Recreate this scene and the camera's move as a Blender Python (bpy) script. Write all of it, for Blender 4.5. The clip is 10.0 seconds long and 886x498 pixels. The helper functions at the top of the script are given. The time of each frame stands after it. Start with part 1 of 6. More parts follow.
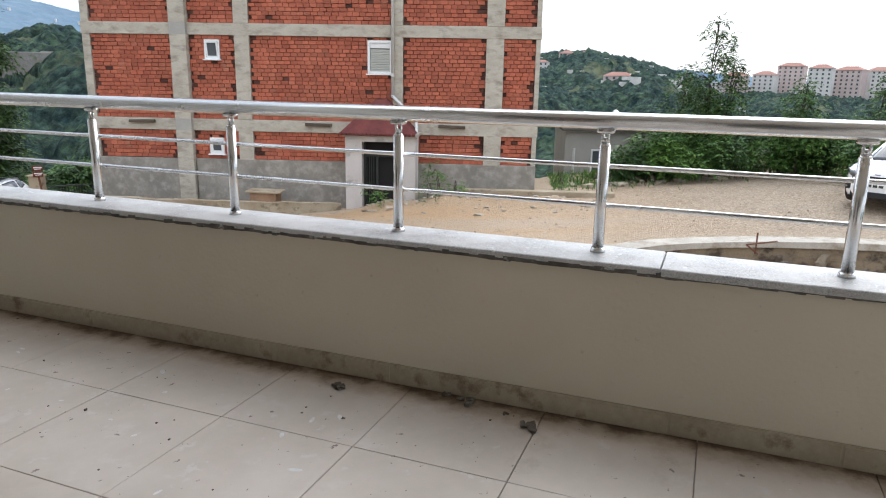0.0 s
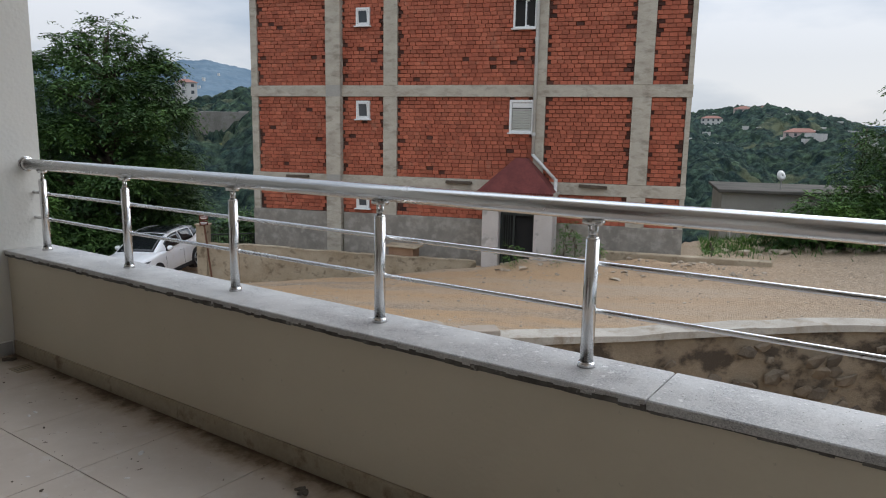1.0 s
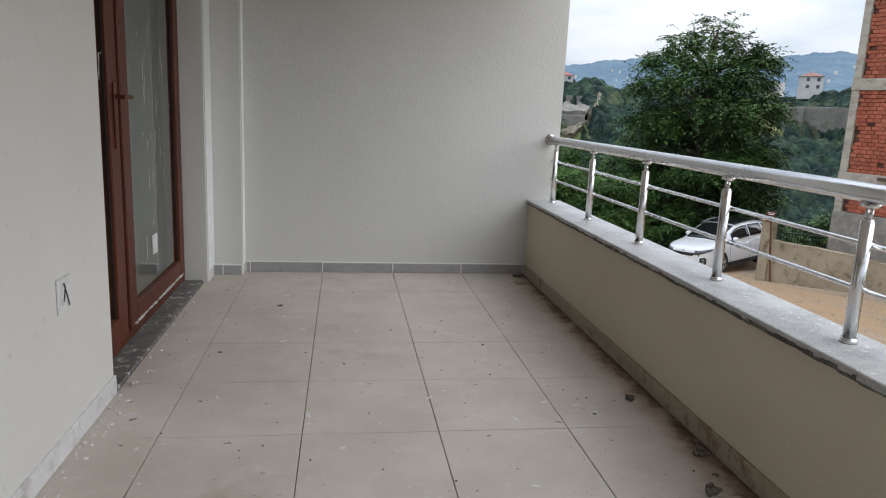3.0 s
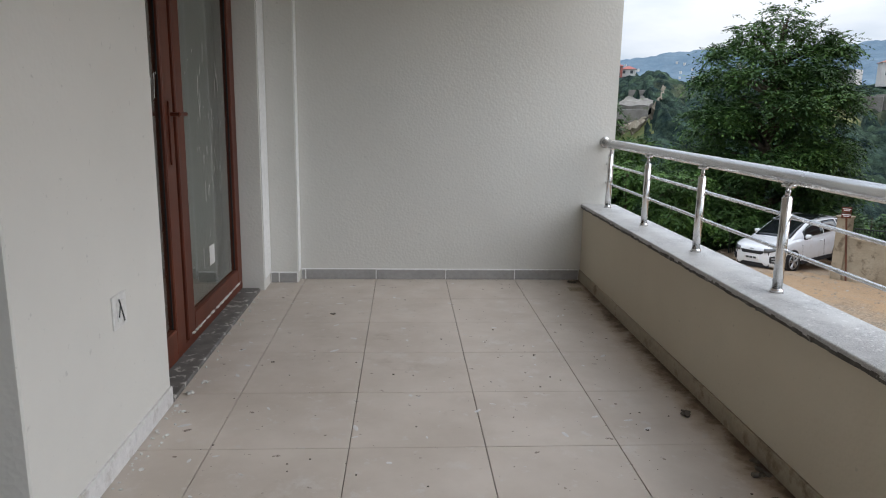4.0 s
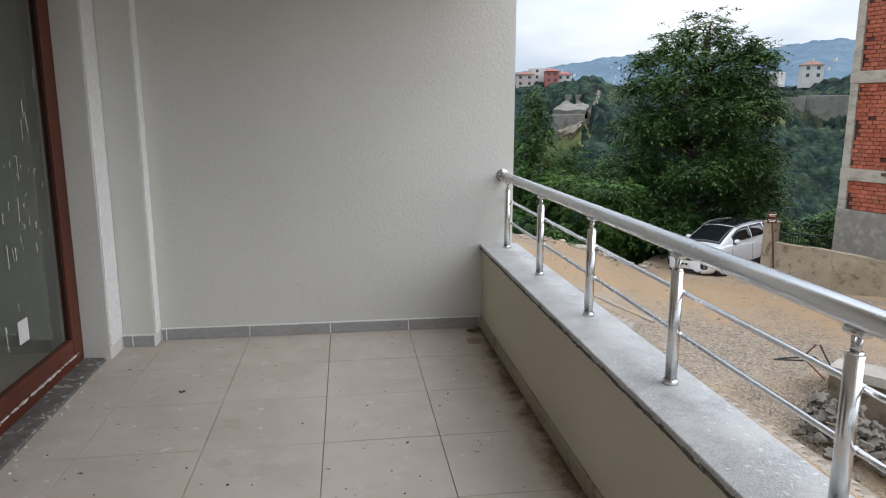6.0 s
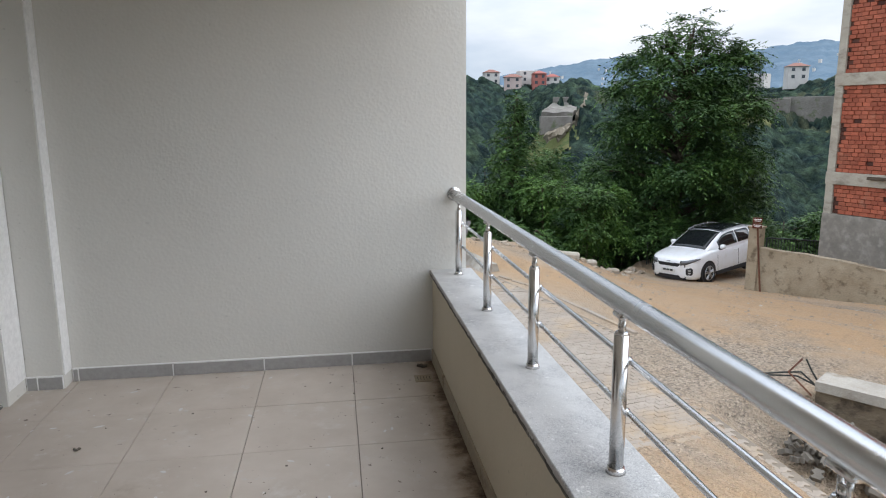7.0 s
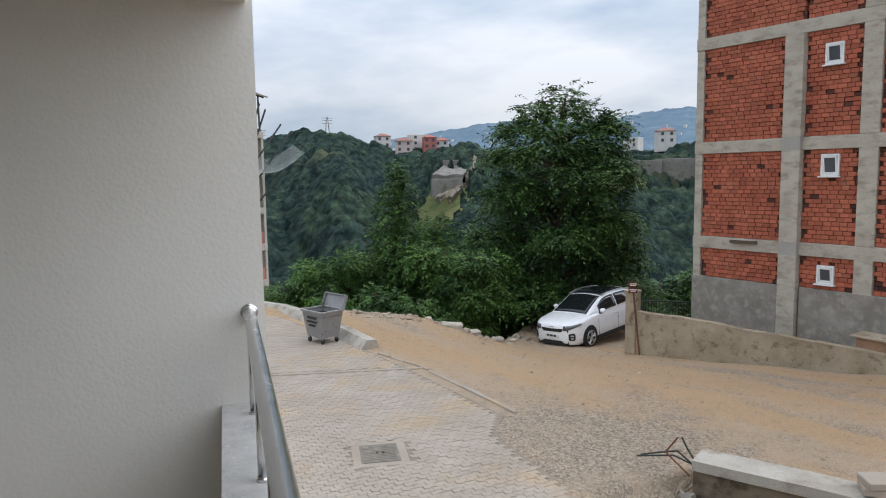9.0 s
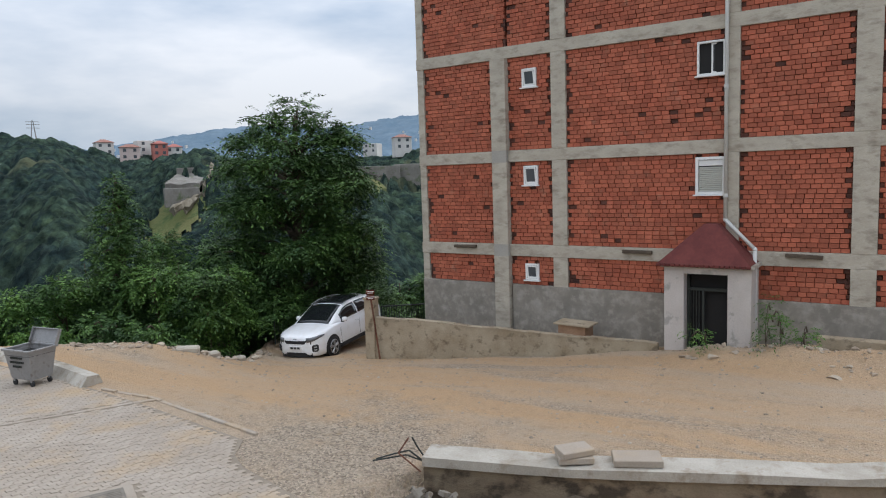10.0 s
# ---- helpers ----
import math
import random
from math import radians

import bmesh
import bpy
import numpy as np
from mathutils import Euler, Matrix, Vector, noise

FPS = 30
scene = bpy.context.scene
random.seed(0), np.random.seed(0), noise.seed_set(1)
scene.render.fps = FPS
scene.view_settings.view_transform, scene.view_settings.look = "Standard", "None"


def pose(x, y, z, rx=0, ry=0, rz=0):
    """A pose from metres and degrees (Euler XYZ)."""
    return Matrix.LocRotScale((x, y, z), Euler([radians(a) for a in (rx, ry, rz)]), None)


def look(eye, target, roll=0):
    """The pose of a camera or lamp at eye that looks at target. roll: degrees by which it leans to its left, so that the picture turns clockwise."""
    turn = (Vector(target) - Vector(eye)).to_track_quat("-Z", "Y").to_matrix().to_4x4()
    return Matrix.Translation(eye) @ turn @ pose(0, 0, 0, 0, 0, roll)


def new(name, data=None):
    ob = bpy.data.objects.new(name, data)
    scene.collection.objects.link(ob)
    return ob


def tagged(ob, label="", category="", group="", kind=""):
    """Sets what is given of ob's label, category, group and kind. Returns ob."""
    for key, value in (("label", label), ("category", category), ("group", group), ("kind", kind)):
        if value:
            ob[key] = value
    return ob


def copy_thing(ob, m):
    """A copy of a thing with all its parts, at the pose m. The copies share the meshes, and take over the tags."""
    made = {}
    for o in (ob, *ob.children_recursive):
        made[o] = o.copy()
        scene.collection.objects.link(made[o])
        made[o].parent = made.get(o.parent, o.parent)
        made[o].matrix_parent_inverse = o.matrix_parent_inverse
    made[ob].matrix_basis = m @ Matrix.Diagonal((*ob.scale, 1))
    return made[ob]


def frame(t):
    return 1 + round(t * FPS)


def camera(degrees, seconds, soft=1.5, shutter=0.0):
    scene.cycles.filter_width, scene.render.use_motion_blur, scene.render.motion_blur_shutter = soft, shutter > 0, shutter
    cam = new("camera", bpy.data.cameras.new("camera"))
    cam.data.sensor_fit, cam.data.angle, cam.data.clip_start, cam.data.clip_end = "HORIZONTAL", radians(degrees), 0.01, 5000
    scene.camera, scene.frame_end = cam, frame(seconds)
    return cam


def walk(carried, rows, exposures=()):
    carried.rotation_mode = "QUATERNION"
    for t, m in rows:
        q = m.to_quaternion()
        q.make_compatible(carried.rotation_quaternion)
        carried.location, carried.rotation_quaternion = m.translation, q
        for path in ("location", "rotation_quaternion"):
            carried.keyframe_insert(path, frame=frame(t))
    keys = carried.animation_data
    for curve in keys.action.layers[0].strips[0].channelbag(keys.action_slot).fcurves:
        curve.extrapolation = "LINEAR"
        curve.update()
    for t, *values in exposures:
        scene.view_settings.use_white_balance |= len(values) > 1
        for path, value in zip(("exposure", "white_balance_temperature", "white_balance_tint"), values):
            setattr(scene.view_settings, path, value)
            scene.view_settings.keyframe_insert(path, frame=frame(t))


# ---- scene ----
cam = camera(65.1, 10.0, soft=1.1)

PATH = [
    (0, (-2.653, -4.203, 1.347), (-0.842, -3.498, 0.872), 1.0),
    (0.5, (-2.176, -4.312, 1.385), (-0.421, -3.432, 1.003), 0.6),
    (1, (-1.964, -4.659, 1.437), (-0.34, -3.539, 1.107), 1.0),
    (1.5, (-1.681, -5.014, 1.445), (-0.23, -3.677, 1.116), 1.0),
    (2, (-1.526, -5.366, 1.432), (-0.4, -3.749, 1.086), 1.4),
    (2.5, (-1.662, -5.785, 1.42), (-1.08, -3.909, 1.045), 2.6),
    (3, (-1.62, -5.905, 1.417), (-1.332, -3.965, 1.023), 2.5),
    (4.5, (-1.496, -5.783, 1.543), (-1.394, -3.826, 1.142), 0.8),
    (5, (-1.402, -5.592, 1.617), (-1.276, -3.635, 1.224), 0.6),
    (5.5, (-1.257, -5.345, 1.66), (-1.049, -3.395, 1.268), 0.5),
    (6, (-1.026, -5.205, 1.663), (-0.756, -3.26, 1.28), -0.0),
    (7.5, (-0.435, -4.417, 1.799), (-0.095, -2.48, 1.433), -0.6),
    (8, (-0.185, -4.166, 1.873), (0.252, -2.24, 1.554), -0.9),
    (8.5, (-0.054, -4.046, 1.891), (0.418, -2.119, 1.64), -0.9),
    (9, (0.048, -4.032, 1.944), (0.643, -2.134, 1.739), -0.8),
    (9.5, (0.178, -3.922, 1.921), (1.008, -2.113, 1.721), -1.0),
    (10, (0.226, -4.377, 2.169), (1.454, -2.812, 1.963), -1.9),
]
EXPOSURES = [(0.0, 0.5), (0.5, 0.08), (1.0, -0.25), (1.5, -0.22), (2.0, -0.06), (2.5, 0.1), (3.2, 0.16), (4.5, 0.16), (6.0, 0.2), (7.3, 0.22), (8.5, 0.02), (9.0, -0.08), (9.5, -0.1), (10.0, -0.12)]
walk(cam, [(t, look(e, g, r)) for t, e, g, r in PATH], exposures=EXPOSURES)

# ---- light ----
world = bpy.data.worlds.new("world")
scene.world = world
world.use_nodes = True
wt = world.node_tree
W = wt.nodes.new
sky = W("ShaderNodeTexSky")
sky.sky_type, sky.sun_disc, sky.sun_elevation, sky.sun_rotation = "NISHITA", False, radians(38), radians(110)
coord, mapp, n1, n2, ramp, ramp2 = W("ShaderNodeTexCoord"), W("ShaderNodeMapping"), W("ShaderNodeTexNoise"), W("ShaderNodeTexNoise"), W("ShaderNodeValToRGB"), W("ShaderNodeValToRGB")
mapp.inputs["Scale"].default_value = (1, 1, 3.2)
n1.inputs["Scale"].default_value, n1.inputs["Detail"].default_value, n1.inputs["Roughness"].default_value = 1.9, 6, 0.52
wt.links.new(coord.outputs["Generated"], mapp.inputs[0])
wt.links.new(mapp.outputs[0], n1.inputs[0])
wt.links.new(n1.outputs[0], ramp.inputs[0])
ramp.color_ramp.elements[0].position, ramp.color_ramp.elements[0].color = 0.38, (0.47, 0.58, 0.74, 1)
ramp.color_ramp.elements[1].position, ramp.color_ramp.elements[1].color = 0.60, (0.965, 1.0, 1.075, 1)
SKY_GAIN, CLOUD_GAIN = 0.10, 0.98
scale_sky, scale_cloud, mix = W("ShaderNodeVectorMath"), W("ShaderNodeVectorMath"), W("ShaderNodeMix")
scale_sky.operation = scale_cloud.operation = "SCALE"
scale_sky.inputs["Scale"].default_value, scale_cloud.inputs["Scale"].default_value = SKY_GAIN, CLOUD_GAIN
wt.links.new(sky.outputs[0], scale_sky.inputs[0])
wt.links.new(ramp.outputs[0], scale_cloud.inputs[0])
mix.data_type = "RGBA"
# an overcast sky is brighter overhead than at the horizon
sepz, zen, lift = W("ShaderNodeSeparateXYZ"), W("ShaderNodeMapRange"), W("ShaderNodeVectorMath")
lift.operation = "SCALE"
wt.links.new(coord.outputs["Generated"], sepz.inputs[0])
wt.links.new(sepz.outputs[2], zen.inputs[0])
zen.inputs[1].default_value, zen.inputs[2].default_value, zen.inputs[3].default_value, zen.inputs[4].default_value = 0.1, 1.0, 1.0, 2.6
mix.inputs[0].default_value = 0.85
wt.links.new(scale_sky.outputs[0], mix.inputs[6])
wt.links.new(scale_cloud.outputs[0], mix.inputs[7])
wt.links.new(mix.outputs[2], lift.inputs[0])
wt.links.new(zen.outputs[0], lift.inputs["Scale"])
wt.links.new(lift.outputs[0], wt.nodes["Background"].inputs[0])
wt.nodes["Background"].inputs[1].default_value = 1.0
sun = new("sun", bpy.data.lights.new("sun", "SUN"))
sun.data.energy, sun.data.angle, sun.data.color = 1.5, radians(60), (1.0, 0.99, 0.995)
sun.matrix_world = look((0, 0, 50), (-50, 18, 8))

rng = np.random.default_rng(7)


# ---- materials ----
def shader(name, rough=0.8, metal=0.0, spec=0.5):
    m = bpy.data.materials.new(name)
    m.use_nodes = True
    b = m.node_tree.nodes["Principled BSDF"]
    b.inputs["Roughness"].default_value, b.inputs["Metallic"].default_value, b.inputs["Specular IOR Level"].default_value = rough, metal, spec
    return m, m.node_tree, b


def noise_node(t, vec, scale, detail=5, rough=0.6):
    n = t.nodes.new("ShaderNodeTexNoise")
    n.inputs["Scale"].default_value, n.inputs["Detail"].default_value, n.inputs["Roughness"].default_value = scale, detail, rough
    t.links.new(vec, n.inputs["Vector"])
    return n.outputs[0]


def ramp_node(t, fac, p0, p1, c0=(0, 0, 0), c1=(1, 1, 1)):
    r = t.nodes.new("ShaderNodeValToRGB")
    r.color_ramp.elements[0].position, r.color_ramp.elements[0].color = p0, (*c0, 1)
    r.color_ramp.elements[1].position, r.color_ramp.elements[1].color = p1, (*c1, 1)
    t.links.new(fac, r.inputs[0])
    return r.outputs[0]


def mix_node(t, fac, a, b, mode="MIX"):
    n = t.nodes.new("ShaderNodeMix")
    n.data_type, n.blend_type = "RGBA", mode
    for val, sock in ((fac, n.inputs[0]), (a, n.inputs[6]), (b, n.inputs[7])):
        if isinstance(val, (int, float)):
            sock.default_value = val
        elif isinstance(val, tuple):
            sock.default_value = (*val, 1)
        else:
            t.links.new(val, sock)
    return n.outputs[2]


def bump_node(t, b, height, strength, dist):
    n = t.nodes.new("ShaderNodeBump")
    n.inputs["Strength"].default_value, n.inputs["Distance"].default_value = strength, dist
    t.links.new(height, n.inputs["Height"])
    t.links.new(n.outputs[0], b.inputs["Normal"])


def surface(name, c1, c2, big=1.0, fine=30.0, rough=0.85, metal=0.0, bump=0.3, dist=0.004, stain=None, stain_at=(0.55, 0.7), stain_scale=2.5, vary=0.0, island=False, spec=0.4, stretch=None):
    """Two colours in soft patches, fine grain, stains with a shape of their own, and fine relief."""
    m, t, b = shader(name, rough, metal, spec)
    tc = t.nodes.new("ShaderNodeTexCoord")
    vec = tc.outputs["Object"]
    if stretch:
        mp = t.nodes.new("ShaderNodeMapping")
        mp.inputs["Scale"].default_value = stretch
        t.links.new(vec, mp.inputs[0])
        vec = mp.outputs[0]
    col = mix_node(t, ramp_node(t, noise_node(t, vec, big, 4), 0.35, 0.65), c1, c2)
    grain = noise_node(t, vec, fine, 6, 0.7)
    col = mix_node(t, 0.35, col, ramp_node(t, grain, 0.3, 0.7, (0.45, 0.45, 0.45), (1, 1, 1)), "MULTIPLY")
    if stain:
        col = mix_node(t, ramp_node(t, noise_node(t, vec, stain_scale, 7, 0.65), *stain_at), col, stain)
    if vary:
        src = t.nodes.new("ShaderNodeNewGeometry").outputs["Random Per Island"] if island else t.nodes.new("ShaderNodeObjectInfo").outputs["Random"]
        col = mix_node(t, 1.0, col, ramp_node(t, src, 0, 1, (1 - vary,) * 3, (1, 1, 1)), "MULTIPLY")
    t.links.new(col, b.inputs["Base Color"])
    if bump:
        bump_node(t, b, grain, bump, dist)
    return m


def stucco(name, c1, c2):
    m, t, b = shader(name, 0.9, 0, 0.3)
    vec = t.nodes.new("ShaderNodeTexCoord").outputs["Object"]
    v = t.nodes.new("ShaderNodeTexVoronoi")
    v.inputs["Scale"].default_value = 46
    t.links.new(vec, v.inputs["Vector"])
    big = noise_node(t, vec, 0.7, 5)
    col = mix_node(t, ramp_node(t, big, 0.35, 0.7), c1, c2)
    col = mix_node(t, ramp_node(t, noise_node(t, vec, 26, 4), 0.66, 0.72), col, tuple(x * 0.8 for x in c2))
    t.links.new(col, b.inputs["Base Color"])
    h = mix_node(t, 0.55, noise_node(t, vec, 55, 5, 0.65), v.outputs["Distance"])
    bump_node(t, b, h, 0.34, 0.005)
    return m


def granite(name):
    m, t, b = shader(name, 0.5, 0, 0.5)
    vec = t.nodes.new("ShaderNodeTexCoord").outputs["Object"]
    v = t.nodes.new("ShaderNodeTexVoronoi")
    v.inputs["Scale"].default_value = 300
    t.links.new(vec, v.inputs["Vector"])
    base = ramp_node(t, v.outputs["Color"], 0.1, 0.9, (0.20, 0.20, 0.205), (0.54, 0.54, 0.53))
    dust = ramp_node(t, noise_node(t, vec, 5, 7, 0.7), 0.36, 0.60)
    col = mix_node(t, mix_node(t, 0.75, (0, 0, 0), dust), base, (0.55, 0.55, 0.535))
    col = mix_node(t, ramp_node(t, noise_node(t, vec, 38, 3), 0.68, 0.71), col, (0.68, 0.68, 0.66))
    t.links.new(col, b.inputs["Base Color"])
    bump_node(t, b, noise_node(t, vec, 60, 4), 0.15, 0.003)
    return m


def floor_tile_material():
    m, t, b = shader("floor_tile", 0.42, 0, 0.45)
    vec = t.nodes.new("ShaderNodeTexCoord").outputs["Object"]
    col = mix_node(t, ramp_node(t, noise_node(t, vec, 2.2, 6), 0.35, 0.68), (0.50, 0.44, 0.38), (0.59, 0.528, 0.466))
    col = mix_node(t, ramp_node(t, noise_node(t, vec, 9, 6, 0.7), 0.60, 0.66), col, (0.57, 0.53, 0.49))
    col = mix_node(t, ramp_node(t, noise_node(t, vec, 16, 5, 0.6), 0.665, 0.70), col, (0.19, 0.15, 0.12))
    col = mix_node(t, ramp_node(t, noise_node(t, vec, 3.4, 7, 0.72), 0.57, 0.72), col, (0.60, 0.56, 0.52))
    col = mix_node(t, ramp_node(t, noise_node(t, vec, 1.6, 7, 0.7), 0.60, 0.78), col, (0.36, 0.30, 0.24))
    # brown run-off dirt lies along the foot of the parapet
    sep = t.nodes.new("ShaderNodeSeparateXYZ")
    t.links.new(vec, sep.inputs[0])
    wob = t.nodes.new("ShaderNodeMath")
    wob.operation = "MULTIPLY_ADD"
    t.links.new(noise_node(t, vec, 5, 6, 0.7), wob.inputs[0])
    wob.inputs[1].default_value = 0.34
    t.links.new(sep.outputs[0], wob.inputs[2])
    col = mix_node(t, mix_node(t, 0.68, (0, 0, 0), ramp_node(t, wob.outputs[0], 0.0, 0.115)), col, (0.27, 0.20, 0.13))
    col = mix_node(t, ramp_node(t, wob.outputs[0], 0.09, 0.16), col, (0.105, 0.068, 0.042))
    t.links.new(col, b.inputs["Base Color"])
    t.links.new(ramp_node(t, noise_node(t, vec, 6, 5), 0.3, 0.7, (0.38,) * 3, (0.7,) * 3), b.inputs["Roughness"])
    bump_node(t, b, noise_node(t, vec, 40, 4), 0.06, 0.002)
    return m


def leaf_material(name, dark, light):
    m, t, b = shader(name, 0.6, 0, 0.3)
    rnd = t.nodes.new("ShaderNodeNewGeometry").outputs["Random Per Island"]
    vec = t.nodes.new("ShaderNodeTexCoord").outputs["Object"]
    col = mix_node(t, ramp_node(t, rnd, 0, 1), dark, light)
    col = mix_node(t, ramp_node(t, noise_node(t, vec, 0.9, 3), 0.4, 0.65), col, tuple(0.85 * x for x in dark))
    t.links.new(col, b.inputs["Base Color"])
    b.inputs["Subsurface Weight"].default_value = 0.0
    return m


def dirt_material():
    m, t, b = shader("dirt", 0.95, 0, 0.2)
    vec = t.nodes.new("ShaderNodeTexCoord").outputs["Object"]
    mp = t.nodes.new("ShaderNodeMapping")
    turned = t.nodes.new("ShaderNodeMapping")
    turned.inputs["Rotation"].default_value = (0, 0, radians(72))
    mp.inputs["Scale"].default_value = (0.16, 1.0, 1)
    t.links.new(vec, turned.inputs[0])
    t.links.new(turned.outputs[0], mp.inputs[0])
    streak = noise_node(t, mp.outputs[0], 0.5, 7, 0.62)
    col = mix_node(t, ramp_node(t, streak, 0.41, 0.59), (0.515, 0.345, 0.20), (0.47, 0.365, 0.262))
    patch = ramp_node(t, noise_node(t, mp.outputs[0], 0.62, 9, 0.66), 0.53, 0.64)
    # loose gravel where the court meets the dirt
    far = t.nodes.new("ShaderNodeVectorMath")
    far.operation = "DISTANCE"
    far.inputs[1].default_value = (6.1, 6.3, -2.65)
    t.links.new(vec, far.inputs[0])
    near_ = t.nodes.new("ShaderNodeMath")
    near_.operation = "MULTIPLY"
    near_.inputs[1].default_value = 0.24
    t.links.new(far.outputs["Value"], near_.inputs[0])
    spot = ramp_node(t, mix_node(t, 0.68, ramp_node(t, near_.outputs[0], 0.0, 1.0), noise_node(t, vec, 0.9, 8, 0.7)), 0.42, 0.60, (1, 1, 1), (0, 0, 0))
    patch = mix_node(t, 1.0, patch, spot, "LIGHTEN")
    # compacted grey gravel where the road climbs away
    up_road = t.nodes.new("ShaderNodeVectorMath")
    up_road.operation = "DISTANCE"
    up_road.inputs[1].default_value = (19.0, -8.0, -2.0)
    t.links.new(vec, up_road.inputs[0])
    near2 = t.nodes.new("ShaderNodeMath")
    near2.operation = "MULTIPLY"
    near2.inputs[1].default_value = 0.085
    t.links.new(up_road.outputs["Value"], near2.inputs[0])
    road_ = ramp_node(t, mix_node(t, 0.6, ramp_node(t, near2.outputs[0], 0.0, 1.0), streak), 0.40, 0.66, (0.9, 0.9, 0.9), (0, 0, 0))
    patch = mix_node(t, 1.0, patch, road_, "LIGHTEN")
    col = mix_node(t, mix_node(t, 0.85, (0, 0, 0), patch), col, (0.375, 0.31, 0.24))
    peb, fine_ = t.nodes.new("ShaderNodeTexVoronoi"), t.nodes.new("ShaderNodeTexVoronoi")
    peb.inputs["Scale"].default_value, fine_.inputs["Scale"].default_value = 26, 60
    t.links.new(vec, peb.inputs["Vector"])
    t.links.new(vec, fine_.inputs["Vector"])
    col = mix_node(t, 0.28, col, ramp_node(t, fine_.outputs["Color"], 0.15, 0.8, (0.5,) * 3, (1.15,) * 3), "MULTIPLY")
    col = mix_node(t, mix_node(t, 0.8, (0, 0, 0), patch), col, mix_node(t, 1.0, col, ramp_node(t, peb.outputs["Color"], 0.1, 0.9, (0.45,) * 3, (1.45,) * 3), "MULTIPLY"))
    col = mix_node(t, ramp_node(t, noise_node(t, vec, 3.2, 9, 0.75), 0.56, 0.76), col, (0.30, 0.21, 0.125))
    col = mix_node(t, ramp_node(t, noise_node(t, vec, 19, 5, 0.7), 0.655, 0.69), col, (0.10, 0.075, 0.055))
    col = mix_node(t, ramp_node(t, noise_node(t, vec, 23, 4, 0.7), 0.66, 0.69), col, (0.55, 0.48, 0.40))
    t.links.new(col, b.inputs["Base Color"])
    h = mix_node(t, 0.5, noise_node(t, vec, 14, 7, 0.75), peb.outputs["Distance"])
    bump_node(t, b, h, 1.0, 0.09)
    return m


def forest_material(name, a, c, d, bs=0.5):
    m, t, b = shader(name, 0.95, 0, 0.1)
    vec = t.nodes.new("ShaderNodeTexCoord").outputs["Object"]
    col = mix_node(t, ramp_node(t, noise_node(t, vec, 0.03, 5), 0.4, 0.62), a, c)
    col = mix_node(t, ramp_node(t, noise_node(t, vec, 0.16, 5, 0.7), 0.45, 0.62), col, d)
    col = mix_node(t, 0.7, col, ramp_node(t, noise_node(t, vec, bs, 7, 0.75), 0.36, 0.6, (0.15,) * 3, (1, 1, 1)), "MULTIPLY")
    # single crowns, their lit tops and the shade in the gaps painted as colour
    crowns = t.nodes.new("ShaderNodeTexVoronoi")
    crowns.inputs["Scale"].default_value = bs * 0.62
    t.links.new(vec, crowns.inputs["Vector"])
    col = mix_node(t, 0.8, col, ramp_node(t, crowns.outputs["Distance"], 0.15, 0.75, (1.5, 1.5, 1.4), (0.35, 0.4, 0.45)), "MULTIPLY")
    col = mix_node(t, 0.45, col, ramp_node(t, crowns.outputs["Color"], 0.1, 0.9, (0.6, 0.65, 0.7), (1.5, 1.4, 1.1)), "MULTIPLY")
    col = mix_node(t, ramp_node(t, noise_node(t, vec, 0.022, 6, 0.6), 0.60, 0.66), col, (0.12, 0.135, 0.08))
    t.links.new(col, b.inputs["Base Color"])
    bump_node(t, b, noise_node(t, vec, bs * 1.6, 7, 0.8), 1.0, 1.6)
    return m


M_wall = stucco("stucco", (0.64, 0.632, 0.592), (0.695, 0.687, 0.645))
M_parapet = stucco("parapet_render", (0.56, 0.505, 0.40), (0.61, 0.555, 0.445))
M_ceiling = surface("ceiling_paint", (0.74, 0.73, 0.7), (0.78, 0.77, 0.74), bump=0.1)
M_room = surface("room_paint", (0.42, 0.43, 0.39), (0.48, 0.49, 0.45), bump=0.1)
M_tile = floor_tile_material()
M_grout = surface("grout", (0.20, 0.17, 0.14), (0.40, 0.36, 0.31), big=2.5, fine=60)
M_skirt = surface("skirting_tile", (0.36, 0.355, 0.345), (0.42, 0.41, 0.40), big=3, rough=0.5, bump=0.05)
M_skirt2 = surface("skirting_dirty", (0.37, 0.315, 0.23), (0.44, 0.385, 0.29), big=3, rough=0.6, bump=0.08, stain=(0.2, 0.15, 0.1), stain_at=(0.56, 0.66), stain_scale=6)
M_limed = surface("limed_tile", (0.68, 0.675, 0.665), (0.76, 0.755, 0.745), big=4, rough=0.6, bump=0.1, stain=(0.44, 0.42, 0.39), stain_at=(0.56, 0.68), stain_scale=6)
M_bead = surface("bright_white", (0.87, 0.87, 0.86), (0.9, 0.9, 0.89), bump=0.05, rough=0.6)
M_granite = granite("granite")
M_edge = surface("ragged_dark_edge", (0.075, 0.068, 0.06), (0.17, 0.16, 0.145), big=14, fine=90, rough=0.8, bump=0.6, stain=(0.30, 0.29, 0.27), stain_at=(0.60, 0.66), stain_scale=22)
M_sill = surface("dark_granite", (0.13, 0.125, 0.12), (0.2, 0.195, 0.185), big=9, fine=120, rough=0.5, stain=(0.5, 0.49, 0.46), stain_at=(0.57, 0.6), stain_scale=16)
M_chrome, _t, _b = shader("stainless", 0.24, 1.0)
_b.inputs["Base Color"].default_value = (0.74, 0.74, 0.735, 1)
_v = _t.nodes.new("ShaderNodeTexCoord").outputs["Object"]
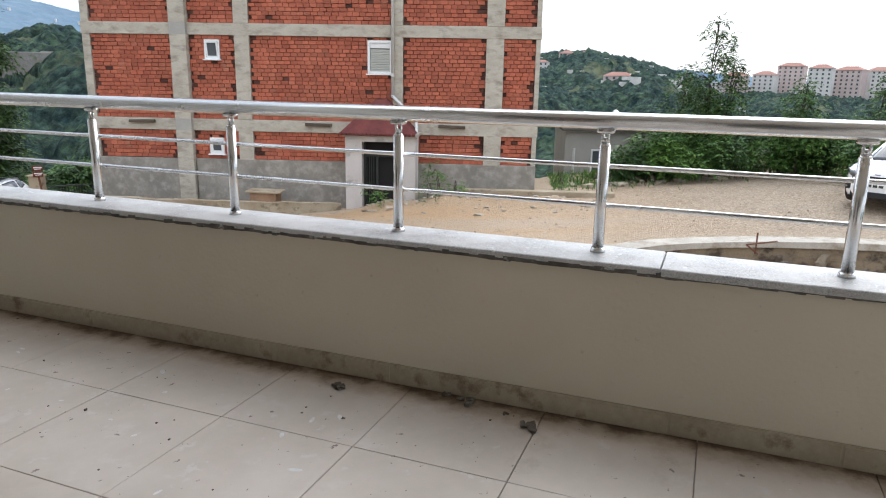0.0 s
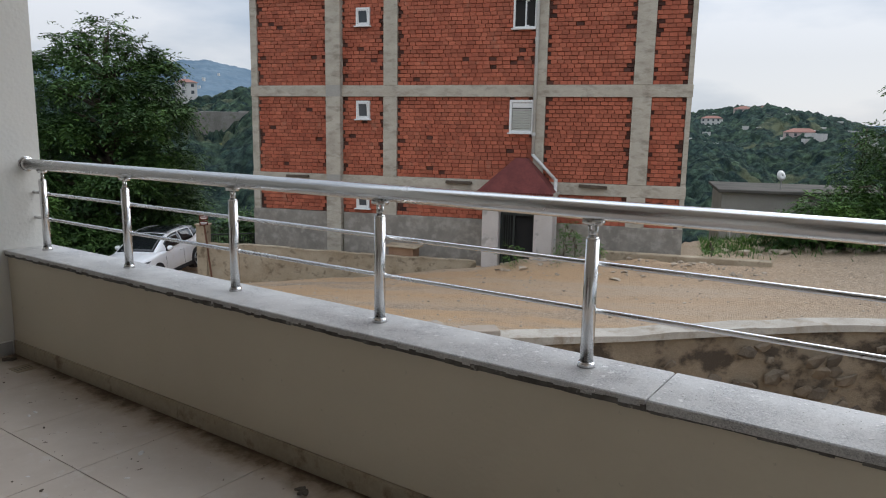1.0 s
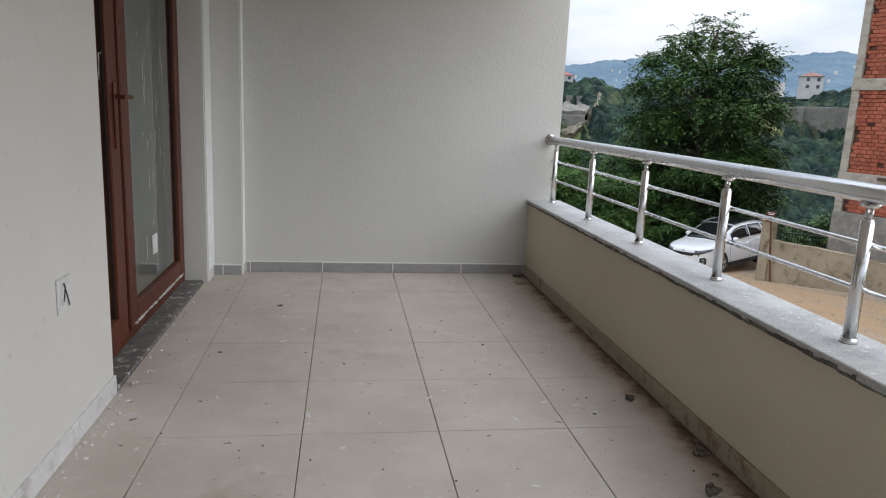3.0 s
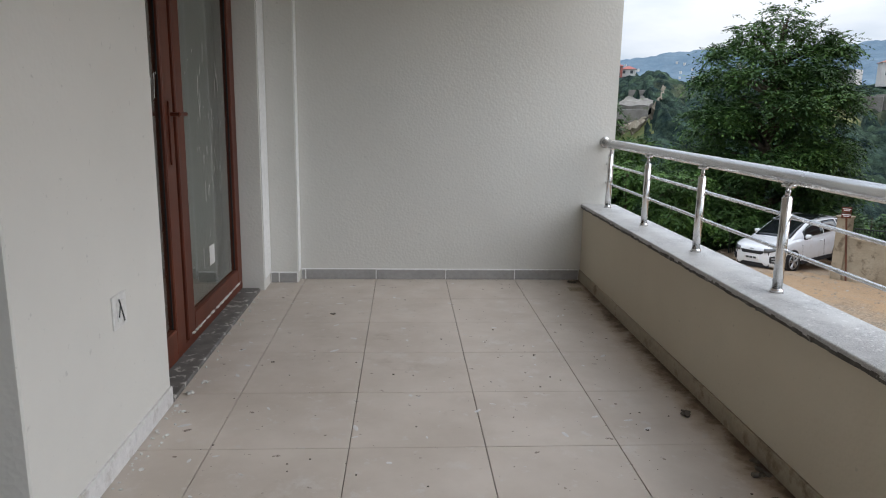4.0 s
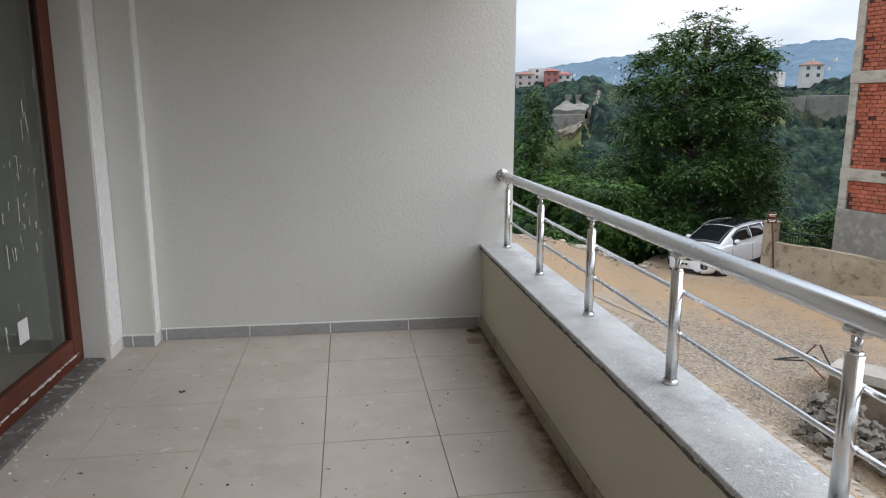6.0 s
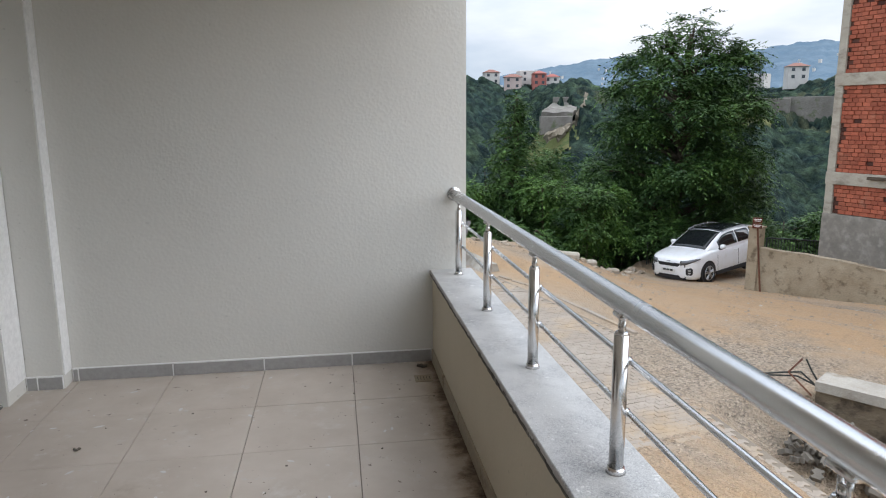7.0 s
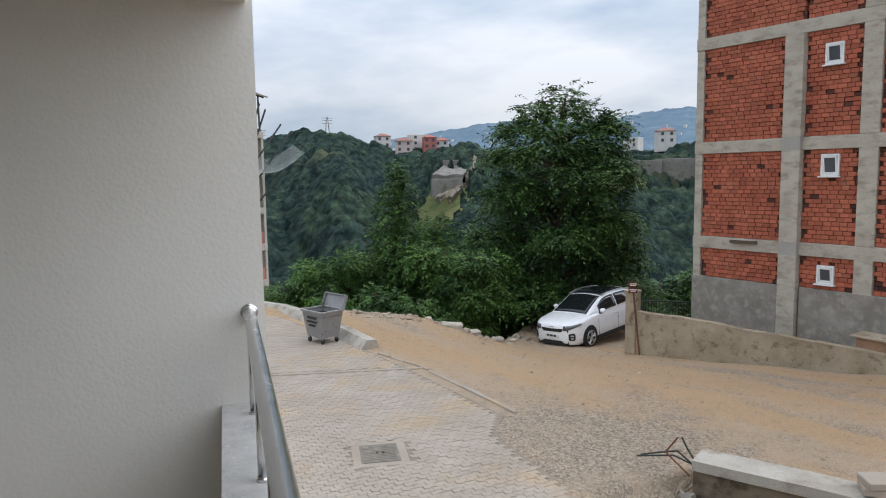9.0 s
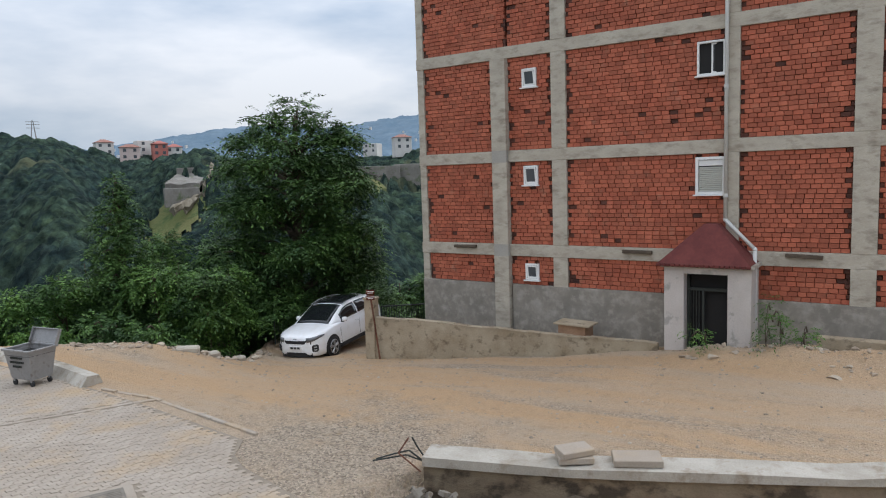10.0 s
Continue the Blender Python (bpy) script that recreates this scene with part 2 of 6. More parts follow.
_t.links.new(ramp_node(_t, noise_node(_t, _v, 9, 3), 0.3, 0.7, (0.22,) * 3, (0.28,) * 3), _b.inputs["Roughness"])
M_frame = surface("brown_frame", (0.085, 0.021, 0.011), (0.13, 0.034, 0.017), big=4, fine=50, rough=0.45, bump=0.1, stretch=(1, 1, 0.15), spec=0.25)
M_black = surface("black_rubber", (0.015, 0.015, 0.016), (0.025, 0.025, 0.026), rough=0.7)
M_plastic = surface("white_plastic", (0.72, 0.72, 0.70), (0.78, 0.78, 0.76), rough=0.4, bump=0.02)
M_shutter = surface("shutter_slats", (0.40, 0.40, 0.35), (0.46, 0.46, 0.41), rough=0.5, bump=0.05)
M_flake = surface("paint_flake", (0.6, 0.6, 0.57), (0.7, 0.7, 0.67), rough=0.8)
M_glass, _t, _b = shader("window_glass", 0.02)
_b.inputs["Transmission Weight"].default_value, _b.inputs["Base Color"].default_value = 1.0, (0.72, 0.80, 0.75, 1)
_b.inputs["IOR"].default_value = 1.5
M_concrete = surface("concrete", (0.41, 0.365, 0.295), (0.50, 0.455, 0.375), big=1.2, fine=22, bump=0.5, dist=0.01, stain=(0.235, 0.205, 0.16), stain_at=(0.50, 0.70), stain_scale=2.3, stretch=(1, 1, 2.2))
M_concrete_side = surface("formed_concrete", (0.34, 0.325, 0.29), (0.40, 0.385, 0.345), big=0.8, fine=25, bump=0.4, dist=0.008)
M_render = surface("cement_render", (0.225, 0.203, 0.172), (0.30, 0.272, 0.232), big=1.6, fine=9, bump=0.4, dist=0.01, stain=(0.34, 0.31, 0.268), stain_at=(0.50, 0.68), stain_scale=3.2)
M_porch = surface("old_paint", (0.50, 0.45, 0.41), (0.57, 0.52, 0.48), big=1.5, stain=(0.33, 0.31, 0.28), stain_at=(0.58, 0.64), stain_scale=2.2)
M_brick = surface("clay_brick", (0.425, 0.112, 0.062), (0.50, 0.15, 0.084), big=1.5, fine=18, bump=0.5, dist=0.006, vary=0.36, stain=(0.40, 0.16, 0.10), stain_at=(0.58, 0.7))
M_brick_stuff = surface("clay_brick_joined", (0.425, 0.112, 0.062), (0.50, 0.15, 0.084), big=1.5, fine=18, bump=0.5, dist=0.006, vary=0.36, island=True, stain=(0.40, 0.16, 0.10), stain_at=(0.58, 0.7))
# dark clay colour paints the shade inside open brick holes
M_brick_hole = surface("brick_hole_shade", (0.09, 0.035, 0.025), (0.13, 0.05, 0.033), fine=30, vary=0.5, island=True)
M_mortar = surface("mortar", (0.22, 0.085, 0.055), (0.31, 0.135, 0.09), fine=12, bump=0.6, dist=0.01)
# near-black colour standing in for the shade inside openings
M_shade = surface("opening_shade", (0.012, 0.012, 0.012), (0.02, 0.018, 0.017))
M_maroon = surface("maroon_shingle", (0.115, 0.027, 0.024), (0.16, 0.04, 0.034), big=3, fine=14, bump=0.7, dist=0.02)
M_pipe = surface("pvc_pipe", (0.55, 0.55, 0.52), (0.62, 0.62, 0.59), rough=0.5, bump=0.05)
M_dirt = dirt_material()
M_paver = surface("paver", (0.36, 0.302, 0.24), (0.42, 0.362, 0.298), big=0.8, fine=40, bump=0.4, dist=0.004, vary=0.10, stain=(0.42, 0.30, 0.175), stain_at=(0.5, 0.72), stain_scale=0.6)
M_paver_stuff = surface("paver_joined", (0.36, 0.302, 0.24), (0.42, 0.362, 0.298), big=0.8, fine=40, bump=0.4, dist=0.004, vary=0.10, island=True, stain=(0.42, 0.30, 0.175), stain_at=(0.5, 0.72), stain_scale=0.6)
M_sand = surface("joint_sand", (0.23, 0.19, 0.145), (0.29, 0.24, 0.18), fine=50)
M_curb = surface("curb_concrete", (0.37, 0.335, 0.28), (0.48, 0.445, 0.385), big=1.5, fine=30, bump=0.7, dist=0.015, stain=(0.25, 0.205, 0.15), stain_at=(0.52, 0.68), stain_scale=2.6)
M_retain = surface("stained_wall", (0.19, 0.142, 0.092), (0.26, 0.205, 0.14), big=1.1, fine=12, bump=0.7, dist=0.03, stain=(0.06, 0.045, 0.03), stain_at=(0.47, 0.58), stain_scale=1.5, stretch=(1, 1, 1.4))
M_pitstone = surface("pit_stone", (0.155, 0.117, 0.08), (0.225, 0.178, 0.125), big=2, fine=12, bump=0.7, dist=0.03, vary=0.5)
M_yard = surface("mossy_concrete", (0.30, 0.235, 0.155), (0.42, 0.35, 0.25), big=1.3, fine=20, bump=0.7, dist=0.02, stain=(0.15, 0.115, 0.075), stain_at=(0.54, 0.68), stain_scale=3.2, stretch=(1, 1, 1.2))
M_cast = surface("cast_iron_dusty", (0.155, 0.135, 0.11), (0.22, 0.195, 0.16), big=5, fine=60, rough=0.8, bump=0.4, stain=(0.32, 0.26, 0.19), stain_at=(0.54, 0.7), stain_scale=6)
M_stone = surface("stone", (0.42, 0.33, 0.24), (0.55, 0.47, 0.37), fine=16, bump=0.6, dist=0.02, vary=0.4, island=True)
M_rust = surface("rust", (0.12, 0.05, 0.03), (0.2, 0.085, 0.05), fine=40, rough=0.8)
M_iron = surface("dark_iron", (0.02, 0.025, 0.022), (0.035, 0.04, 0.035), rough=0.5)
M_galv = surface("galvanised", (0.27, 0.265, 0.26), (0.34, 0.335, 0.33), big=4, rough=0.5, metal=0.35, bump=0.1, stain=(0.17, 0.15, 0.14), stain_at=(0.55, 0.68), stain_scale=4)
M_bark = surface("bark", (0.07, 0.05, 0.035), (0.11, 0.085, 0.06), big=3, fine=15, bump=0.8, dist=0.03)
M_leaf = leaf_material("leaf", (0.028, 0.070, 0.018), (0.130, 0.24, 0.055))
M_leaf2 = leaf_material("bright_leaf", (0.045, 0.11, 0.022), (0.16, 0.285, 0.055))
M_leaf3 = leaf_material("dark_leaf", (0.012, 0.035, 0.012), (0.04, 0.09, 0.025))
# bluish distance haze is mixed into these forest greens
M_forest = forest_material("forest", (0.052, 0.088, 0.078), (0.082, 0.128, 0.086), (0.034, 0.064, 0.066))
M_forest2 = forest_material("far_forest", (0.05, 0.095, 0.085), (0.075, 0.125, 0.10), (0.04, 0.078, 0.078), 0.12)
M_meadow = surface("meadow", (0.13, 0.15, 0.06), (0.20, 0.19, 0.09), big=0.06, fine=0.8, rough=1.0, bump=0.8, dist=0.5, stain=(0.075, 0.11, 0.045), stain_at=(0.50, 0.60), stain_scale=0.12, spec=0.05)
M_redearth = surface("red_earth", (0.20, 0.12, 0.085), (0.26, 0.17, 0.12), big=0.08, fine=0.8, rough=1.0, bump=0.8, dist=0.5, stain=(0.09, 0.10, 0.06), stain_at=(0.52, 0.62), stain_scale=0.15, spec=0.05)
M_track = surface("pale_track", (0.19, 0.165, 0.12), (0.27, 0.235, 0.18), big=0.1, fine=0.9, rough=1.0, bump=0.6, dist=0.3)
# distance haze is painted into this blue base colour
M_hazed_mountain = surface("mountain", (0.13, 0.188, 0.242), (0.16, 0.222, 0.275), big=0.012, fine=0.05, rough=1.0, bump=0.5, dist=4.0, stain=(0.108, 0.163, 0.215), stain_at=(0.48, 0.62), stain_scale=0.03, spec=0.05)
M_carpaint, _t, _b = shader("white_car_paint", 0.22, 0, 0.5)
_b.inputs["Base Color"].default_value = (0.74, 0.75, 0.76, 1)
_b.inputs["Coat Weight"].default_value = 0.6
_v = _t.nodes.new("ShaderNodeTexCoord").outputs["Object"]
_t.links.new(mix_node(_t, ramp_node(_t, noise_node(_t, _v, 6, 6), 0.45, 0.75), (0.86, 0.87, 0.88), (0.80, 0.79, 0.77)), _b.inputs["Base Color"])
M_carglass, _t, _b = shader("car_glass", 0.05, 0, 0.6)
_b.inputs["Base Color"].default_value = (0.012, 0.014, 0.015, 1)
M_lamp, _t, _b = shader("headlight_lens", 0.08, 0.2, 0.7)
_b.inputs["Base Color"].default_value = (0.12, 0.125, 0.13, 1)
M_alloy, _t, _b = shader("alloy", 0.3, 1.0)
_b.inputs["Base Color"].default_value = (0.45, 0.45, 0.46, 1)
M_housewall = surface("house_paint", (0.55, 0.53, 0.5), (0.62, 0.6, 0.57), big=0.3)
M_housered = surface("house_red", (0.36, 0.12, 0.10), (0.42, 0.16, 0.13), big=0.3)
M_roof = surface("roof_tile", (0.27, 0.13, 0.10), (0.33, 0.17, 0.13), big=0.4)
M_roofing = surface("roofing_felt", (0.10, 0.095, 0.085), (0.15, 0.14, 0.125), big=1.0, fine=20, rough=1.0, spec=0.05)
M_boxboard = surface("brown_board", (0.25, 0.145, 0.085), (0.32, 0.195, 0.12), big=2, fine=20)
M_pink = surface("pink_paint", (0.50, 0.40, 0.37), (0.56, 0.46, 0.42), big=0.2)
M_farglass = surface("far_window", (0.06, 0.07, 0.08), (0.09, 0.1, 0.11), rough=0.2)
M_terrace = surface("terrace_stone", (0.18, 0.165, 0.145), (0.25, 0.235, 0.21), big=0.25, fine=1.6, bump=0.8, dist=0.3, stain=(0.1, 0.12, 0.06), stain_at=(0.55, 0.68), stain_scale=0.3)
M_net = surface("net", (0.30, 0.33, 0.32), (0.36, 0.39, 0.38))


# ---- builders ----
def bx(bm, x0, x1, y0, y1, z0, z1, bev=0.0, m=None):
    r = bmesh.ops.create_cube(bm, size=1)
    vs = r["verts"]
    for v in vs:
        v.co = Vector(((x0 + x1) / 2 + v.co.x * (x1 - x0), (y0 + y1) / 2 + v.co.y * (y1 - y0), (z0 + z1) / 2 + v.co.z * (z1 - z0)))
    if bev:
        es = list({e for v in vs for e in v.link_edges})
        r = bmesh.ops.bevel(bm, geom=es, offset=bev, segments=1, affect="EDGES", profile=0.5)
        vs = list({v for f in r["faces"] for v in f.verts} | {v for v in vs if v.is_valid})
    if m is not None:
        bmesh.ops.transform(bm, matrix=m, verts=vs)
    return bm


def rod(bm, p0, p1, r0, r1=None, n=12, caps=True):
    p0, p1 = Vector(p0), Vector(p1)
    d = p1 - p0
    m = Matrix.Translation((p0 + p1) / 2) @ d.to_track_quat("Z", "Y").to_matrix().to_4x4()
    bmesh.ops.create_cone(bm, cap_ends=caps, segments=n, radius1=r0, radius2=r0 if r1 is None else r1, depth=d.length, matrix=m)
    return bm


def NB():
    return bmesh.new()


def mesh_of(name, bm, material, smooth=False):
    me = bpy.data.meshes.new(name)
    bmesh.ops.recalc_face_normals(bm, faces=bm.faces)
    bm.to_mesh(me)
    bm.free()
    me.materials.append(material)
    if smooth:
        me.polygons.foreach_set("use_smooth", [True] * len(me.polygons))
    return me


def part(name, bm, material, parent, label="", smooth=False):
    ob = new(name, bm if isinstance(bm, bpy.types.Mesh) else mesh_of(name, bm, material, smooth))
    ob.parent = parent
    return tagged(ob, label)


def thing(name, label, category, m=None, group="", kind=""):
    ob = new(name)
    ob.empty_display_size = 0.1
    if m is not None:
        ob.matrix_world = m
    return tagged(ob, label, category, group, kind)


def struct(name, bm, material, label="", smooth=False):
    ob = new(name, mesh_of(name, bm, material, smooth))
    return tagged(ob, label or name.replace("_", " "), "", "", "structure")


def raw(name, verts, faces, material, smooth=False):
    me = bpy.data.meshes.new(name)
    me.from_pydata(verts, [], faces)
    me.materials.append(material)
    if smooth:
        me.polygons.foreach_set("use_smooth", [True] * len(me.polygons))
    return me


BOXF = [(0, 3, 2, 1), (4, 5, 6, 7), (0, 1, 5, 4), (1, 2, 6, 5), (2, 3, 7, 6), (3, 0, 4, 7)]


def brick_verts(x0, x1, y0, y1, z0, z1, c=0.008):
    """A brick whose face (towards -y) has chamfered edges."""
    return [(x0, y0 + c, z0), (x1, y0 + c, z0), (x1, y1, z0), (x0, y1, z0), (x0, y0 + c, z1), (x1, y0 + c, z1), (x1, y1, z1), (x0, y1, z1),
            (x0 + c, y0, z0 + c), (x1 - c, y0, z0 + c), (x1 - c, y0, z1 - c), (x0 + c, y0, z1 - c)]


BRICKF = [(8, 9, 10, 11), (0, 1, 9, 8), (1, 5, 10, 9), (5, 4, 11, 10), (4, 0, 8, 11), (0, 3, 2, 1), (1, 2, 6, 5), (4, 5, 6, 7), (0, 4, 7, 3)]


# ---- balcony: floor, walls, ceiling ----
bm = NB()
bx(bm, -2.96, 0.0, -9.0, 0.0, -0.25, -0.012)
floor_ob = struct("floor", bm, M_grout, "tiled balcony floor, beige porcelain with dirty joints")
bm = NB()
bx(bm, -2.43, 0.24, 0.0, 0.25, -3.2, 3.2)
struct("wall_north", bm, M_wall, "cream stippled plaster end wall")
bm = NB()
bx(bm, -2.66, -2.43, -0.13, 0.25, -0.02, 2.90, 0.006)
struct("wall_pier", bm, M_wall, "stepped plaster pier in the corner")
bm = NB()
bx(bm, -2.98, -2.66, -0.385, -0.13, -0.02, 2.90, 0.006)
struct("wall_reveal", bm, M_wall, "plaster reveal beside the balcony door")
# the pier's returns are whiter than the wall plaster
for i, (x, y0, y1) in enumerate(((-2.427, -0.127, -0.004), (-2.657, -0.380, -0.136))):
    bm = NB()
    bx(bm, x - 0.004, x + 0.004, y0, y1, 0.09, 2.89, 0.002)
    struct("trim_%d" % (i + 1), bm, M_bead, "bright white return of the pier")
bm = NB()
bx(bm, -2.96, -2.70, -3.84, -2.56, -0.02, 2.90, 0.006)
struct("wall_west", bm, M_wall, "cream stippled plaster wall between two doors")
bm = NB()
bx(bm, -2.96, -2.70, -9.0, -5.2, -0.02, 2.90, 0.006)
struct("wall_west_rear", bm, M_wall, "cream stippled plaster wall")
bm = NB()
bx(bm, -2.96, -2.70, -2.56, -0.385, 2.73, 2.90)
bx(bm, -2.96, -2.70, -5.2, -3.84, 2.73, 2.90)
struct("lintel", bm, M_wall, "plaster lintels over the doors")
bm = NB()
bx(bm, -7.2, 0.20, -9.2, 0.25, 2.90, 3.15)
struct("ceiling", bm, M_ceiling, "white painted balcony ceiling")
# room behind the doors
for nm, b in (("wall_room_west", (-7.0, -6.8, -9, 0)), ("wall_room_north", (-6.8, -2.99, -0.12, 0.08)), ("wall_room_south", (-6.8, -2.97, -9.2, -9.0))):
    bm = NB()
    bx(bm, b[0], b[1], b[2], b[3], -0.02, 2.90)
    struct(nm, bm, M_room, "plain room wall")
bm = NB()
bx(bm, -7.0, -2.97, -9.0, 0.0, -0.25, -0.022)
struct("floor_room", bm, M_skirt, "plain room floor")
# outside of the house below the balcony
bm = NB()
bx(bm, -7.0, 0.22, -9.0, 0.0, -6.0, -0.26)
struct("wall_below", bm, M_wall, "plaster wall under the balcony")
bm = NB()
bx(bm, -7.2, 0.24, 0.25, 0.4, -6.0, 3.2)
struct("wall_outer", bm, M_wall, "plaster side wall of the house")

# parapet, coping
bm = NB()
bx(bm, 0.0, 0.25, -9.0, 0.0, -0.25, 0.638, 0.004)
struct("parapet", bm, M_parapet, "solid parapet wall in olive-beige plaster")
coping = thing("parapet_coping", "grey speckled granite coping slabs on the parapet", "coping", kind="structure")
for y0, y1, s in ((-4.05, -0.002, 0.0), (-7.2, -4.054, 0.004), (-9.0, -7.204, 0.0)):
    bm = NB()
    bx(bm, -0.018 - s, 0.28, y0, y1, 0.640, 0.672, 0.004)
    part("coping_slab", bm, M_granite, coping)
# thin dark ragged strip along the coping's lower edge
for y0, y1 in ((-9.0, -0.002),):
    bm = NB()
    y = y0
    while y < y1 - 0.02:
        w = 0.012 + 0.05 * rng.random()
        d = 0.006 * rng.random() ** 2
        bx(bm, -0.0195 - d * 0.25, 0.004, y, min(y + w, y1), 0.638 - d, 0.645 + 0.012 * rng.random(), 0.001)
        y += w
    part("mortar_edge", bm, M_edge, coping, "dark ragged edge under the coping")
bm = NB()
for k in range(420):
    x, y = 0.0 + 0.27 * rng.random(), rng.uniform(-6.5, -0.05) if k % 2 else rng.normal() * 0.7 - 3.6
    if y > -0.04 or y < -8.5:
        continue
    r = 0.002 + 0.007 * rng.random() ** 2.5
    bmesh.ops.create_cone(bm, cap_ends=True, segments=8, radius1=r, radius2=r * 0.7, depth=0.0012, matrix=pose(x, y, 0.6726, 0, 0, rng.uniform(0, 360)) @ Matrix.Diagonal((rng.uniform(1, 1.8), 0.9, 1, 1)))
part("paint_drip", bm, M_limed, coping, "dried white drips on the granite")

# skirting
def skirting(axis, fixed, a0, a1, step, first, material, nm, h=0.085, t=0.012, side=1):
    ob = thing(nm, "row of tile skirting pieces along the wall foot", "skirting", kind="structure")
    edges = [a0]
    a = first
    while a < a1 - 0.01:
        if a > a0 + 0.01:
            edges.append(a)
        a += step
    edges.append(a1)
    for e0, e1 in zip(edges, edges[1:]):
        b = NB()
        hh = h + rng.uniform(-0.002, 0.002)
        if axis == "x":
            bx(b, e0 + 0.004, e1 - 0.004, min(fixed, fixed + side * t), max(fixed, fixed + side * t), 0.002, hh, 0.002)
        else:
            bx(b, min(fixed, fixed + side * t), max(fixed, fixed + side * t), e0 + 0.004, e1 - 0.004, 0.002, hh, 0.002)
        part("skirting_tile", b, material, ob)
    # pale grout line on top
    b = NB()
    if axis == "x":
        bx(b, a0, a1, min(fixed, fixed + side * t * 0.8), max(fixed, fixed + side * t * 0.8), 0.001, h + 0.008)
    else:
        bx(b, min(fixed, fixed + side * t * 0.8), max(fixed, fixed + side * t * 0.8), a0, a1, 0.001, h + 0.008)
    part("grout_line", b, M_bead if axis == "x" else material, ob)


skirting("x", 0.0, -2.42, -0.013, 0.603, -2.385, M_skirt, "baseboard_north", side=-1)
skirting("x", -0.13, -2.655, -2.435, 0.603, -5, M_skirt, "baseboard_pier", side=-1)
skirting("y", 0.0, -9.0, -0.015, 0.603, -8.96, M_skirt2, "baseboard_parapet", side=-1)
skirting("y", -2.70, -3.84, -2.56, 0.603, -3.05, M_limed, "baseboard_west", side=1)
skirting("y", -2.70, -9.0, -5.2, 0.603, -8.9, M_limed, "baseboard_west_rear", side=1)

# balcony door with its sill
bm = NB()
bx(bm, -2.96, -2.695, -2.56, -0.386, -0.02, 0.018, 0.004)
struct("door_sill", bm, M_sill, "dark granite door sill splashed with plaster")
bm = NB()
bx(bm, -2.96, -2.695, -5.2, -3.84, -0.02, 0.018, 0.004)
struct("door_sill_rear", bm, M_sill, "dark granite door sill")
door = thing("door_1", "brown framed glazed balcony door, closed, splashed with paint", "door", kind="structure")


def framed(parent, y0, y1, z0, z1, x, w, d, nm="door_frame"):
    b = NB()
    bx(b, x - d, x, y0, y0 + w, z0, z1, 0.006)
    bx(b, x - d, x, y1 - w, y1, z0, z1, 0.006)
    bx(b, x - d, x, y0 + w, y1 - w, z0, z0 + w, 0.006)
    bx(b, x - d, x, y0 + w, y1 - w, z1 - w, z1, 0.006)
    return part(nm, b, M_frame, parent)


framed(door, -2.55, -0.387, 0.018, 2.72, -2.835, 0.055, 0.07)
leaf_a = framed(door, -2.49, -1.935, 0.078, 2.66, -2.808, 0.15, 0.06, "door_leaf")
leaf_b = framed(door, -1.835, -0.445, 0.078, 2.66, -2.822, 0.135, 0.06, "door_leaf")
b = NB()
bx(b, -2.93, -2.868, -1.934, -1.836, 0.075, 2.665, 0.008)
part("mullion", b, M_frame, door)
for lf, y0, y1, xx in ((leaf_a, -2.34, -2.085, -2.832), (leaf_b, -1.70, -0.58, -2.846)):
    b = NB()
    bx(b, xx - 0.012, xx, y0, y1, 0.15, 2.59)
    g = part("pane", b, M_glass, lf)
    g.visible_shadow = False
    b = NB()
    for k in range(2):
        yy = (y0, y1)[k]
        bx(b, xx - 0.004, xx + 0.006, yy - 0.006, yy + 0.006, 0.15, 2.59)
    part("gasket", b, M_black, lf)
b = NB()
bx(b, -2.808, -2.798, -2.025, -1.99, 1.14, 1.48, 0.003)
rod(b, (-2.80, -2.007, 1.41), (-2.75, -2.007, 1.41), 0.011)
bx(b, -2.762, -2.742, -2.022, -1.887, 1.398, 1.422, 0.006)
part("door_handle", b, M_frame, leaf_a, "brown lever handle")
b = NB()
for k in range(84):
    far_leaf = k % 6
    yy = (-1.66 + 1.05 * rng.beta(1.6, 1.3)) if far_leaf else rng.uniform(-2.32, -2.10)
    xx = -2.8455 if far_leaf else -2.8315
    zz = 0.3 + 1.7 * rng.beta(2.6, 2.2)
    L = 0.005 + 0.065 * rng.random() ** 3.5
    w = 0.0012 + 0.003 * rng.random()
    lean = rng.normal() * 5
    bx(b, xx, xx + 0.0015, -w, w, -L, L, 0.0007, pose(0, yy, zz, lean, 0, 0))
    if k % 3 == 0:
        bx(b, xx, xx + 0.0015, -w * 2.2, w * 2.2, -L * 0.25, L * 0.25, 0.0007, pose(0, yy + w, zz + L * 0.8, lean + 12, 0, 0))
part("paint_splash", b, M_flake, door, "white paint runs on the glass")
b = NB()
bx(b, -2.8455, -2.8440, -1.24, -1.12, 0.40, 0.53)
part("paper_label", b, M_plastic, door, "small white sticker on the glass")
b = NB()
for k in range(90):
    yy, s = rng.uniform(-1.80, -0.5), 0.006 + 0.016 * rng.random()
    bx(b, -2.826, -2.826 + s, yy, yy + s * 1.6, 0.1, 0.1 + s * 0.5, 0.002)
part("plaster_crumbs", b, M_flake, door, "plaster crumbs on the lower rail")

door2 = thing("door_2", "brown door frame of an open doorway", "door", kind="structure")
framed(door2, -5.19, -3.85, 0.018, 2.72, -2.885, 0.055, 0.07)

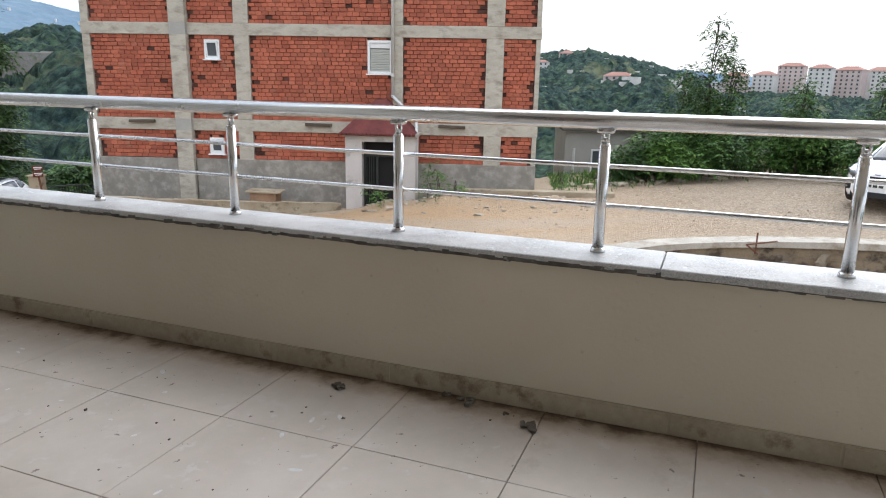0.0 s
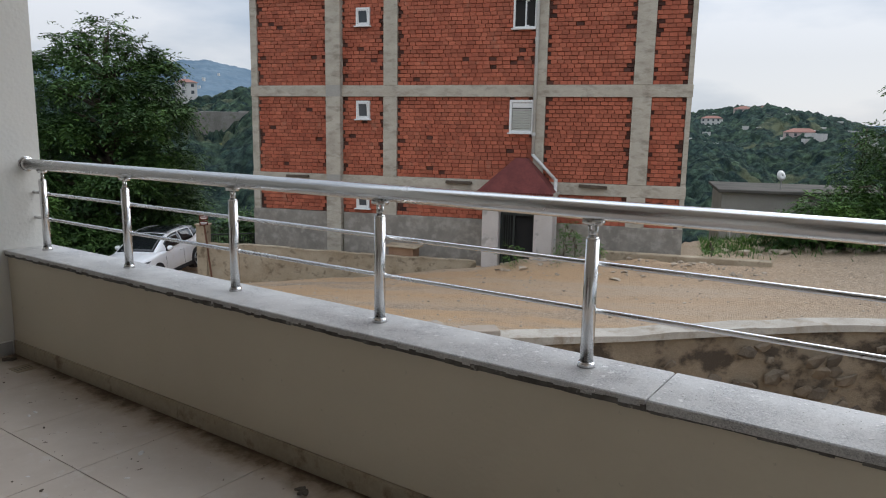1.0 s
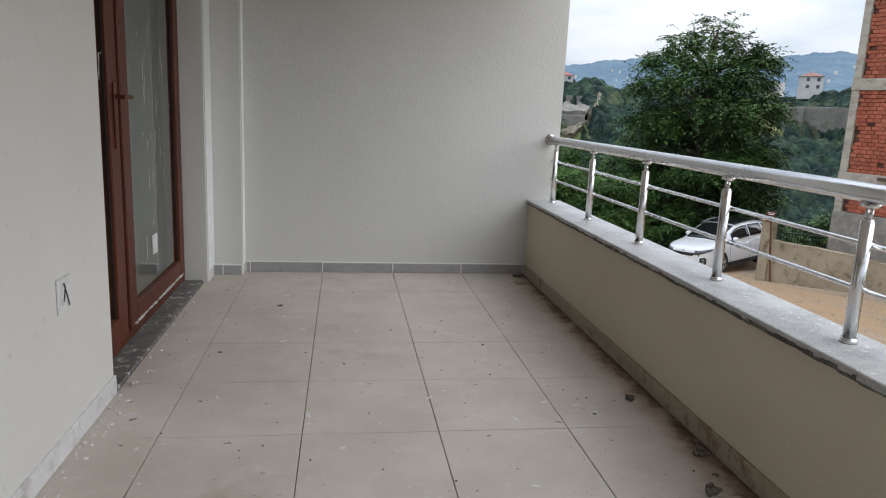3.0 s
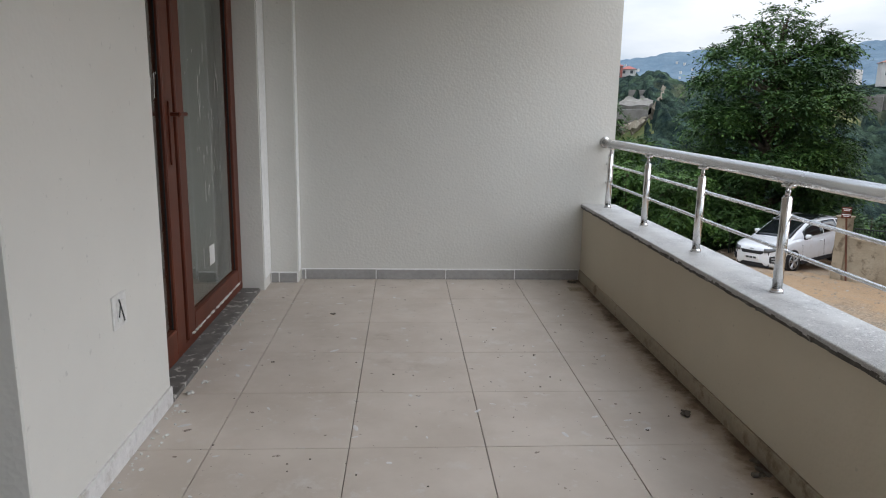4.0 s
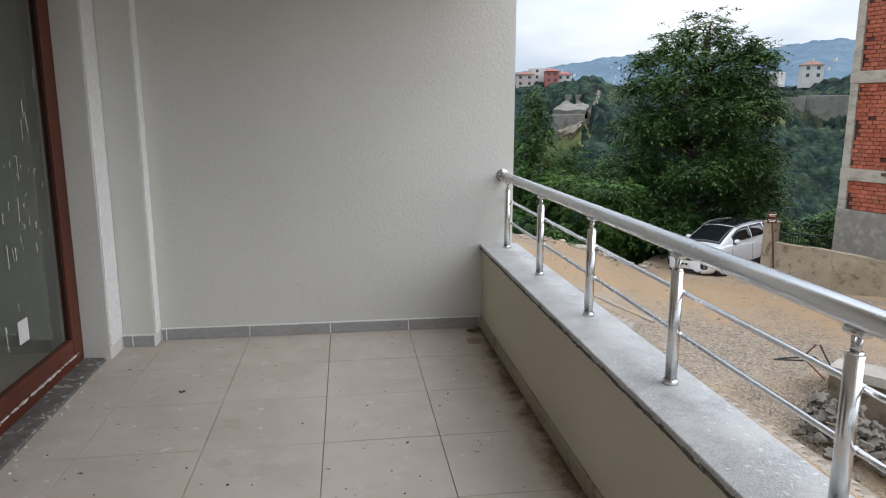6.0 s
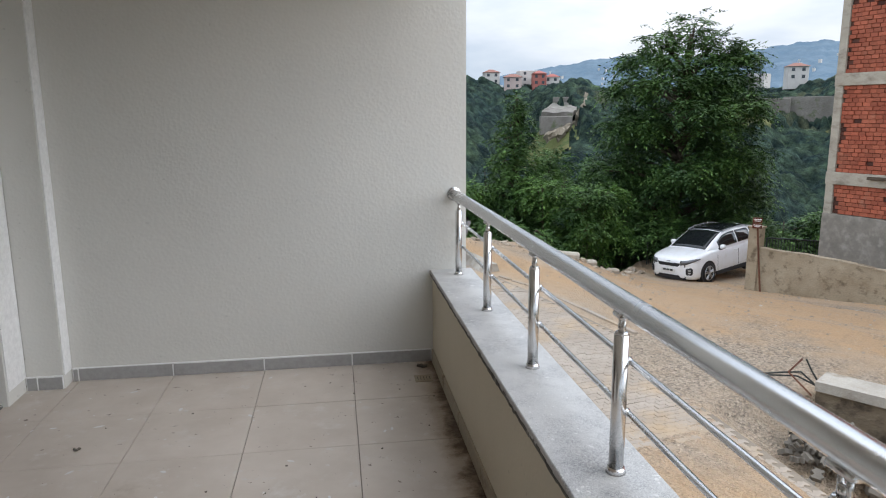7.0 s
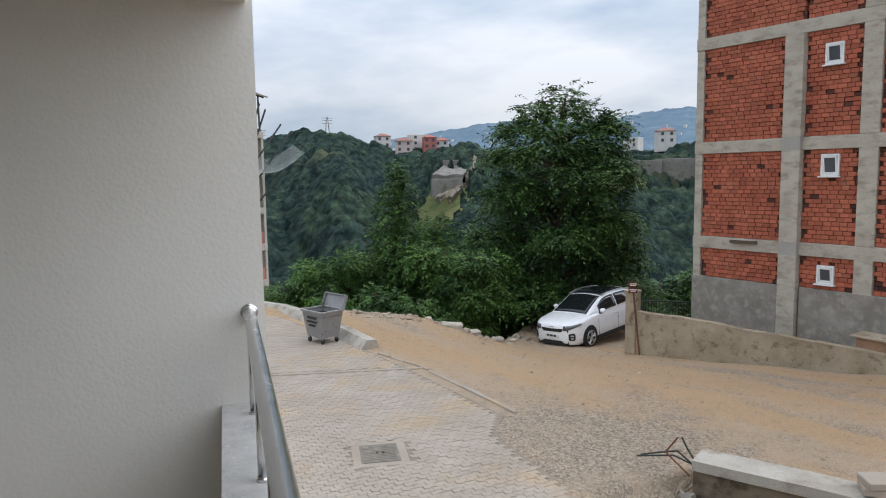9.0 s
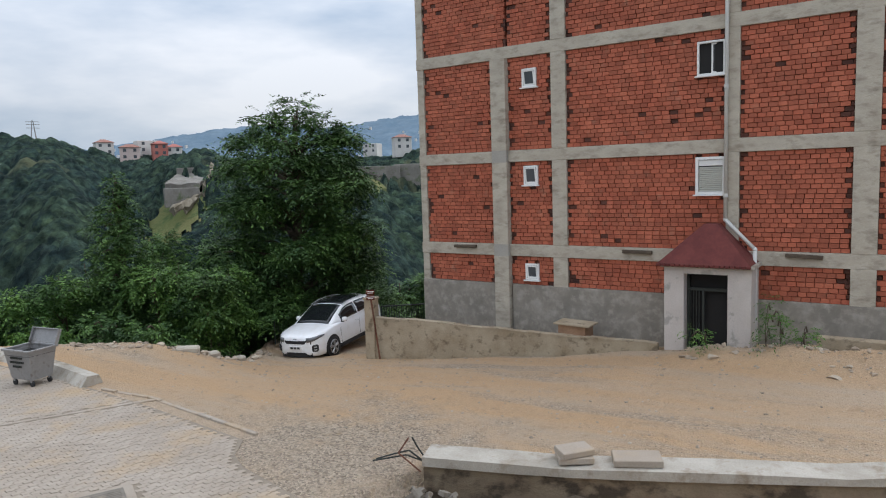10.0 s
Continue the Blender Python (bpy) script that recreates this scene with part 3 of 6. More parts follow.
# socket plate
sw = thing("wall_socket", "white plastic socket plate with a paper strip on plaster", "socket")
b = NB()
bx(b, -2.70, -2.691, -3.165, -3.035, 0.575, 0.715, 0.003)
part("plate", b, M_plastic, sw)
b = NB()
bx(b, -2.6912, -2.687, -3.135, -3.065, 0.605, 0.685, 0.002)
part("rocker", b, M_plastic, sw)
b = NB()
bx(b, -2.6872, -2.685, -0.004, 0.004, -0.055, 0.055, 0, pose(0, -3.095, 0.645, 24, 0, 0))
bx(b, -2.6872, -2.685, -0.004, 0.004, -0.03, 0.03, 0, pose(0, -3.115, 0.65, -20, 0, 0))
part("torn_film", b, M_iron, sw, "dark torn strip of film")

# ---- railing ----
rail = thing("balcony_railing", "stainless steel railing with round posts and two thin bars", "railing")
RX, RZ = 0.155, 1.20
b = NB()
rod(b, (RX, -9.0, RZ), (RX, 0.0, RZ), 0.0335, n=32)
part("handrail", b, M_chrome, rail, "thick polished handrail tube", True)
b = NB()
rod(b, (RX, -0.012, RZ), (RX, 0.002, RZ), 0.046, 0.05, n=28)
rod(b, (RX, -0.03, RZ), (RX, -0.012, RZ), 0.037, 0.044, n=28)
part("wall_flange", b, M_chrome, rail, "", True)
for z in (1.02, 0.86):
    b = NB()
    rod(b, (RX + 0.030, -9.0, z), (RX + 0.030, 0.0, z), 0.0095, n=14)
    part("thin_bar", b, M_chrome, rail, "", True)


def post_parts(y):
    b = NB()
    rod(b, (RX, y, 0.674), (RX, y, 1.105), 0.0225, n=24)
    rod(b, (RX, y, 1.105), (RX, y, 1.112), 0.0225, 0.018, n=24)
    p = part("post", b, M_chrome, rail, "", True)
    b = NB()
    rod(b, (RX, y, 0.672), (RX, y, 0.690), 0.031, 0.026, n=24)
    part("base_collar", b, M_chrome, p, "", True)
    b = NB()
    rod(b, (RX, y - 0.011, 1.10), (RX, y - 0.011, 1.155), 0.006, n=10)
    rod(b, (RX, y + 0.011, 1.10), (RX, y + 0.011, 1.155), 0.006, n=10)
    rod(b, (RX, y, 1.112), (RX, y, 1.135), 0.012, n=12)
    bx(b, RX - 0.018, RX + 0.018, y - 0.035, y + 0.035, 1.152, 1.170, 0.005)
    part("saddle", b, M_chrome, p, "", True)
    for z in (1.02, 0.86):
        b = NB()
        rod(b, (RX + 0.015, y, z), (RX + 0.034, y, z), 0.013, n=12)
        part("clip", b, M_chrome, p, "", True)


for i in range(10):
    post_parts(-0.19 - 0.9 * i)

# plaster crumbs along the foot of the house wall and the sill, paint drips on the tiles
b = NB()
for k in range(150):
    y = rng.uniform(-5.0, -0.5) if k % 3 else rng.uniform(-3.9, -2.5)
    x = (-2.684 if -3.84 < y < -2.56 else -2.69) + 0.012 + abs(rng.normal()) * 0.028
    r = 0.002 + 0.009 * rng.random() ** 2
    bmesh.ops.create_icosphere(b, subdivisions=1, radius=r, matrix=pose(x, y, r * 0.4, rng.uniform(0, 90), 0, rng.uniform(0, 360)) @ Matrix.Diagonal((1.3, 0.9, 0.6, 1)))
tagged(new("plaster_crumbs", mesh_of("plaster_crumbs", b, M_flake)), "white plaster crumbs along the wall foot", "", "", "stuff")
b = NB()
for k in range(130):
    x, y = -2.62 + 2.4 * rng.random() ** 1.8, rng.uniform(-5.5, -0.15)
    r = 0.004 + 0.012 * rng.random() ** 2
    bmesh.ops.create_cone(b, cap_ends=True, segments=9, radius1=r, radius2=r * 0.7, depth=0.0012, matrix=pose(x, y, 0.0007, 0, 0, rng.uniform(0, 360)) @ Matrix.Diagonal((rng.uniform(1, 2.4), 0.8, 1, 1)))
tagged(new("paint_drips", mesh_of("paint_drips", b, M_limed)), "dried white paint drips on the floor tiles", "", "", "stuff")
# debris on the balcony
def lump(name, label, x, y, s, mat, z=0.0, n=5):
    b = NB()
    for k in range(n):
        m = pose(x + rng.normal() * s * 0.5, y + rng.normal() * s * 0.5, z + s * 0.25, rng.uniform(-25, 25), rng.uniform(-25, 25), rng.uniform(0, 360))
        a, c, h = s * rng.uniform(0.3, 0.6), s * rng.uniform(0.3, 0.6), s * rng.uniform(0.2, 0.35)
        bx(b, -a, a, -c, c, -h, h, h * 0.5, m)
    low = min(v.co.z for v in b.verts)
    bmesh.ops.translate(b, verts=b.verts, vec=(0, 0, z - low))
    ob = new(name, mesh_of(name, b, mat))
    return tagged(ob, label, "debris", "crumbs on the floor")


M_crumb = surface("crumb", (0.10, 0.085, 0.07), (0.17, 0.15, 0.125), fine=40)
for x, y, s, c in ((-0.15, -2.75, 0.026, M_crumb), (-0.07, -3.31, 0.030, M_crumb), (-0.17, -3.62, 0.032, M_crumb), (-0.05, -3.22, 0.018, M_crumb), (-0.10, -3.50, 0.012, M_crumb), (-2.64, -2.45, 0.02, M_flake), (-2.62, -2.3, 0.014, M_flake), (-0.1, -0.12, 0.025, M_crumb), (-0.75, -1.9, 0.008, M_crumb), (-1.6, -2.2, 0.007, M_crumb), (-2.3, -2.0, 0.009, M_crumb), (-2.05, -1.05, 0.013, M_crumb), (-1.3, -1.6, 0.006, M_crumb), (-0.4, -2.9, 0.007, M_crumb), (-0.45, -1.3, 0.007, M_crumb)):
    lump("crumb", "small grey-brown crumb of mortar on the tiles", x, y, s, c)
b = NB()
for k in range(240):
    x = -abs(rng.normal()) * 0.9 - 0.02 if k % 2 else -rng.uniform(0.05, 2.6)
    if x < -2.65:
        continue
    y, s = rng.uniform(-5.0, -0.05), 0.001 + 0.003 * rng.random() ** 5
    bx(b, x - s, x + s * rng.uniform(0.6, 2), y - s, y + s, 0.001, 0.001 + s, 0, None)
tagged(new("floor_grit", mesh_of("floor_grit", b, M_crumb)), "fine dark grit scattered on the tiles", "grit", "", "stuff")
drain = thing("floor_drain", "small square dusty floor drain", "drain")
b = NB()
bx(b, -0.17, -0.05, -0.40, -0.28, 0.0005, 0.004, 0.001)
part("drain_plate", b, M_skirt2, drain)
b = NB()
for k in range(5):
    bx(b, -0.152 + k * 0.02, -0.148 + k * 0.02, -0.37, -0.31, 0.003, 0.0046)
part("drain_slot", b, M_crumb, drain)

# ---- terrain ----
NX, NY, UX, UY = 0.95106, 0.30902, 0.30902, -0.95106
WALLX = np.array([6.55, 7.9, 10.6, 12.5, 13.8, 14.5, 14.9, 15.2])
WALLY = np.array([4.32, 2.5, -0.4, -2.6, -4.4, -7.6, -11.0, -20.0])


def smooth(a, lo, hi):
    t = np.clip((a - lo) / (hi - lo), 0, 1)
    return t * t * (3 - 2 * t)


def road_z(x, y):
    n, u = x * NX + y * NY, x * UX + y * UY
    f = 0.25 + 0.75 * np.clip((n - 8) / 9, 0, 1)
    ramp_down = 1.35 * smooth(x * 0.485 + (y + 4.2) * 0.875, 14.5, 26.5) * smooth(x, 5.5, 9.0)
    return -2.65 + 0.055 * np.clip(u + 4, 0, 26) * f - ramp_down


def beyond(x, y):
    """How far past the edge of the yard a place lies, on the valley side."""
    n, u = x * NX + y * NY, x * UX + y * UY
    e1 = y - np.interp(x, [-60, -10, 0.6, 3.65, 7, 9, 11, 14, 17, 60], [45, 28, 21.5, 19.2, 16.4, 17.4, 20.2, 21.5, 17.0, 15.0])
    e2 = n - np.interp(u, [-20, 4.5, 5, 12, 20, 60], [60, 60, 21.0, 23.2, 27.5, 45])
    return np.maximum(e1, e2)


def wall_side(x, y):
    """Over 0 on the near side of the retaining wall, in metres from its line."""
    best = np.full(np.shape(x), 1e9)
    sign = np.zeros(np.shape(x))
    for x0, y0, x1, y1 in zip(WALLX, WALLY, WALLX[1:], WALLY[1:]):
        dx, dy = x1 - x0, y1 - y0
        t = np.clip(((x - x0) * dx + (y - y0) * dy) / (dx * dx + dy * dy), 0, 1)
        d = np.hypot(x - x0 - t * dx, y - y0 - t * dy)
        s = np.where((x - x0) * dy - (y - y0) * dx > 0, 1.0, -1.0)
        sign = np.where(d < best, s, sign)
        best = np.minimum(best, d)
    return best * sign, best


def wave(x, y, s, k=0.0):
    return np.sin(x * s + 1.3 * k) * np.cos(y * s * 1.13 + k) + 0.5 * np.sin(x * s * 2.3 + y * s * 1.7 + k * 2)


def near_z(x, y):
    z = road_z(x, y) + 0.025 * wave(x, y, 1.1) * smooth(x, 5.2, 6.4) + 0.012 * wave(x, y, 3.7, 1.0) * smooth(x, 4.6, 5.6)
    s, d = wall_side(x, y)
    u = x * UX + y * UY
    pit = smooth(np.where(s < 0, -1, 1) * 1.0, 0, 1)
    near = (s > -0.17) & (y < 4.6)
    depth = np.clip((u + 3.4) * 0.32, 0.05, 2.8)
    z = np.where(near & (x > 4.6), z - depth * smooth(x, 4.6, 5.4), z)
    e = beyond(x, y)
    z = z + 0.14 * np.exp(-(e / 0.9) ** 2)
    z = z - np.minimum(0.62 * np.clip(e - 0.3, 0, None), 27)
    # heap of earth before the porch and along the foot of the brick house
    n = x * NX + y * NY
    z = z + 0.28 * np.exp(-((n - 16.4) / 0.55) ** 2) * smooth(u, -1.2, 0.2) * (1 - smooth(u, 4.5, 6.5)) * (1 + 0.4 * wave(x, y, 2.6))
    return z


def grid_mesh(name, xs, ys, fn, material):
    X, Y = np.meshgrid(xs, ys)
    Z = fn(X, Y)
    v = np.stack([X, Y, Z], -1).reshape(-1, 3)
    w = len(xs)
    i = np.arange(len(ys) - 1)[:, None] * w + np.arange(w - 1)[None, :]
    f = np.stack([i, i + 1, i + 1 + w, i + w], -1).reshape(-1, 4)
    return raw(name, v.tolist(), f.tolist(), material, True)


xs = np.concatenate([np.arange(0.2, 20, 0.16), np.arange(20, 42, 0.5)])
ys = np.concatenate([np.arange(-24, -9, 0.5), np.arange(-9, 22, 0.16), np.arange(22, 44, 0.6)])
ground = new("ground", grid_mesh("ground", xs, ys, near_z, M_dirt))
tagged(ground, "bare yellow-brown dirt yard with gravel patches", "", "", "structure")
bm = NB()
bx(bm, -8, 0.3, -24, 26, -3.4, -2.72)
struct("ground_house_side", bm, M_dirt, "ground beside the house")


def domes(x, y, cell, seed):
    """Rounded tree crowns packed over a plane: height 0 to 1."""
    cx, cy = np.floor(x / cell), np.floor(y / cell)
    out = np.zeros(x.shape)
    for i in (-1, 0, 1):
        for j in (-1, 0, 1):
            gx, gy = cx + i, cy + j
            h1 = np.modf(np.abs(np.sin(gx * 127.1 + gy * 311.7 + seed) * 43758.5453))[0]
            h2 = np.modf(np.abs(np.sin(gx * 269.5 + gy * 183.3 + seed) * 24634.6345))[0]
            h3 = np.modf(np.abs(np.sin(gx * 71.7 + gy * 53.9 + seed) * 9631.123))[0]
            d = np.hypot(x - (gx + h1) * cell, y - (gy + h2) * cell) / (cell * (0.55 + 0.35 * h3))
            out = np.maximum(out, np.sqrt(np.clip(1 - d * d, 0, 1)) * (0.45 + 0.55 * h3))
    return out


RIDGE_AZ = [-40, -5, 3, 6, 9.5, 12, 14, 18, 24, 30, 35, 38, 40, 42, 52, 60, 68, 75, 80, 85, 87, 90, 100, 125]
RIDGE_EL = [1.2, 2.0, 2.1, 2.7, 2.8, 2.1, 1.5, 1.4, 1.1, 0.8, 1.2, 1.7, 2.1, 1.7, 0.5, 0.1, 0.4, 1.2, 1.7, 0.8, 0.0, -1.3, -1.9, -1.9]
RIDGE_R = [330, 330, 335, 340, 345, 350, 350, 350, 345, 330, 322, 320, 320, 325, 340, 480, 620, 700, 700, 690, 670, 640, 540, 520]
# open ground on the valley side: bearing, distance, and half their spans
CLEARINGS = ((32.6, 244, 2.0, 22), (17.6, 230, 2.4, 22), (9.9, 318, 1.7, 7), (36.5, 250, 3.0, 9))


def hill_z(r, az):
    R = np.interp(az, RIDGE_AZ, RIDGE_R)
    top = 1.9 + np.tan(np.radians(np.interp(az, RIDGE_AZ, RIDGE_EL))) * R
    x, y = r * np.sin(np.radians(az)), r * np.cos(np.radians(az))
    t = np.clip((r - 75) / (R - 75), 0, 1.6)
    z = -31 + (top + 31) * np.where(t < 1, t ** 1.15, 1 - (t - 1) * 0.35)
    z = z + 3.5 * np.exp(-((az - 18.2) / 3.0) ** 2 - ((r - 242) / 30) ** 2)
    z = z + (4.0 * wave(x, y, 0.021) + 5.0 * np.sin(az * 0.55 + r * 0.012)) * smooth(t, 0.05, 0.3) * (1 - 0.8 * smooth(t, 0.75, 0.95))
    drop = np.minimum(-3.4 - 0.62 * np.clip(beyond(x, y) - 1.0, 0, None), -3.2)
    return np.where(r < 75, np.maximum(drop, -31), z)


def polar_mesh(name, rs, azs, fn, material):
    R, A = np.meshgrid(rs, azs)
    Z = fn(R, A)
    v = np.stack([R * np.sin(np.radians(A)), R * np.cos(np.radians(A)), Z], -1).reshape(-1, 3)
    w = len(rs)
    i = np.arange(len(azs) - 1)[:, None] * w + np.arange(w - 1)[None, :]
    f = np.stack([i, i + w, i + 1 + w, i + 1], -1).reshape(-1, 4)
    return raw(name, v.tolist(), f.tolist(), material, True)


def cleared(r, az):
    out = np.zeros(np.shape(r))
    for a0, r0, da, dr in CLEARINGS:
        d = np.hypot((az - a0) / da, (r - r0) / dr) + 0.22 * np.sin(az * 5.1 + r * 0.21)
        out = np.maximum(out, 1 - smooth(d, 0.8, 1.15))
    return out


def canopy(r, az):
    x, y = r * np.sin(np.radians(az)), r * np.cos(np.radians(az))
    clear = np.maximum(smooth(wave(x, y, 0.033, 2.0), 0.85, 1.1) * smooth(r, 120, 160), cleared(r, az))
    big = 1.0 + 1.1 * smooth(r, 260, 520)
    return hill_z(r, az) + (4.6 * domes(x, y, 6.2, 3.1) * big + 2.4 * domes(x, y, 3.3, 8.7) + 1.0 * domes(x, y, 1.9, 4.4)) * smooth(r, 44, 60) * (1 - 0.97 * clear)


rs = np.concatenate([np.arange(26, 60, 1.6), np.arange(60, 360, 1.35), np.arange(360, 420, 3.0), np.arange(420, 900, 5)])
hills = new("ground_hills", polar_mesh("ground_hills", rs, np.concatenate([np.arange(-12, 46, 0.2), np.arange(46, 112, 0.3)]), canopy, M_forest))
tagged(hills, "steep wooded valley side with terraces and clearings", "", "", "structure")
for k, (a0, r0, da, dr) in enumerate(CLEARINGS):
    A_, R_ = np.meshgrid(np.linspace(a0 - da, a0 + da, 26), np.linspace(r0 - dr, r0 + dr, 22))
    keep = np.hypot((A_ - a0) / da, (R_ - r0) / dr) + 0.16 * np.sin(A_ * 7.0 + R_ * 0.3) < 0.98
    Z_ = hill_z(R_, A_) + 0.6 + 0.5 * domes(R_ * np.sin(np.radians(A_)), R_ * np.cos(np.radians(A_)), 3.0, 2.0)
    Vc = np.stack([R_ * np.sin(np.radians(A_)), R_ * np.cos(np.radians(A_)), Z_], -1).reshape(-1, 3).tolist()
    Fc = [(q * 26 + c, q * 26 + c + 1, (q + 1) * 26 + c + 1, (q + 1) * 26 + c) for q in range(21) for c in range(25) if keep[q, c] and keep[q + 1, c] and keep[q, c + 1] and keep[q + 1, c + 1]]
    tagged(new("ground_clearing", raw("ground_clearing", Vc, Fc, (M_meadow, M_meadow, M_redearth, M_meadow)[k], True)), "open grassy clearing on the wooded slope", "", "", "structure")
M_AZ = [-30, 5, 8, 11, 14, 20, 24, 30, 34, 36.5, 40, 45, 55, 66, 74, 80, 88, 96, 120]
M_EL = [1.0, 1.6, 2.2, 2.8, 3.2, 4.0, 4.4, 4.2, 4.7, 5.0, 4.4, 3.4, 2.6, 1.9, 2.0, 1.5, 0.6, 0.2, 0.1]
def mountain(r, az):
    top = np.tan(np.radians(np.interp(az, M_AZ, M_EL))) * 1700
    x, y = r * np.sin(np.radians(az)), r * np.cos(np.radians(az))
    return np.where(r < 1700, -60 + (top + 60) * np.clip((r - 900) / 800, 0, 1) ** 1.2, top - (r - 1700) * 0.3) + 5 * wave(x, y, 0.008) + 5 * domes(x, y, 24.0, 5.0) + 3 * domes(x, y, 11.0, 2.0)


mt = new("backdrop_mountain", polar_mesh("backdrop_mountain", np.arange(900, 1900, 14), np.concatenate([np.arange(-14, 48, 0.22), np.arange(48, 116, 0.4)]), mountain, M_hazed_mountain))
tagged(mt, "wooded mountains in the distance, haze painted in as blue", "", "", "structure")
bm = NB()
bmesh.ops.create_grid(bm, x_segments=2, y_segments=2, size=4500)
bmesh.ops.translate(bm, verts=bm.verts, vec=(0, 0, -62))
struct("ground_far", bm, M_forest2, "far lowland reaching the horizon")
# ---- brick apartment house ----
HOUSE = Matrix(((UX, NX, 0, 18 * NX + 0.1), (UY, NY, 0, 18 * NY + 0.1), (0, 0, 1, 0.2), (0, 0, 0, 1)))
house = thing("apartment_house", "unfinished apartment house of red hollow brick and concrete", "house", HOUSE)
SLABS = [(-0.57, -0.20), (2.36, 2.72), (5.52, 5.88), (8.66, 9.02), (11.8, 12.16)]
COLS = [(-9.45, -9.20, 0.0), (-6.58, -6.06, 0.16), (-4.60, -4.13, 0.02), (0.34, 0.66, 0.02), (3.20, 3.74, 0.02), (4.70, 4.84, 0.0)]
b = NB()
bx(b, -9.42, 4.80, 0.20, 11.0, -6.0, 12.1)
core = part("brick_wall", b, M_mortar, house, "mortar bed of the brick walls")
for z0, z1 in SLABS:
    b = NB()
    bx(b, -9.47, 4.86, -0.02, 11.1, z0, z1, 0.012)
    part("floor_beam", b, M_concrete, house, "board-marked concrete floor beam")
for k, (u0, u1, out) in enumerate(COLS):
    for z0, z1 in zip([-4.0] + [q[1] for q in SLABS[:-1]], [q[0] for q in SLABS]):
        if k == 1 and z0 > 5:
            continue
        b = NB()
        bx(b, u0, u1, -out - 0.005, 0.4, z0 - 0.003, z1 + 0.003, 0.01)
        part("column", b, M_concrete, house)
    if out > 0.1:
        b = NB()
        bx(b, u0 + 0.004, u1 - 0.004, -out - 0.003, -0.02, -0.59, 5.5, 0.008)
        part("pier_face", b, M_concrete_side, house)
# cement render on the plinth
b = NB()
bx(b, -9.46, -6.62, -0.030, 0.3, -5.0, -1.47, 0.01)
part("plinth_render", b, M_render, house, "patchy grey cement render")
b = NB()
bx(b, -6.02, 4.85, -0.028, 0.3, -5.0, -1.46, 0.01)
part("plinth_render", b, M_render, house)
# side towards the road
b = NB()
bx(b, 4.80, 4.84, 0.02, 11.0, -5.0, 12.0)
part("side_wall", b, M_concrete_side, house, "rough grey side wall")

WINS = [(-5.56, -5.08, 4.59, 5.15, "tilt"), (-5.56, -5.08, 1.64, 2.23, "tilt"), (-5.56, -5.10, -1.30, -0.79, "tilt"), (-0.44, 0.325, 1.28, 2.27, "shutter"), (-0.41, 0.30, 4.38, 5.26, "open")]
for u0, u1, z0, z1, kind in WINS:
    b = NB()
    f = 0.075 if kind == "shutter" else 0.055
    bx(b, u0, u0 + f, -0.012, 0.08, z0, z1, 0.006)
    bx(b, u1 - f, u1, -0.012, 0.08, z0, z1, 0.006)
    bx(b, u0 + f, u1 - f, -0.012, 0.08, z0, z0 + f, 0.006)
    bx(b, u0 + f, u1 - f, -0.012, 0.08, z1 - f, z1, 0.006)
    win = part("window", b, M_plastic, house, "white plastic window")
    b = NB()
    bx(b, u0 - 0.05, u1 + 0.05, -0.07, 0.05, z0 - 0.04, z0 - 0.002, 0.006)
    part("sill", b, M_plastic, win)
    # black box paints in the gloom of the room behind
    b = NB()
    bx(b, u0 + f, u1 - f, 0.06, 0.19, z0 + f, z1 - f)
    part("dark_room", b, M_shade, win)
    if kind == "shutter":
        b = NB()
        bx(b, u0 + f + 0.004, u1 - f - 0.004, 0.022, 0.04, z1 - f - 0.16, z1 - f - 0.004, 0.006)
        part("shutter_box", b, M_plastic, win)
        zz = z0 + f + 0.006
        while zz < z1 - f - 0.21:
            b = NB()
            bx(b, u0 + f + 0.006, u1 - f - 0.006, 0.034, 0.048, zz, zz + 0.046, 0.006)
            part("shutter_slat", b, M_shutter, win)
            zz += 0.050
    else:
        m = pose(0, 0.02, z0 + f, 9, 0, 0) if kind == "tilt" else pose(u0 + f + 0.3, 0.03, z0 + f, 0, 0, 14)
        w, h, g = u1 - u0 - 2 * f, z1 - z0 - 2 * f, 0.045
        a0, a1 = (u0 + f, u1 - f) if kind == "tilt" else (0.0, w - 0.3)
        b = NB()
        bx(b, a0, a0 + g, 0, 0.03, 0, h, 0.004, m)
        bx(b, a1 - g, a1, 0, 0.03, 0, h, 0.004, m)
        bx(b, a0 + g, a1 - g, 0, 0.03, 0, g, 0.004, m)
        bx(b, a0 + g, a1 - g, 0, 0.03, h - g, h, 0.004, m)
        sash = part("sash", b, M_plastic, win)
        b = NB()
        bx(b, a0 + g, a1 - g, 0.012, 0.016, g, h - g, 0, m)
        part("pane", b, M_farglass if kind == "tilt" else M_carglass, win)

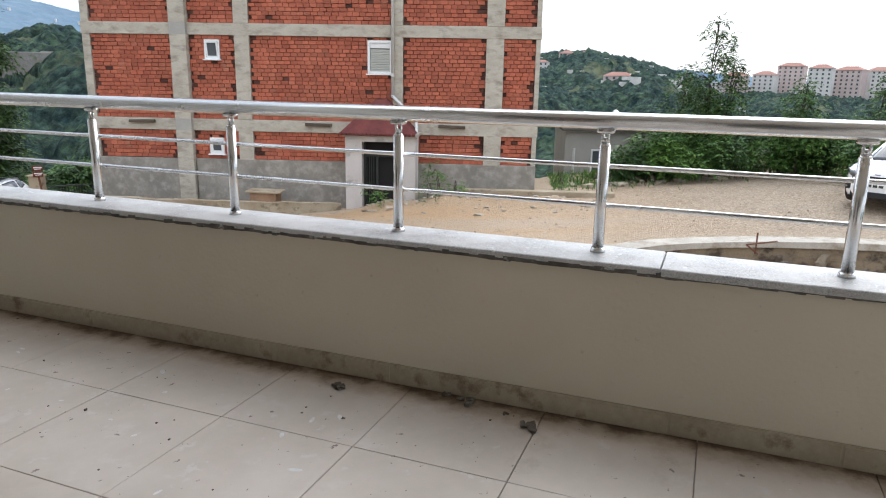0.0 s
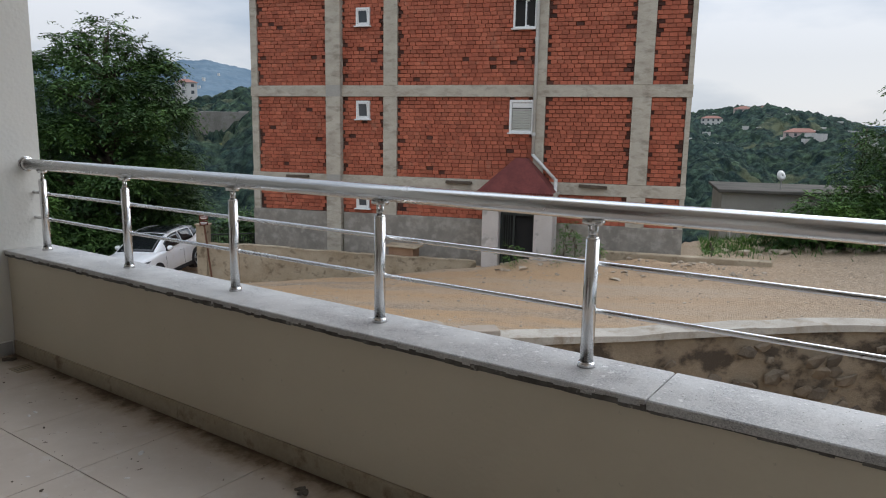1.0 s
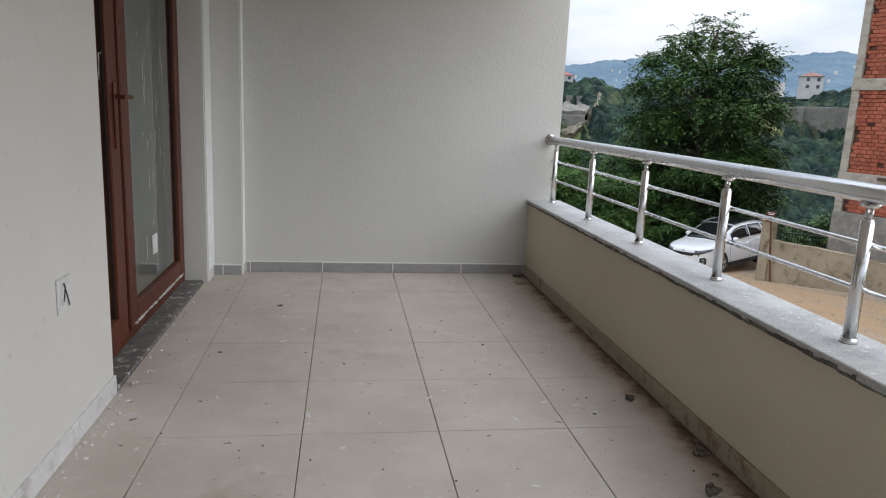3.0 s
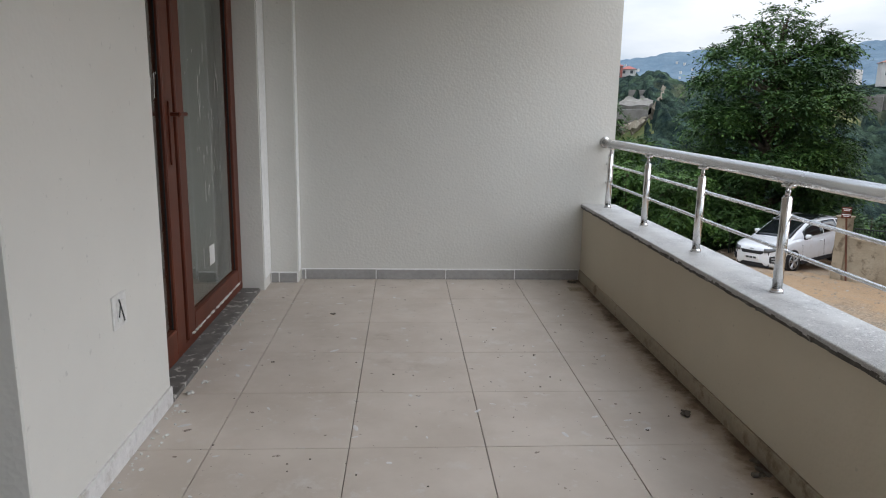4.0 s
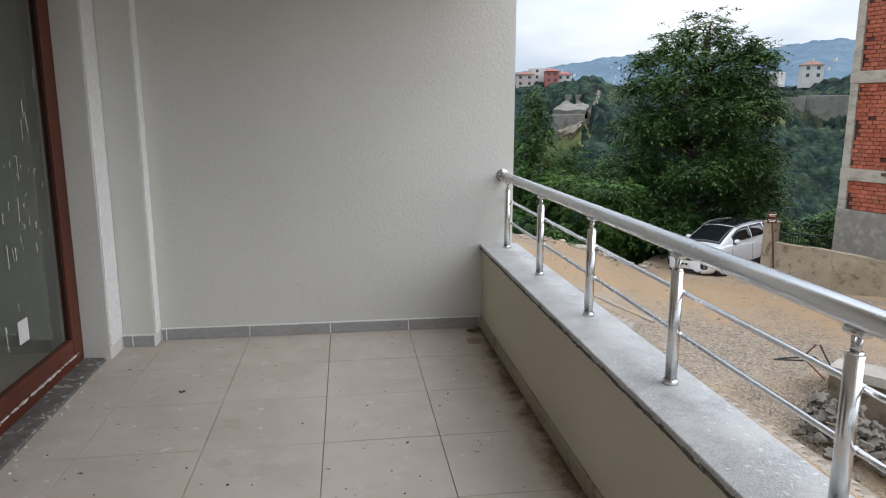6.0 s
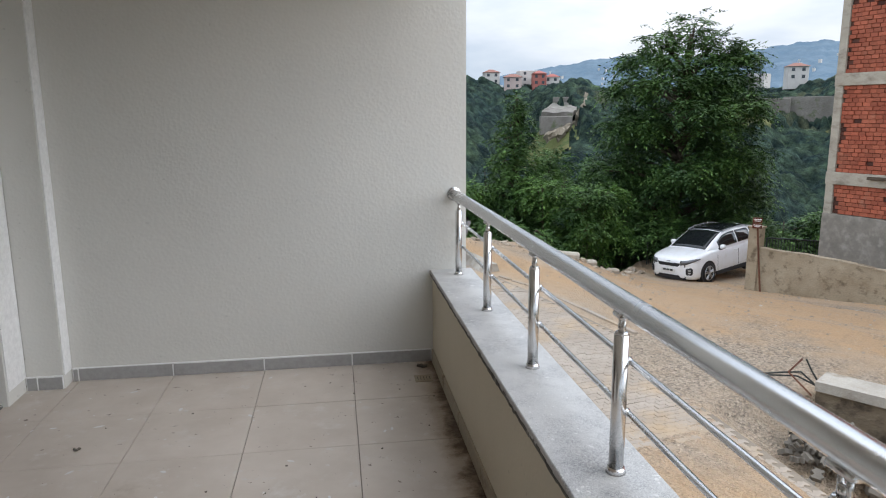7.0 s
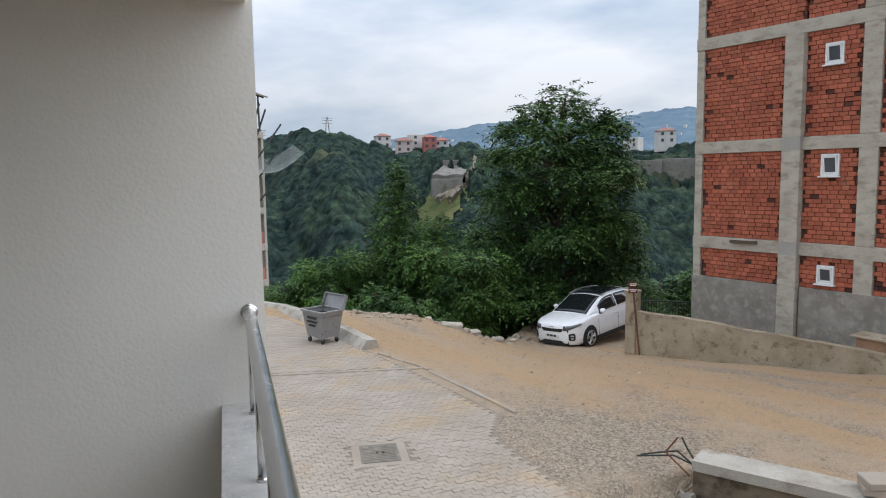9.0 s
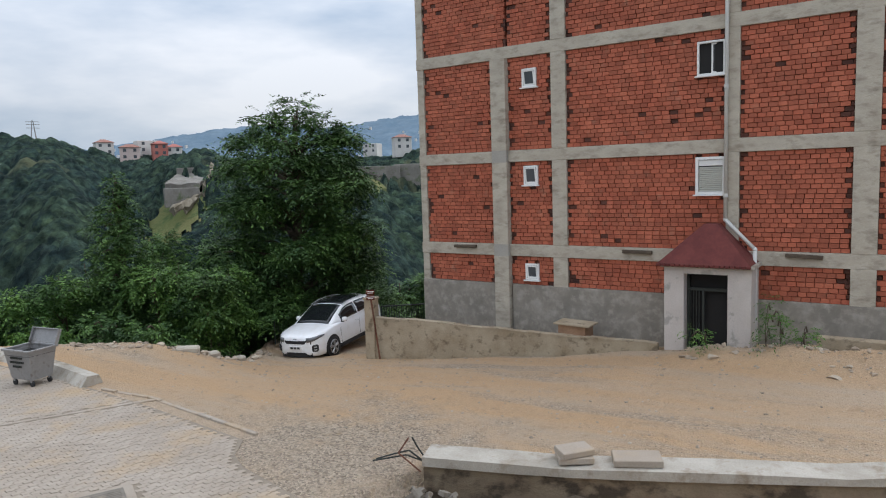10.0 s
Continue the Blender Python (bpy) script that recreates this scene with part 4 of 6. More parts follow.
# entrance porch
por = thing("entrance_porch", "shabby rendered entrance porch with a maroon tiled canopy", "porch", HOUSE)
b = NB()
bx(b, -0.98, -0.47, -1.0, 0.0, -3.2, -0.56, 0.01)
bx(b, 0.60, 1.16, -1.0, 0.0, -3.2, -0.56, 0.01)
bx(b, -0.47, 0.60, -1.0, 0.0, -0.72, -0.56)
part("porch_wall", b, M_porch, por, "flaking pinkish paint over render")
b = NB()
bx(b, -1.06, 1.24, -1.08, 0.0, -0.56, -0.47, 0.01)
part("canopy_slab", b, M_curb, por)
b = NB()
pv = [b.verts.new(q) for q in ((-1.12, -1.16, -0.46), (1.16, -1.16, -0.46), (1.16, 0, -0.46), (-1.12, 0, -0.46), (-0.12, -0.45, 0.52), (0.22, -0.45, 0.52), (0.22, 0, 0.52), (-0.12, 0, 0.52))]
for fc in ((0, 1, 5, 4), (1, 2, 6, 5), (3, 0, 4, 7), (4, 5, 6, 7), (3, 2, 1, 0)):
    b.faces.new([pv[i] for i in fc])
for k in range(19):
    bx(b, -1.14 + k * 0.122, -1.03 + k * 0.122, -1.19, -1.10, -0.53, -0.45, 0.015)
part("canopy_roof", b, M_maroon, por, "maroon shingled canopy with a scalloped edge")
# black sheet paints in the unlit hall
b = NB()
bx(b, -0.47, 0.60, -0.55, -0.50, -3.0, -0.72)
part("dark_hall", b, M_shade, por)
b = NB()
bx(b, -0.46, -0.40, -0.72, -0.66, -3.0, -0.73, 0.004)
bx(b, 0.54, 0.60, -0.72, -0.66, -3.0, -0.73, 0.004)
bx(b, -0.40, 0.54, -0.72, -0.66, -1.2, -1.12, 0.004)
bx(b, -0.08, -0.02, -0.72, -0.66, -3.0, -1.2, 0.004)
for k in range(4):
    bx(b, -0.38 + k * 0.07, -0.36 + k * 0.07, -0.70, -0.68, -3.0, -1.2)
part("iron_door", b, M_iron, por, "black iron door standing open")

pipe = thing("downpipe", "white plastic rain pipe bent round the porch", "pipe", HOUSE)
b = NB()
for p0, p1 in (((0.35, -0.10, 12.0), (0.35, -0.10, 0.62)), ((0.35, -0.10, 0.62), (1.12, -0.35, -0.12)), ((1.12, -0.35, -0.12), (1.14, -0.40, -2.9))):
    rod(b, p0, p1, 0.05, n=12)
for p in ((0.35, -0.10, 0.62), (1.12, -0.35, -0.12)):
    bmesh.ops.create_uvsphere(b, u_segments=10, v_segments=8, radius=0.058, matrix=Matrix.Translation(p))
part("pipe_run", b, M_pipe, pipe, "", True)
for z in (9.5, 7.2, 4.0, 1.2):
    b = NB()
    rod(b, (0.35, -0.10, z), (0.35, -0.10, z + 0.10), 0.062, n=12)
    part("pipe_collar", b, M_pipe, pipe)

# plank scraps left on the beams
for u, z in ((-7.7, -0.20), (-2.0, -0.21), (2.2, -0.19)):
    b = NB()
    bx(b, -0.42, 0.42, -0.10, 0.0, -0.045, 0.045, 0.008, HOUSE @ pose(u, -0.03, z - 0.10, 0, rng.uniform(-3, 3), 0))
    tagged(new("formwork_plank", mesh_of("formwork_plank", b, M_bark)), "weathered plank stuck in the concrete beam", "plank", "planks on the beams")

# ---- bricks ----
BW, BH = 0.215, 0.122
BAYS = [(-9.20, -6.58), (-6.06, -4.60), (-4.13, 0.34), (0.66, 3.20), (3.74, 4.70)]
LEVELS = [(-1.46, -0.57), (-0.20, 2.36), (2.72, 5.52), (5.88, 8.66)]
single, joined, hollow = [], [], []
for li, (z0, z1) in enumerate(LEVELS):
    for bi, (u0, u1) in enumerate(BAYS):
        if li == 3 and bi == 0:
            u1 = -6.12
        rows = max(1, round((z1 - z0) / BH))
        h = (z1 - z0) / rows
        for r in range(rows):
            u = u0 - (BW * 0.5 if r % 2 else 0.0) - rng.uniform(0, 0.03)
            first = True
            while u < u1 - 0.01:
                w = BW * rng.uniform(0.9, 1.12)
                a, c = max(u, u0), min(u + w, u1)
                u += w
                if c - a < 0.05:
                    continue
                zc = z0 + (r + 0.5) * h
                if any(a < q[1] + 0.0 and c > q[0] - 0.0 and zc + h * 0.4 > q[2] and zc - h * 0.4 < q[3] for q in WINS):
                    if any(a > q[0] - 0.04 and c < q[1] + 0.04 and zc > q[2] and zc < q[3] for q in WINS):
                        continue
                    for q in WINS:
                        if zc + h * 0.4 > q[2] and zc - h * 0.4 < q[3]:
                            if a < q[0] < c:
                                c = q[0]
                            elif a < q[1] < c:
                                a = q[1]
                    if c - a < 0.04 or any(a < q[1] - 0.01 and c > q[0] + 0.01 and q[2] < zc < q[3] for q in WINS):
                        continue
                edge = (a < u0 + 0.02 or c > u1 - 0.02)
                dep = rng.uniform(0.0, 0.022)
                g = 0.005
                box = (a + g, c - g, 0.03 + dep, 0.22, zc - h / 2 + g + rng.uniform(-0.003, 0.003), zc + h / 2 - g)
                dark = rng.random() < (0.78 if edge and c - a < BW * 0.8 else 0.018 if not edge else 0.20)
                if dark:
                    hollow.append((box[0], box[1], 0.075, 0.22, box[4], box[5]))
                elif bi == 3 and li in (1,) and len(single) < 290:
                    single.append(box)
                else:
                    joined.append(box)


def brick_mesh(name, boxes, material):
    V, F = [], []
    for q in boxes:
        k = len(V)
        V += brick_verts(*q)
        F += [tuple(i + k for i in f) for f in BRICKF]
    return raw(name, V, F, material)


tagged(part("bricks", brick_mesh("bricks", joined, M_brick_stuff), None, core), "red hollow clay bricks", kind="stuff")
tagged(part("hollow_bricks", brick_mesh("hollow_bricks", hollow, M_brick_hole), None, core), "open ends of hollow bricks, shade in the holes painted dark", kind="stuff")

# ---- yard wall, gate pier, sign ----
def prism(pts, z_lo, z_hi, width, material, name, seg=None):
    """A wall along a line of points; z_lo and z_hi give its foot and top at each point."""
    b = NB()
    prev = None
    for i, (x, y) in enumerate(pts):
        a = np.array(pts[min(i + 1, len(pts) - 1)]) - np.array(pts[max(i - 1, 0)])
        a = a / np.hypot(*a)
        px, py = -a[1] * width / 2, a[0] * width / 2
        row = [b.verts.new((x - px, y - py, z_lo[i])), b.verts.new((x + px, y + py, z_lo[i])), b.verts.new((x + px, y + py, z_hi[i])), b.verts.new((x - px, y - py, z_hi[i]))]
        if prev:
            for k in range(4):
                b.faces.new((prev[k], prev[(k + 1) % 4], row[(k + 1) % 4], row[k]))
        else:
            b.faces.new(row)
        prev = row
    b.faces.new(prev[::-1])
    return b


ywall = thing("yard_wall", "stained low concrete yard wall falling towards the porch", "wall")
yp = [(12.0 + (15.93 - 12.0) * t, 14.2 + (6.44 - 14.2) * t) for t in np.linspace(0, 1, 20)]
ztop = [-2.20 - 0.26 * t + 0.012 * rng.normal() for t in np.linspace(0, 1, 20)]
part("wall_body", prism(yp, [-4.2] * 20, ztop, 0.2, M_yard, "wall_body"), M_yard, ywall)
for (x0, y0), (x1, y1), z0, z1 in zip(yp, yp[1:], ztop, ztop[1:]):
    t0, t1 = rng.uniform(0, 0.05), 1 - rng.uniform(0, 0.05)
    pa, pb = (x0 + (x1 - x0) * t0, y0 + (y1 - y0) * t0), (x0 + (x1 - x0) * t1, y0 + (y1 - y0) * t1)
    za, zb = z0 + (z1 - z0) * t0, z0 + (z1 - z0) * t1
    lift_ = rng.uniform(0.012, 0.03)
    part("cap_piece", prism([pa, pb], [za - 0.02, zb - 0.02], [za + lift_, zb + lift_ * rng.uniform(0.6, 1.2)], 0.225, M_yard, "cap_piece"), M_yard, ywall)
b = NB()
bx(b, -0.17, 0.17, -0.17, 0.17, -4.1, -1.64, 0.012, pose(11.93, 14.36, 0, 0, 0, -63))
bx(b, -0.20, 0.20, -0.20, 0.20, -1.638, -1.58, 0.012, pose(11.93, 14.36, 0, 0, 0, -63))
part("gate_pier", b, M_yard, ywall, "square concrete pier at the wall's end")
sign = thing("warning_sign", "small dark brown sign on a rusty leaning pole", "sign")
b = NB()
rod(b, (11.94, 13.98, -3.6), (11.64, 13.96, -1.28), 0.028, n=10)
part("pole", b, M_rust, sign)
for k, z in enumerate((-1.50, -1.33)):
    b = NB()
    bx(b, -0.13, 0.13, -0.02, 0.02, -0.075, 0.075, 0.006, pose(11.62, 13.90, z, 0, 0, -30))
    pl = part("plate", b, M_frame, sign)
    b = NB()
    for j, w in enumerate((0.11, 0.08)):
        bx(b, -w, w, -0.024, -0.0205, 0.012 - j * 0.045, 0.034 - j * 0.045, 0, pose(11.62, 13.90, z, 0, 0, -30))
    part("bars", b, M_plastic, pl, "pale bars of writing")
ledge = thing("low_ledge", "low dirty concrete ledge beside the porch", "ledge")
b = NB()
bx(b, 2.60, 7.2, -0.95, -0.65, -3.1, -2.10, 0.02, HOUSE)
part("ledge_body", b, M_yard, ledge)
hut = thing("meter_box", "low brown box with a slab lid behind the yard wall", "box")
b = NB()
bx(b, -0.42, 0.40, -0.3, 0.3, -3.5, -2.34, 0.01, HOUSE @ pose(-3.5, -0.95, 0, 0, 0, 0))
part("box_body", b, M_boxboard, hut)
b = NB()
bx(b, -0.50, 0.58, -0.36, 0.36, -2.338, -2.29, 0.01, HOUSE @ pose(-3.5, -0.95, 0, 0, 1.2, 0))
part("slab_lid", b, M_yard, hut)


def fence(name, label, p0, p1, h, n):
    ob = thing(name, label, "fence")
    p0, p1 = Vector(p0), Vector(p1)
    for z in (0.08, h):
        b = NB()
        rod(b, p0 + Vector((0, 0, z)), p1 + Vector((0, 0, z)), 0.022, n=8)
        part("fence_rail", b, M_iron, ob)
    for i in range(n + 1):
        q = p0.lerp(p1, i / n)
        b = NB()
        r = 0.025 if i in (0, n) else 0.010
        rod(b, q + Vector((0, 0, -0.3 if i in (0, n) else 0.08)), q + Vector((0, 0, h)), r, n=8)
        part("fence_bar", b, M_iron, ob)


fence("iron_fence", "dark green iron fence beyond the yard wall", (12.95, 15.35, -3.0), (14.75, 15.25, -3.15), 0.85, 18)
fence("iron_fence", "dark iron fence behind the parked car", (11.0, 19.75, -4.3), (13.53, 21.44, -4.35), 1.28, 22)

# ---- retaining wall by the pit, with its curb ----
rw = thing("retaining_wall", "curved stained retaining wall with a pale concrete curb", "wall")
def dense(xs_, ys_, step):
    out = []
    for x0, y0, x1, y1 in zip(xs_, ys_, xs_[1:], ys_[1:]):
        k = max(1, int(math.hypot(x1 - x0, y1 - y0) / step))
        out += [(x0 + (x1 - x0) * i / k, y0 + (y1 - y0) * i / k) for i in range(k)]
    return out + [(xs_[-1], ys_[-1])]


wl = dense(WALLX, WALLY, 0.7)
# rounded run of the line
for _ in range(3):
    wl = [wl[0]] + [((a[0] + 2 * p[0] + c[0]) / 4, (a[1] + 2 * p[1] + c[1]) / 4) for a, p, c in zip(wl, wl[1:], wl[2:])] + [wl[-1]]
wz = [float(road_z(np.array(x), np.array(y))) + 0.36 - 0.13 * min(1, i / 8) for i, (x, y) in enumerate(wl)]
part("wall_face", prism([(x + 0.12, y + 0.12) for x, y in wl], [-6.5] * len(wl), [z - 0.14 for z in wz], 0.42, M_retain, "wall_face"), M_retain, rw, "weathered wall face with dark damp stains")
part("curb", prism([(x + 0.12, y + 0.12) for x, y in wl], [z - 0.138 for z in wz], [z + 0.012 * rng.normal() for z in wz], 0.56, M_curb, "curb"), M_curb, rw, "pale cement curb on the wall")
for i in range(3, len(wl) - 1):
    x, y = wl[i]
    zb = wz[i] - 0.2
    for k in range(11):
        q = rng.uniform(0.07, 0.17)
        b = NB()
        bmesh.ops.create_icosphere(b, subdivisions=1, radius=1.0)
        for v in b.verts:
            v.co *= 1 + 0.22 * rng.normal()
        bmesh.ops.transform(b, matrix=pose(x + rng.uniform(-0.25, 0.25) - 0.02, y + rng.uniform(-0.25, 0.25) - 0.02, zb - 0.22 - rng.random() * 1.5, rng.uniform(-20, 20), rng.uniform(-25, 25), -45) @ Matrix.Diagonal((q * 1.4, 0.05, q, 1)), verts=b.verts)
        part("stone", b, M_pitstone, rw)

# slabs and blocks lying on the curb
def on_curb(i, w, d, h, z, turn, name, label):
    k, f = int(i), i - int(i)
    x, y = wl[k][0] * (1 - f) + wl[k + 1][0] * f, wl[k][1] * (1 - f) + wl[k + 1][1] * f
    b = NB()
    bx(b, -w, w, -d, d, 0, h, 0.012, pose(x + 0.16, y + 0.14, wz[k] * (1 - f) + wz[k + 1] * f + z, rng.uniform(-1, 1), rng.uniform(-2, 2), turn))
    tagged(new(name, mesh_of(name, b, M_paver)), label, "slab", "loose slabs on the curb")


on_curb(3.1, 0.27, 0.20, 0.10, 0.012, -38, "paving_slab", "grey-beige concrete slab lying on the curb")
on_curb(3.1, 0.26, 0.19, 0.10, 0.118, -24, "paving_slab", "grey-beige concrete slab stacked on another")
on_curb(4.3, 0.36, 0.22, 0.11, 0.012, -46, "paving_slab", "long grey-beige concrete slab on the curb")

PL, PW, PZ = 0.200, 0.112, 0.020


def paver_outline():
    base = [0, PL / 8, 3 * PL / 8, 5 * PL / 8, 7 * PL / 8, PL]
    offs = [0, PZ, -PZ, PZ, -PZ, 0]
    lo = [(x, o) for x, o in zip(base, offs)]
    return lo, [(x, o + PW) for x, o in zip(base, offs)][::-1]


lo_, hi_ = paver_outline()
ring = lo_ + hi_
cx, cy = PL / 2, PW / 2
ring = [((x - cx) * 0.965, (y - cy) * 0.95) for x, y in ring]
inner = [(x * 0.95, y * 0.92) for x, y in ring]
NR = len(ring)
PV = [(x, y, -0.03) for x, y in ring] + [(x, y, 0.010) for x, y in ring] + [(x, y, 0.015) for x, y in inner]
PF = [tuple(range(2 * NR, 3 * NR))] + [(i, (i + 1) % NR, NR + (i + 1) % NR, NR + i) for i in range(NR)] + [(NR + i, NR + (i + 1) % NR, 2 * NR + (i + 1) % NR, 2 * NR + i) for i in range(NR)]
paver_me = raw("paver", PV, PF, M_paver)
M_rubble = surface("rubble_paver", (0.21, 0.185, 0.15), (0.29, 0.26, 0.215), big=4, fine=40, bump=0.5, dist=0.006, vary=0.45, stain=(0.33, 0.26, 0.17), stain_at=(0.56, 0.7), stain_scale=5)
thick_paver = raw("broken_paver", [(x, y, -0.035 if z < 0 else 0.03 + (z - 0.010)) for x, y, z in PV], PF + [tuple(range(NR - 1, -1, -1))], M_rubble)
# rubble of broken pavers at the wall's end
pile = thing("rubble_pile", "heap of broken grey paving stones by the wall end", "rubble")
for k in range(170):
    t = rng.random() ** 1.4
    q = abs(rng.normal()) * 0.34
    x = 6.08 + 1.5 * t - q * 0.8
    y = 4.02 - 2.0 * t - q * 0.6
    gz = float(near_z(np.array([x]), np.array([y]))[0])
    top = max(gz + 0.08, -2.52 - 0.35 * t - 0.55 * q)
    ob = part("broken_paver", thick_paver, None, pile)
    ob.matrix_basis = pose(x, y, gz + 0.04 + (top - gz - 0.04) * rng.random() ** 0.6, rng.uniform(-40, 40), rng.uniform(-40, 40), rng.uniform(0, 360)) @ Matrix.Diagonal((rng.uniform(0.75, 1.1), rng.uniform(1.0, 1.35), 1, 1))
bars = thing("bent_cable", "bent black and rust-red cables sticking out of the ground", "cable")
for mat_, pts in ((M_iron, [(6.55, 4.35, -2.38), (6.36, 4.50, -2.18), (6.17, 4.65, -2.23), (5.95, 4.84, -2.31)]), (M_iron, [(6.57, 4.31, -2.38), (6.33, 4.54, -2.26), (5.88, 4.84, -2.32)]), (M_iron, [(6.59, 4.31, -2.38), (6.47, 4.40, -2.14), (6.40, 4.46, -1.96)]), (M_rust, [(6.44, 4.31, -2.50), (6.20, 4.57, -2.20), (6.35, 4.48, -1.96)])):
    b = NB()
    for p0, p1 in zip(pts, pts[1:]):
        rod(b, p0, p1, 0.014, n=8)
    part("strand", b, mat_, bars)
b = NB()
for p0, p1 in (((13.35, -5.2, -2.2), (13.3, -5.2, -1.72)), ((13.38, -5.25, -2.2), (13.2, -5.0, -1.98)), ((13.2, -5.0, -1.98), (13.35, -5.6, -1.88))):
    rod(b, p0, p1, 0.018, n=8)
part("rebar", b, M_rust, thing("rebar_stub", "rusty reinforcing bars standing at the curb", "rebar"))

# ---- paved court ----
def pave_edge(y):
    return np.interp(y, [-4, 2.0, 4.5, 7.2, 8.0, 11.5, 13.4, 16, 21], [4.9, 4.9, 4.75, 4.45, 5.0, 4.2, 3.7, 2.9, 1.2])


bm = NB()
ysp = np.arange(-4, 20.6, 0.6)
vl = [(bm.verts.new((0.25, y, -2.640)), bm.verts.new((float(pave_edge(y)), y, -2.640))) for y in ysp]
for (a0, a1), (c0, c1) in zip(vl, vl[1:]):
    bm.faces.new((a0, a1, c1, c0))
geo = bmesh.ops.extrude_face_region(bm, geom=bm.faces[:])
bmesh.ops.translate(bm, verts=[g for g in geo["geom"] if isinstance(g, bmesh.types.BMVert)], vec=(0, 0, -0.2))
pav = struct("pavement", bm, M_sand, "court paved with interlocking zigzag concrete pavers")
TURN = radians(14)
ct, st = math.cos(TURN), math.sin(TURN)
V, F, near_pavers = [], [], []
for j in range(-66, 270):
    for i in range(-66, 66):
        lx, ly = i * PL + (PL / 2 if j % 2 else 0), j * PW
        x, y = 0.3 + lx * ct - ly * st, -4 + lx * st + ly * ct
        if not (0.32 < x < pave_edge(y) - 0.10 and -3.6 < y < 20.2):
            continue
        if abs(x - 2.35) < 0.52 and abs(y - 6.95) < 0.52 or abs(y - (12.58 - 0.176 * x)) < 0.14:
            continue
        if rng.random() < 0.03 * max(0, 1 - (pave_edge(y) - x) / 0.5):
            continue
        dz = rng.normal() * 0.0025
        z = -2.640 + dz
        if x > 1.1 and 0.8 < y < 4.6 and len(near_pavers) < 290:
            near_pavers.append((x, y, z))
            continue
        k = len(V)
        V += [(x + a * ct - c * st, y + a * st + c * ct, z + d) for a, c, d in PV]
        F += [tuple(q + k for q in f) for f in PF]
me = raw("pavers", V, F, M_paver_stuff)
tagged(part("pavers", me, None, pav), "interlocking concrete pavers", kind="stuff")
b = NB()
for k in range(9):
    x0 = 0.4 + k * 0.46
    bx(b, x0, x0 + 0.45, -0.06, 0.06, -2.8, -2.618, 0.008, pose(0, 12.58, 0, 0, 0, -10))
part("flush_kerb", b, M_paver, pav)
mh = thing("manhole_cover", "square cast manhole cover in a concrete surround", "manhole")
M_MH = pose(2.34, 6.98, -2.64, 0, 0, -7)
b = NB()
bx(b, -0.46, 0.46, -0.52, 0.52, -0.1, 0.012, 0.006, M_MH)
part("surround", b, M_paver, mh)
b = NB()
bx(b, -0.32, 0.32, -0.38, 0.38, 0.0125, 0.022, 0.004, M_MH)
cover = part("cover", b, M_cast, mh, "worn grey-brown cast cover")
for k in range(9):
    b = NB()
    bx(b, -0.27, 0.27, -0.28 + k * 0.066, -0.24 + k * 0.066, 0.0215, 0.027, 0.002, M_MH)
    part("rib", b, M_cast, cover)
# slots are black bars, their inner shade given as colour
b = NB()
for k in range(2):
    bx(b, -0.06 + k * 0.1, -0.02 + k * 0.1, -0.03, 0.03, 0.0275, 0.030, 0, M_MH)
part("lifting_slot", b, M_shade, cover)
kerb = thing("kerb_row", "row of concrete kerb stones between court and dirt", "kerb")
for y in np.arange(8.1, 13.6, 0.5):
    x0, x1 = float(np.interp(y, [8.1, 12.0, 13.9], [5.3, 4.45, 3.6])), float(np.interp(y + 0.48, [8.1, 12.0, 13.9], [5.3, 4.45, 3.6]))
    b = NB()
    a = math.atan2(0.48, x1 - x0)
    bx(b, -0.25, 0.245, -0.05, 0.05, -0.25, 0.028 + rng.normal() * 0.01, 0.012, pose((x0 + x1) / 2, y + 0.24, -2.64, 0, 0, math.degrees(a)))
    part("kerb_stone", b, M_paver, kerb)
ramp_wall = thing("sloped_curb", "wide pale concrete curb with a sloping side", "curb")
bm = NB()
pts = [(3.33, 14.0), (2.95, 15.8), (2.35, 18.2), (1.5, 20.4), (0.3, 22.0)]
prev = None
for i, (x, y) in enumerate(pts):
    q = [bm.verts.new(p) for p in ((x - 0.05, y, -2.75), (x + 0.62, y + 0.28, -2.75), (x + 0.5, y + 0.22, -2.42), (x + 0.22, y + 0.1, -2.40))]
    if prev:
        for k in range(4):
            bm.faces.new((prev[k], prev[(k + 1) % 4], q[(k + 1) % 4], q[k]))
    else:
        bm.faces.new(q)
    prev = q
bm.faces.new(prev[::-1])
part("curb_body", bm, M_curb, ramp_wall)

# refuse container
cont = thing("refuse_container", "grey galvanised four-wheeled refuse container, lid open", "container", pose(2.55, 15.40, -2.625, 0, 0, -62) @ Matrix.Scale(0.86, 4))
b = NB()
lower, upper = [], []
for sx, sy in ((-1, -1), (1, -1), (1, 1), (-1, 1)):
    lower.append(b.verts.new((sx * 0.42, sy * 0.32, 0.20)))
    upper.append(b.verts.new((sx * 0.54, sy * 0.43, 1.05)))
for k in range(4):
    b.faces.new((lower[k], lower[(k + 1) % 4], upper[(k + 1) % 4], upper[k]))
b.faces.new(lower[::-1])
body = part("tub", b, M_galv, cont)
b = NB()
bx(b, -0.58, 0.58, -0.47, -0.41, 1.03, 1.09, 0.008)
bx(b, -0.58, 0.58, 0.41, 0.47, 1.03, 1.09, 0.008)
bx(b, -0.58, -0.52, -0.41, 0.41, 1.03, 1.09, 0.008)
bx(b, 0.52, 0.58, -0.41, 0.41, 1.03, 1.09, 0.008)
part("rim", b, M_galv, cont)
# black sheet in place of the shade down in the tub
b = NB()
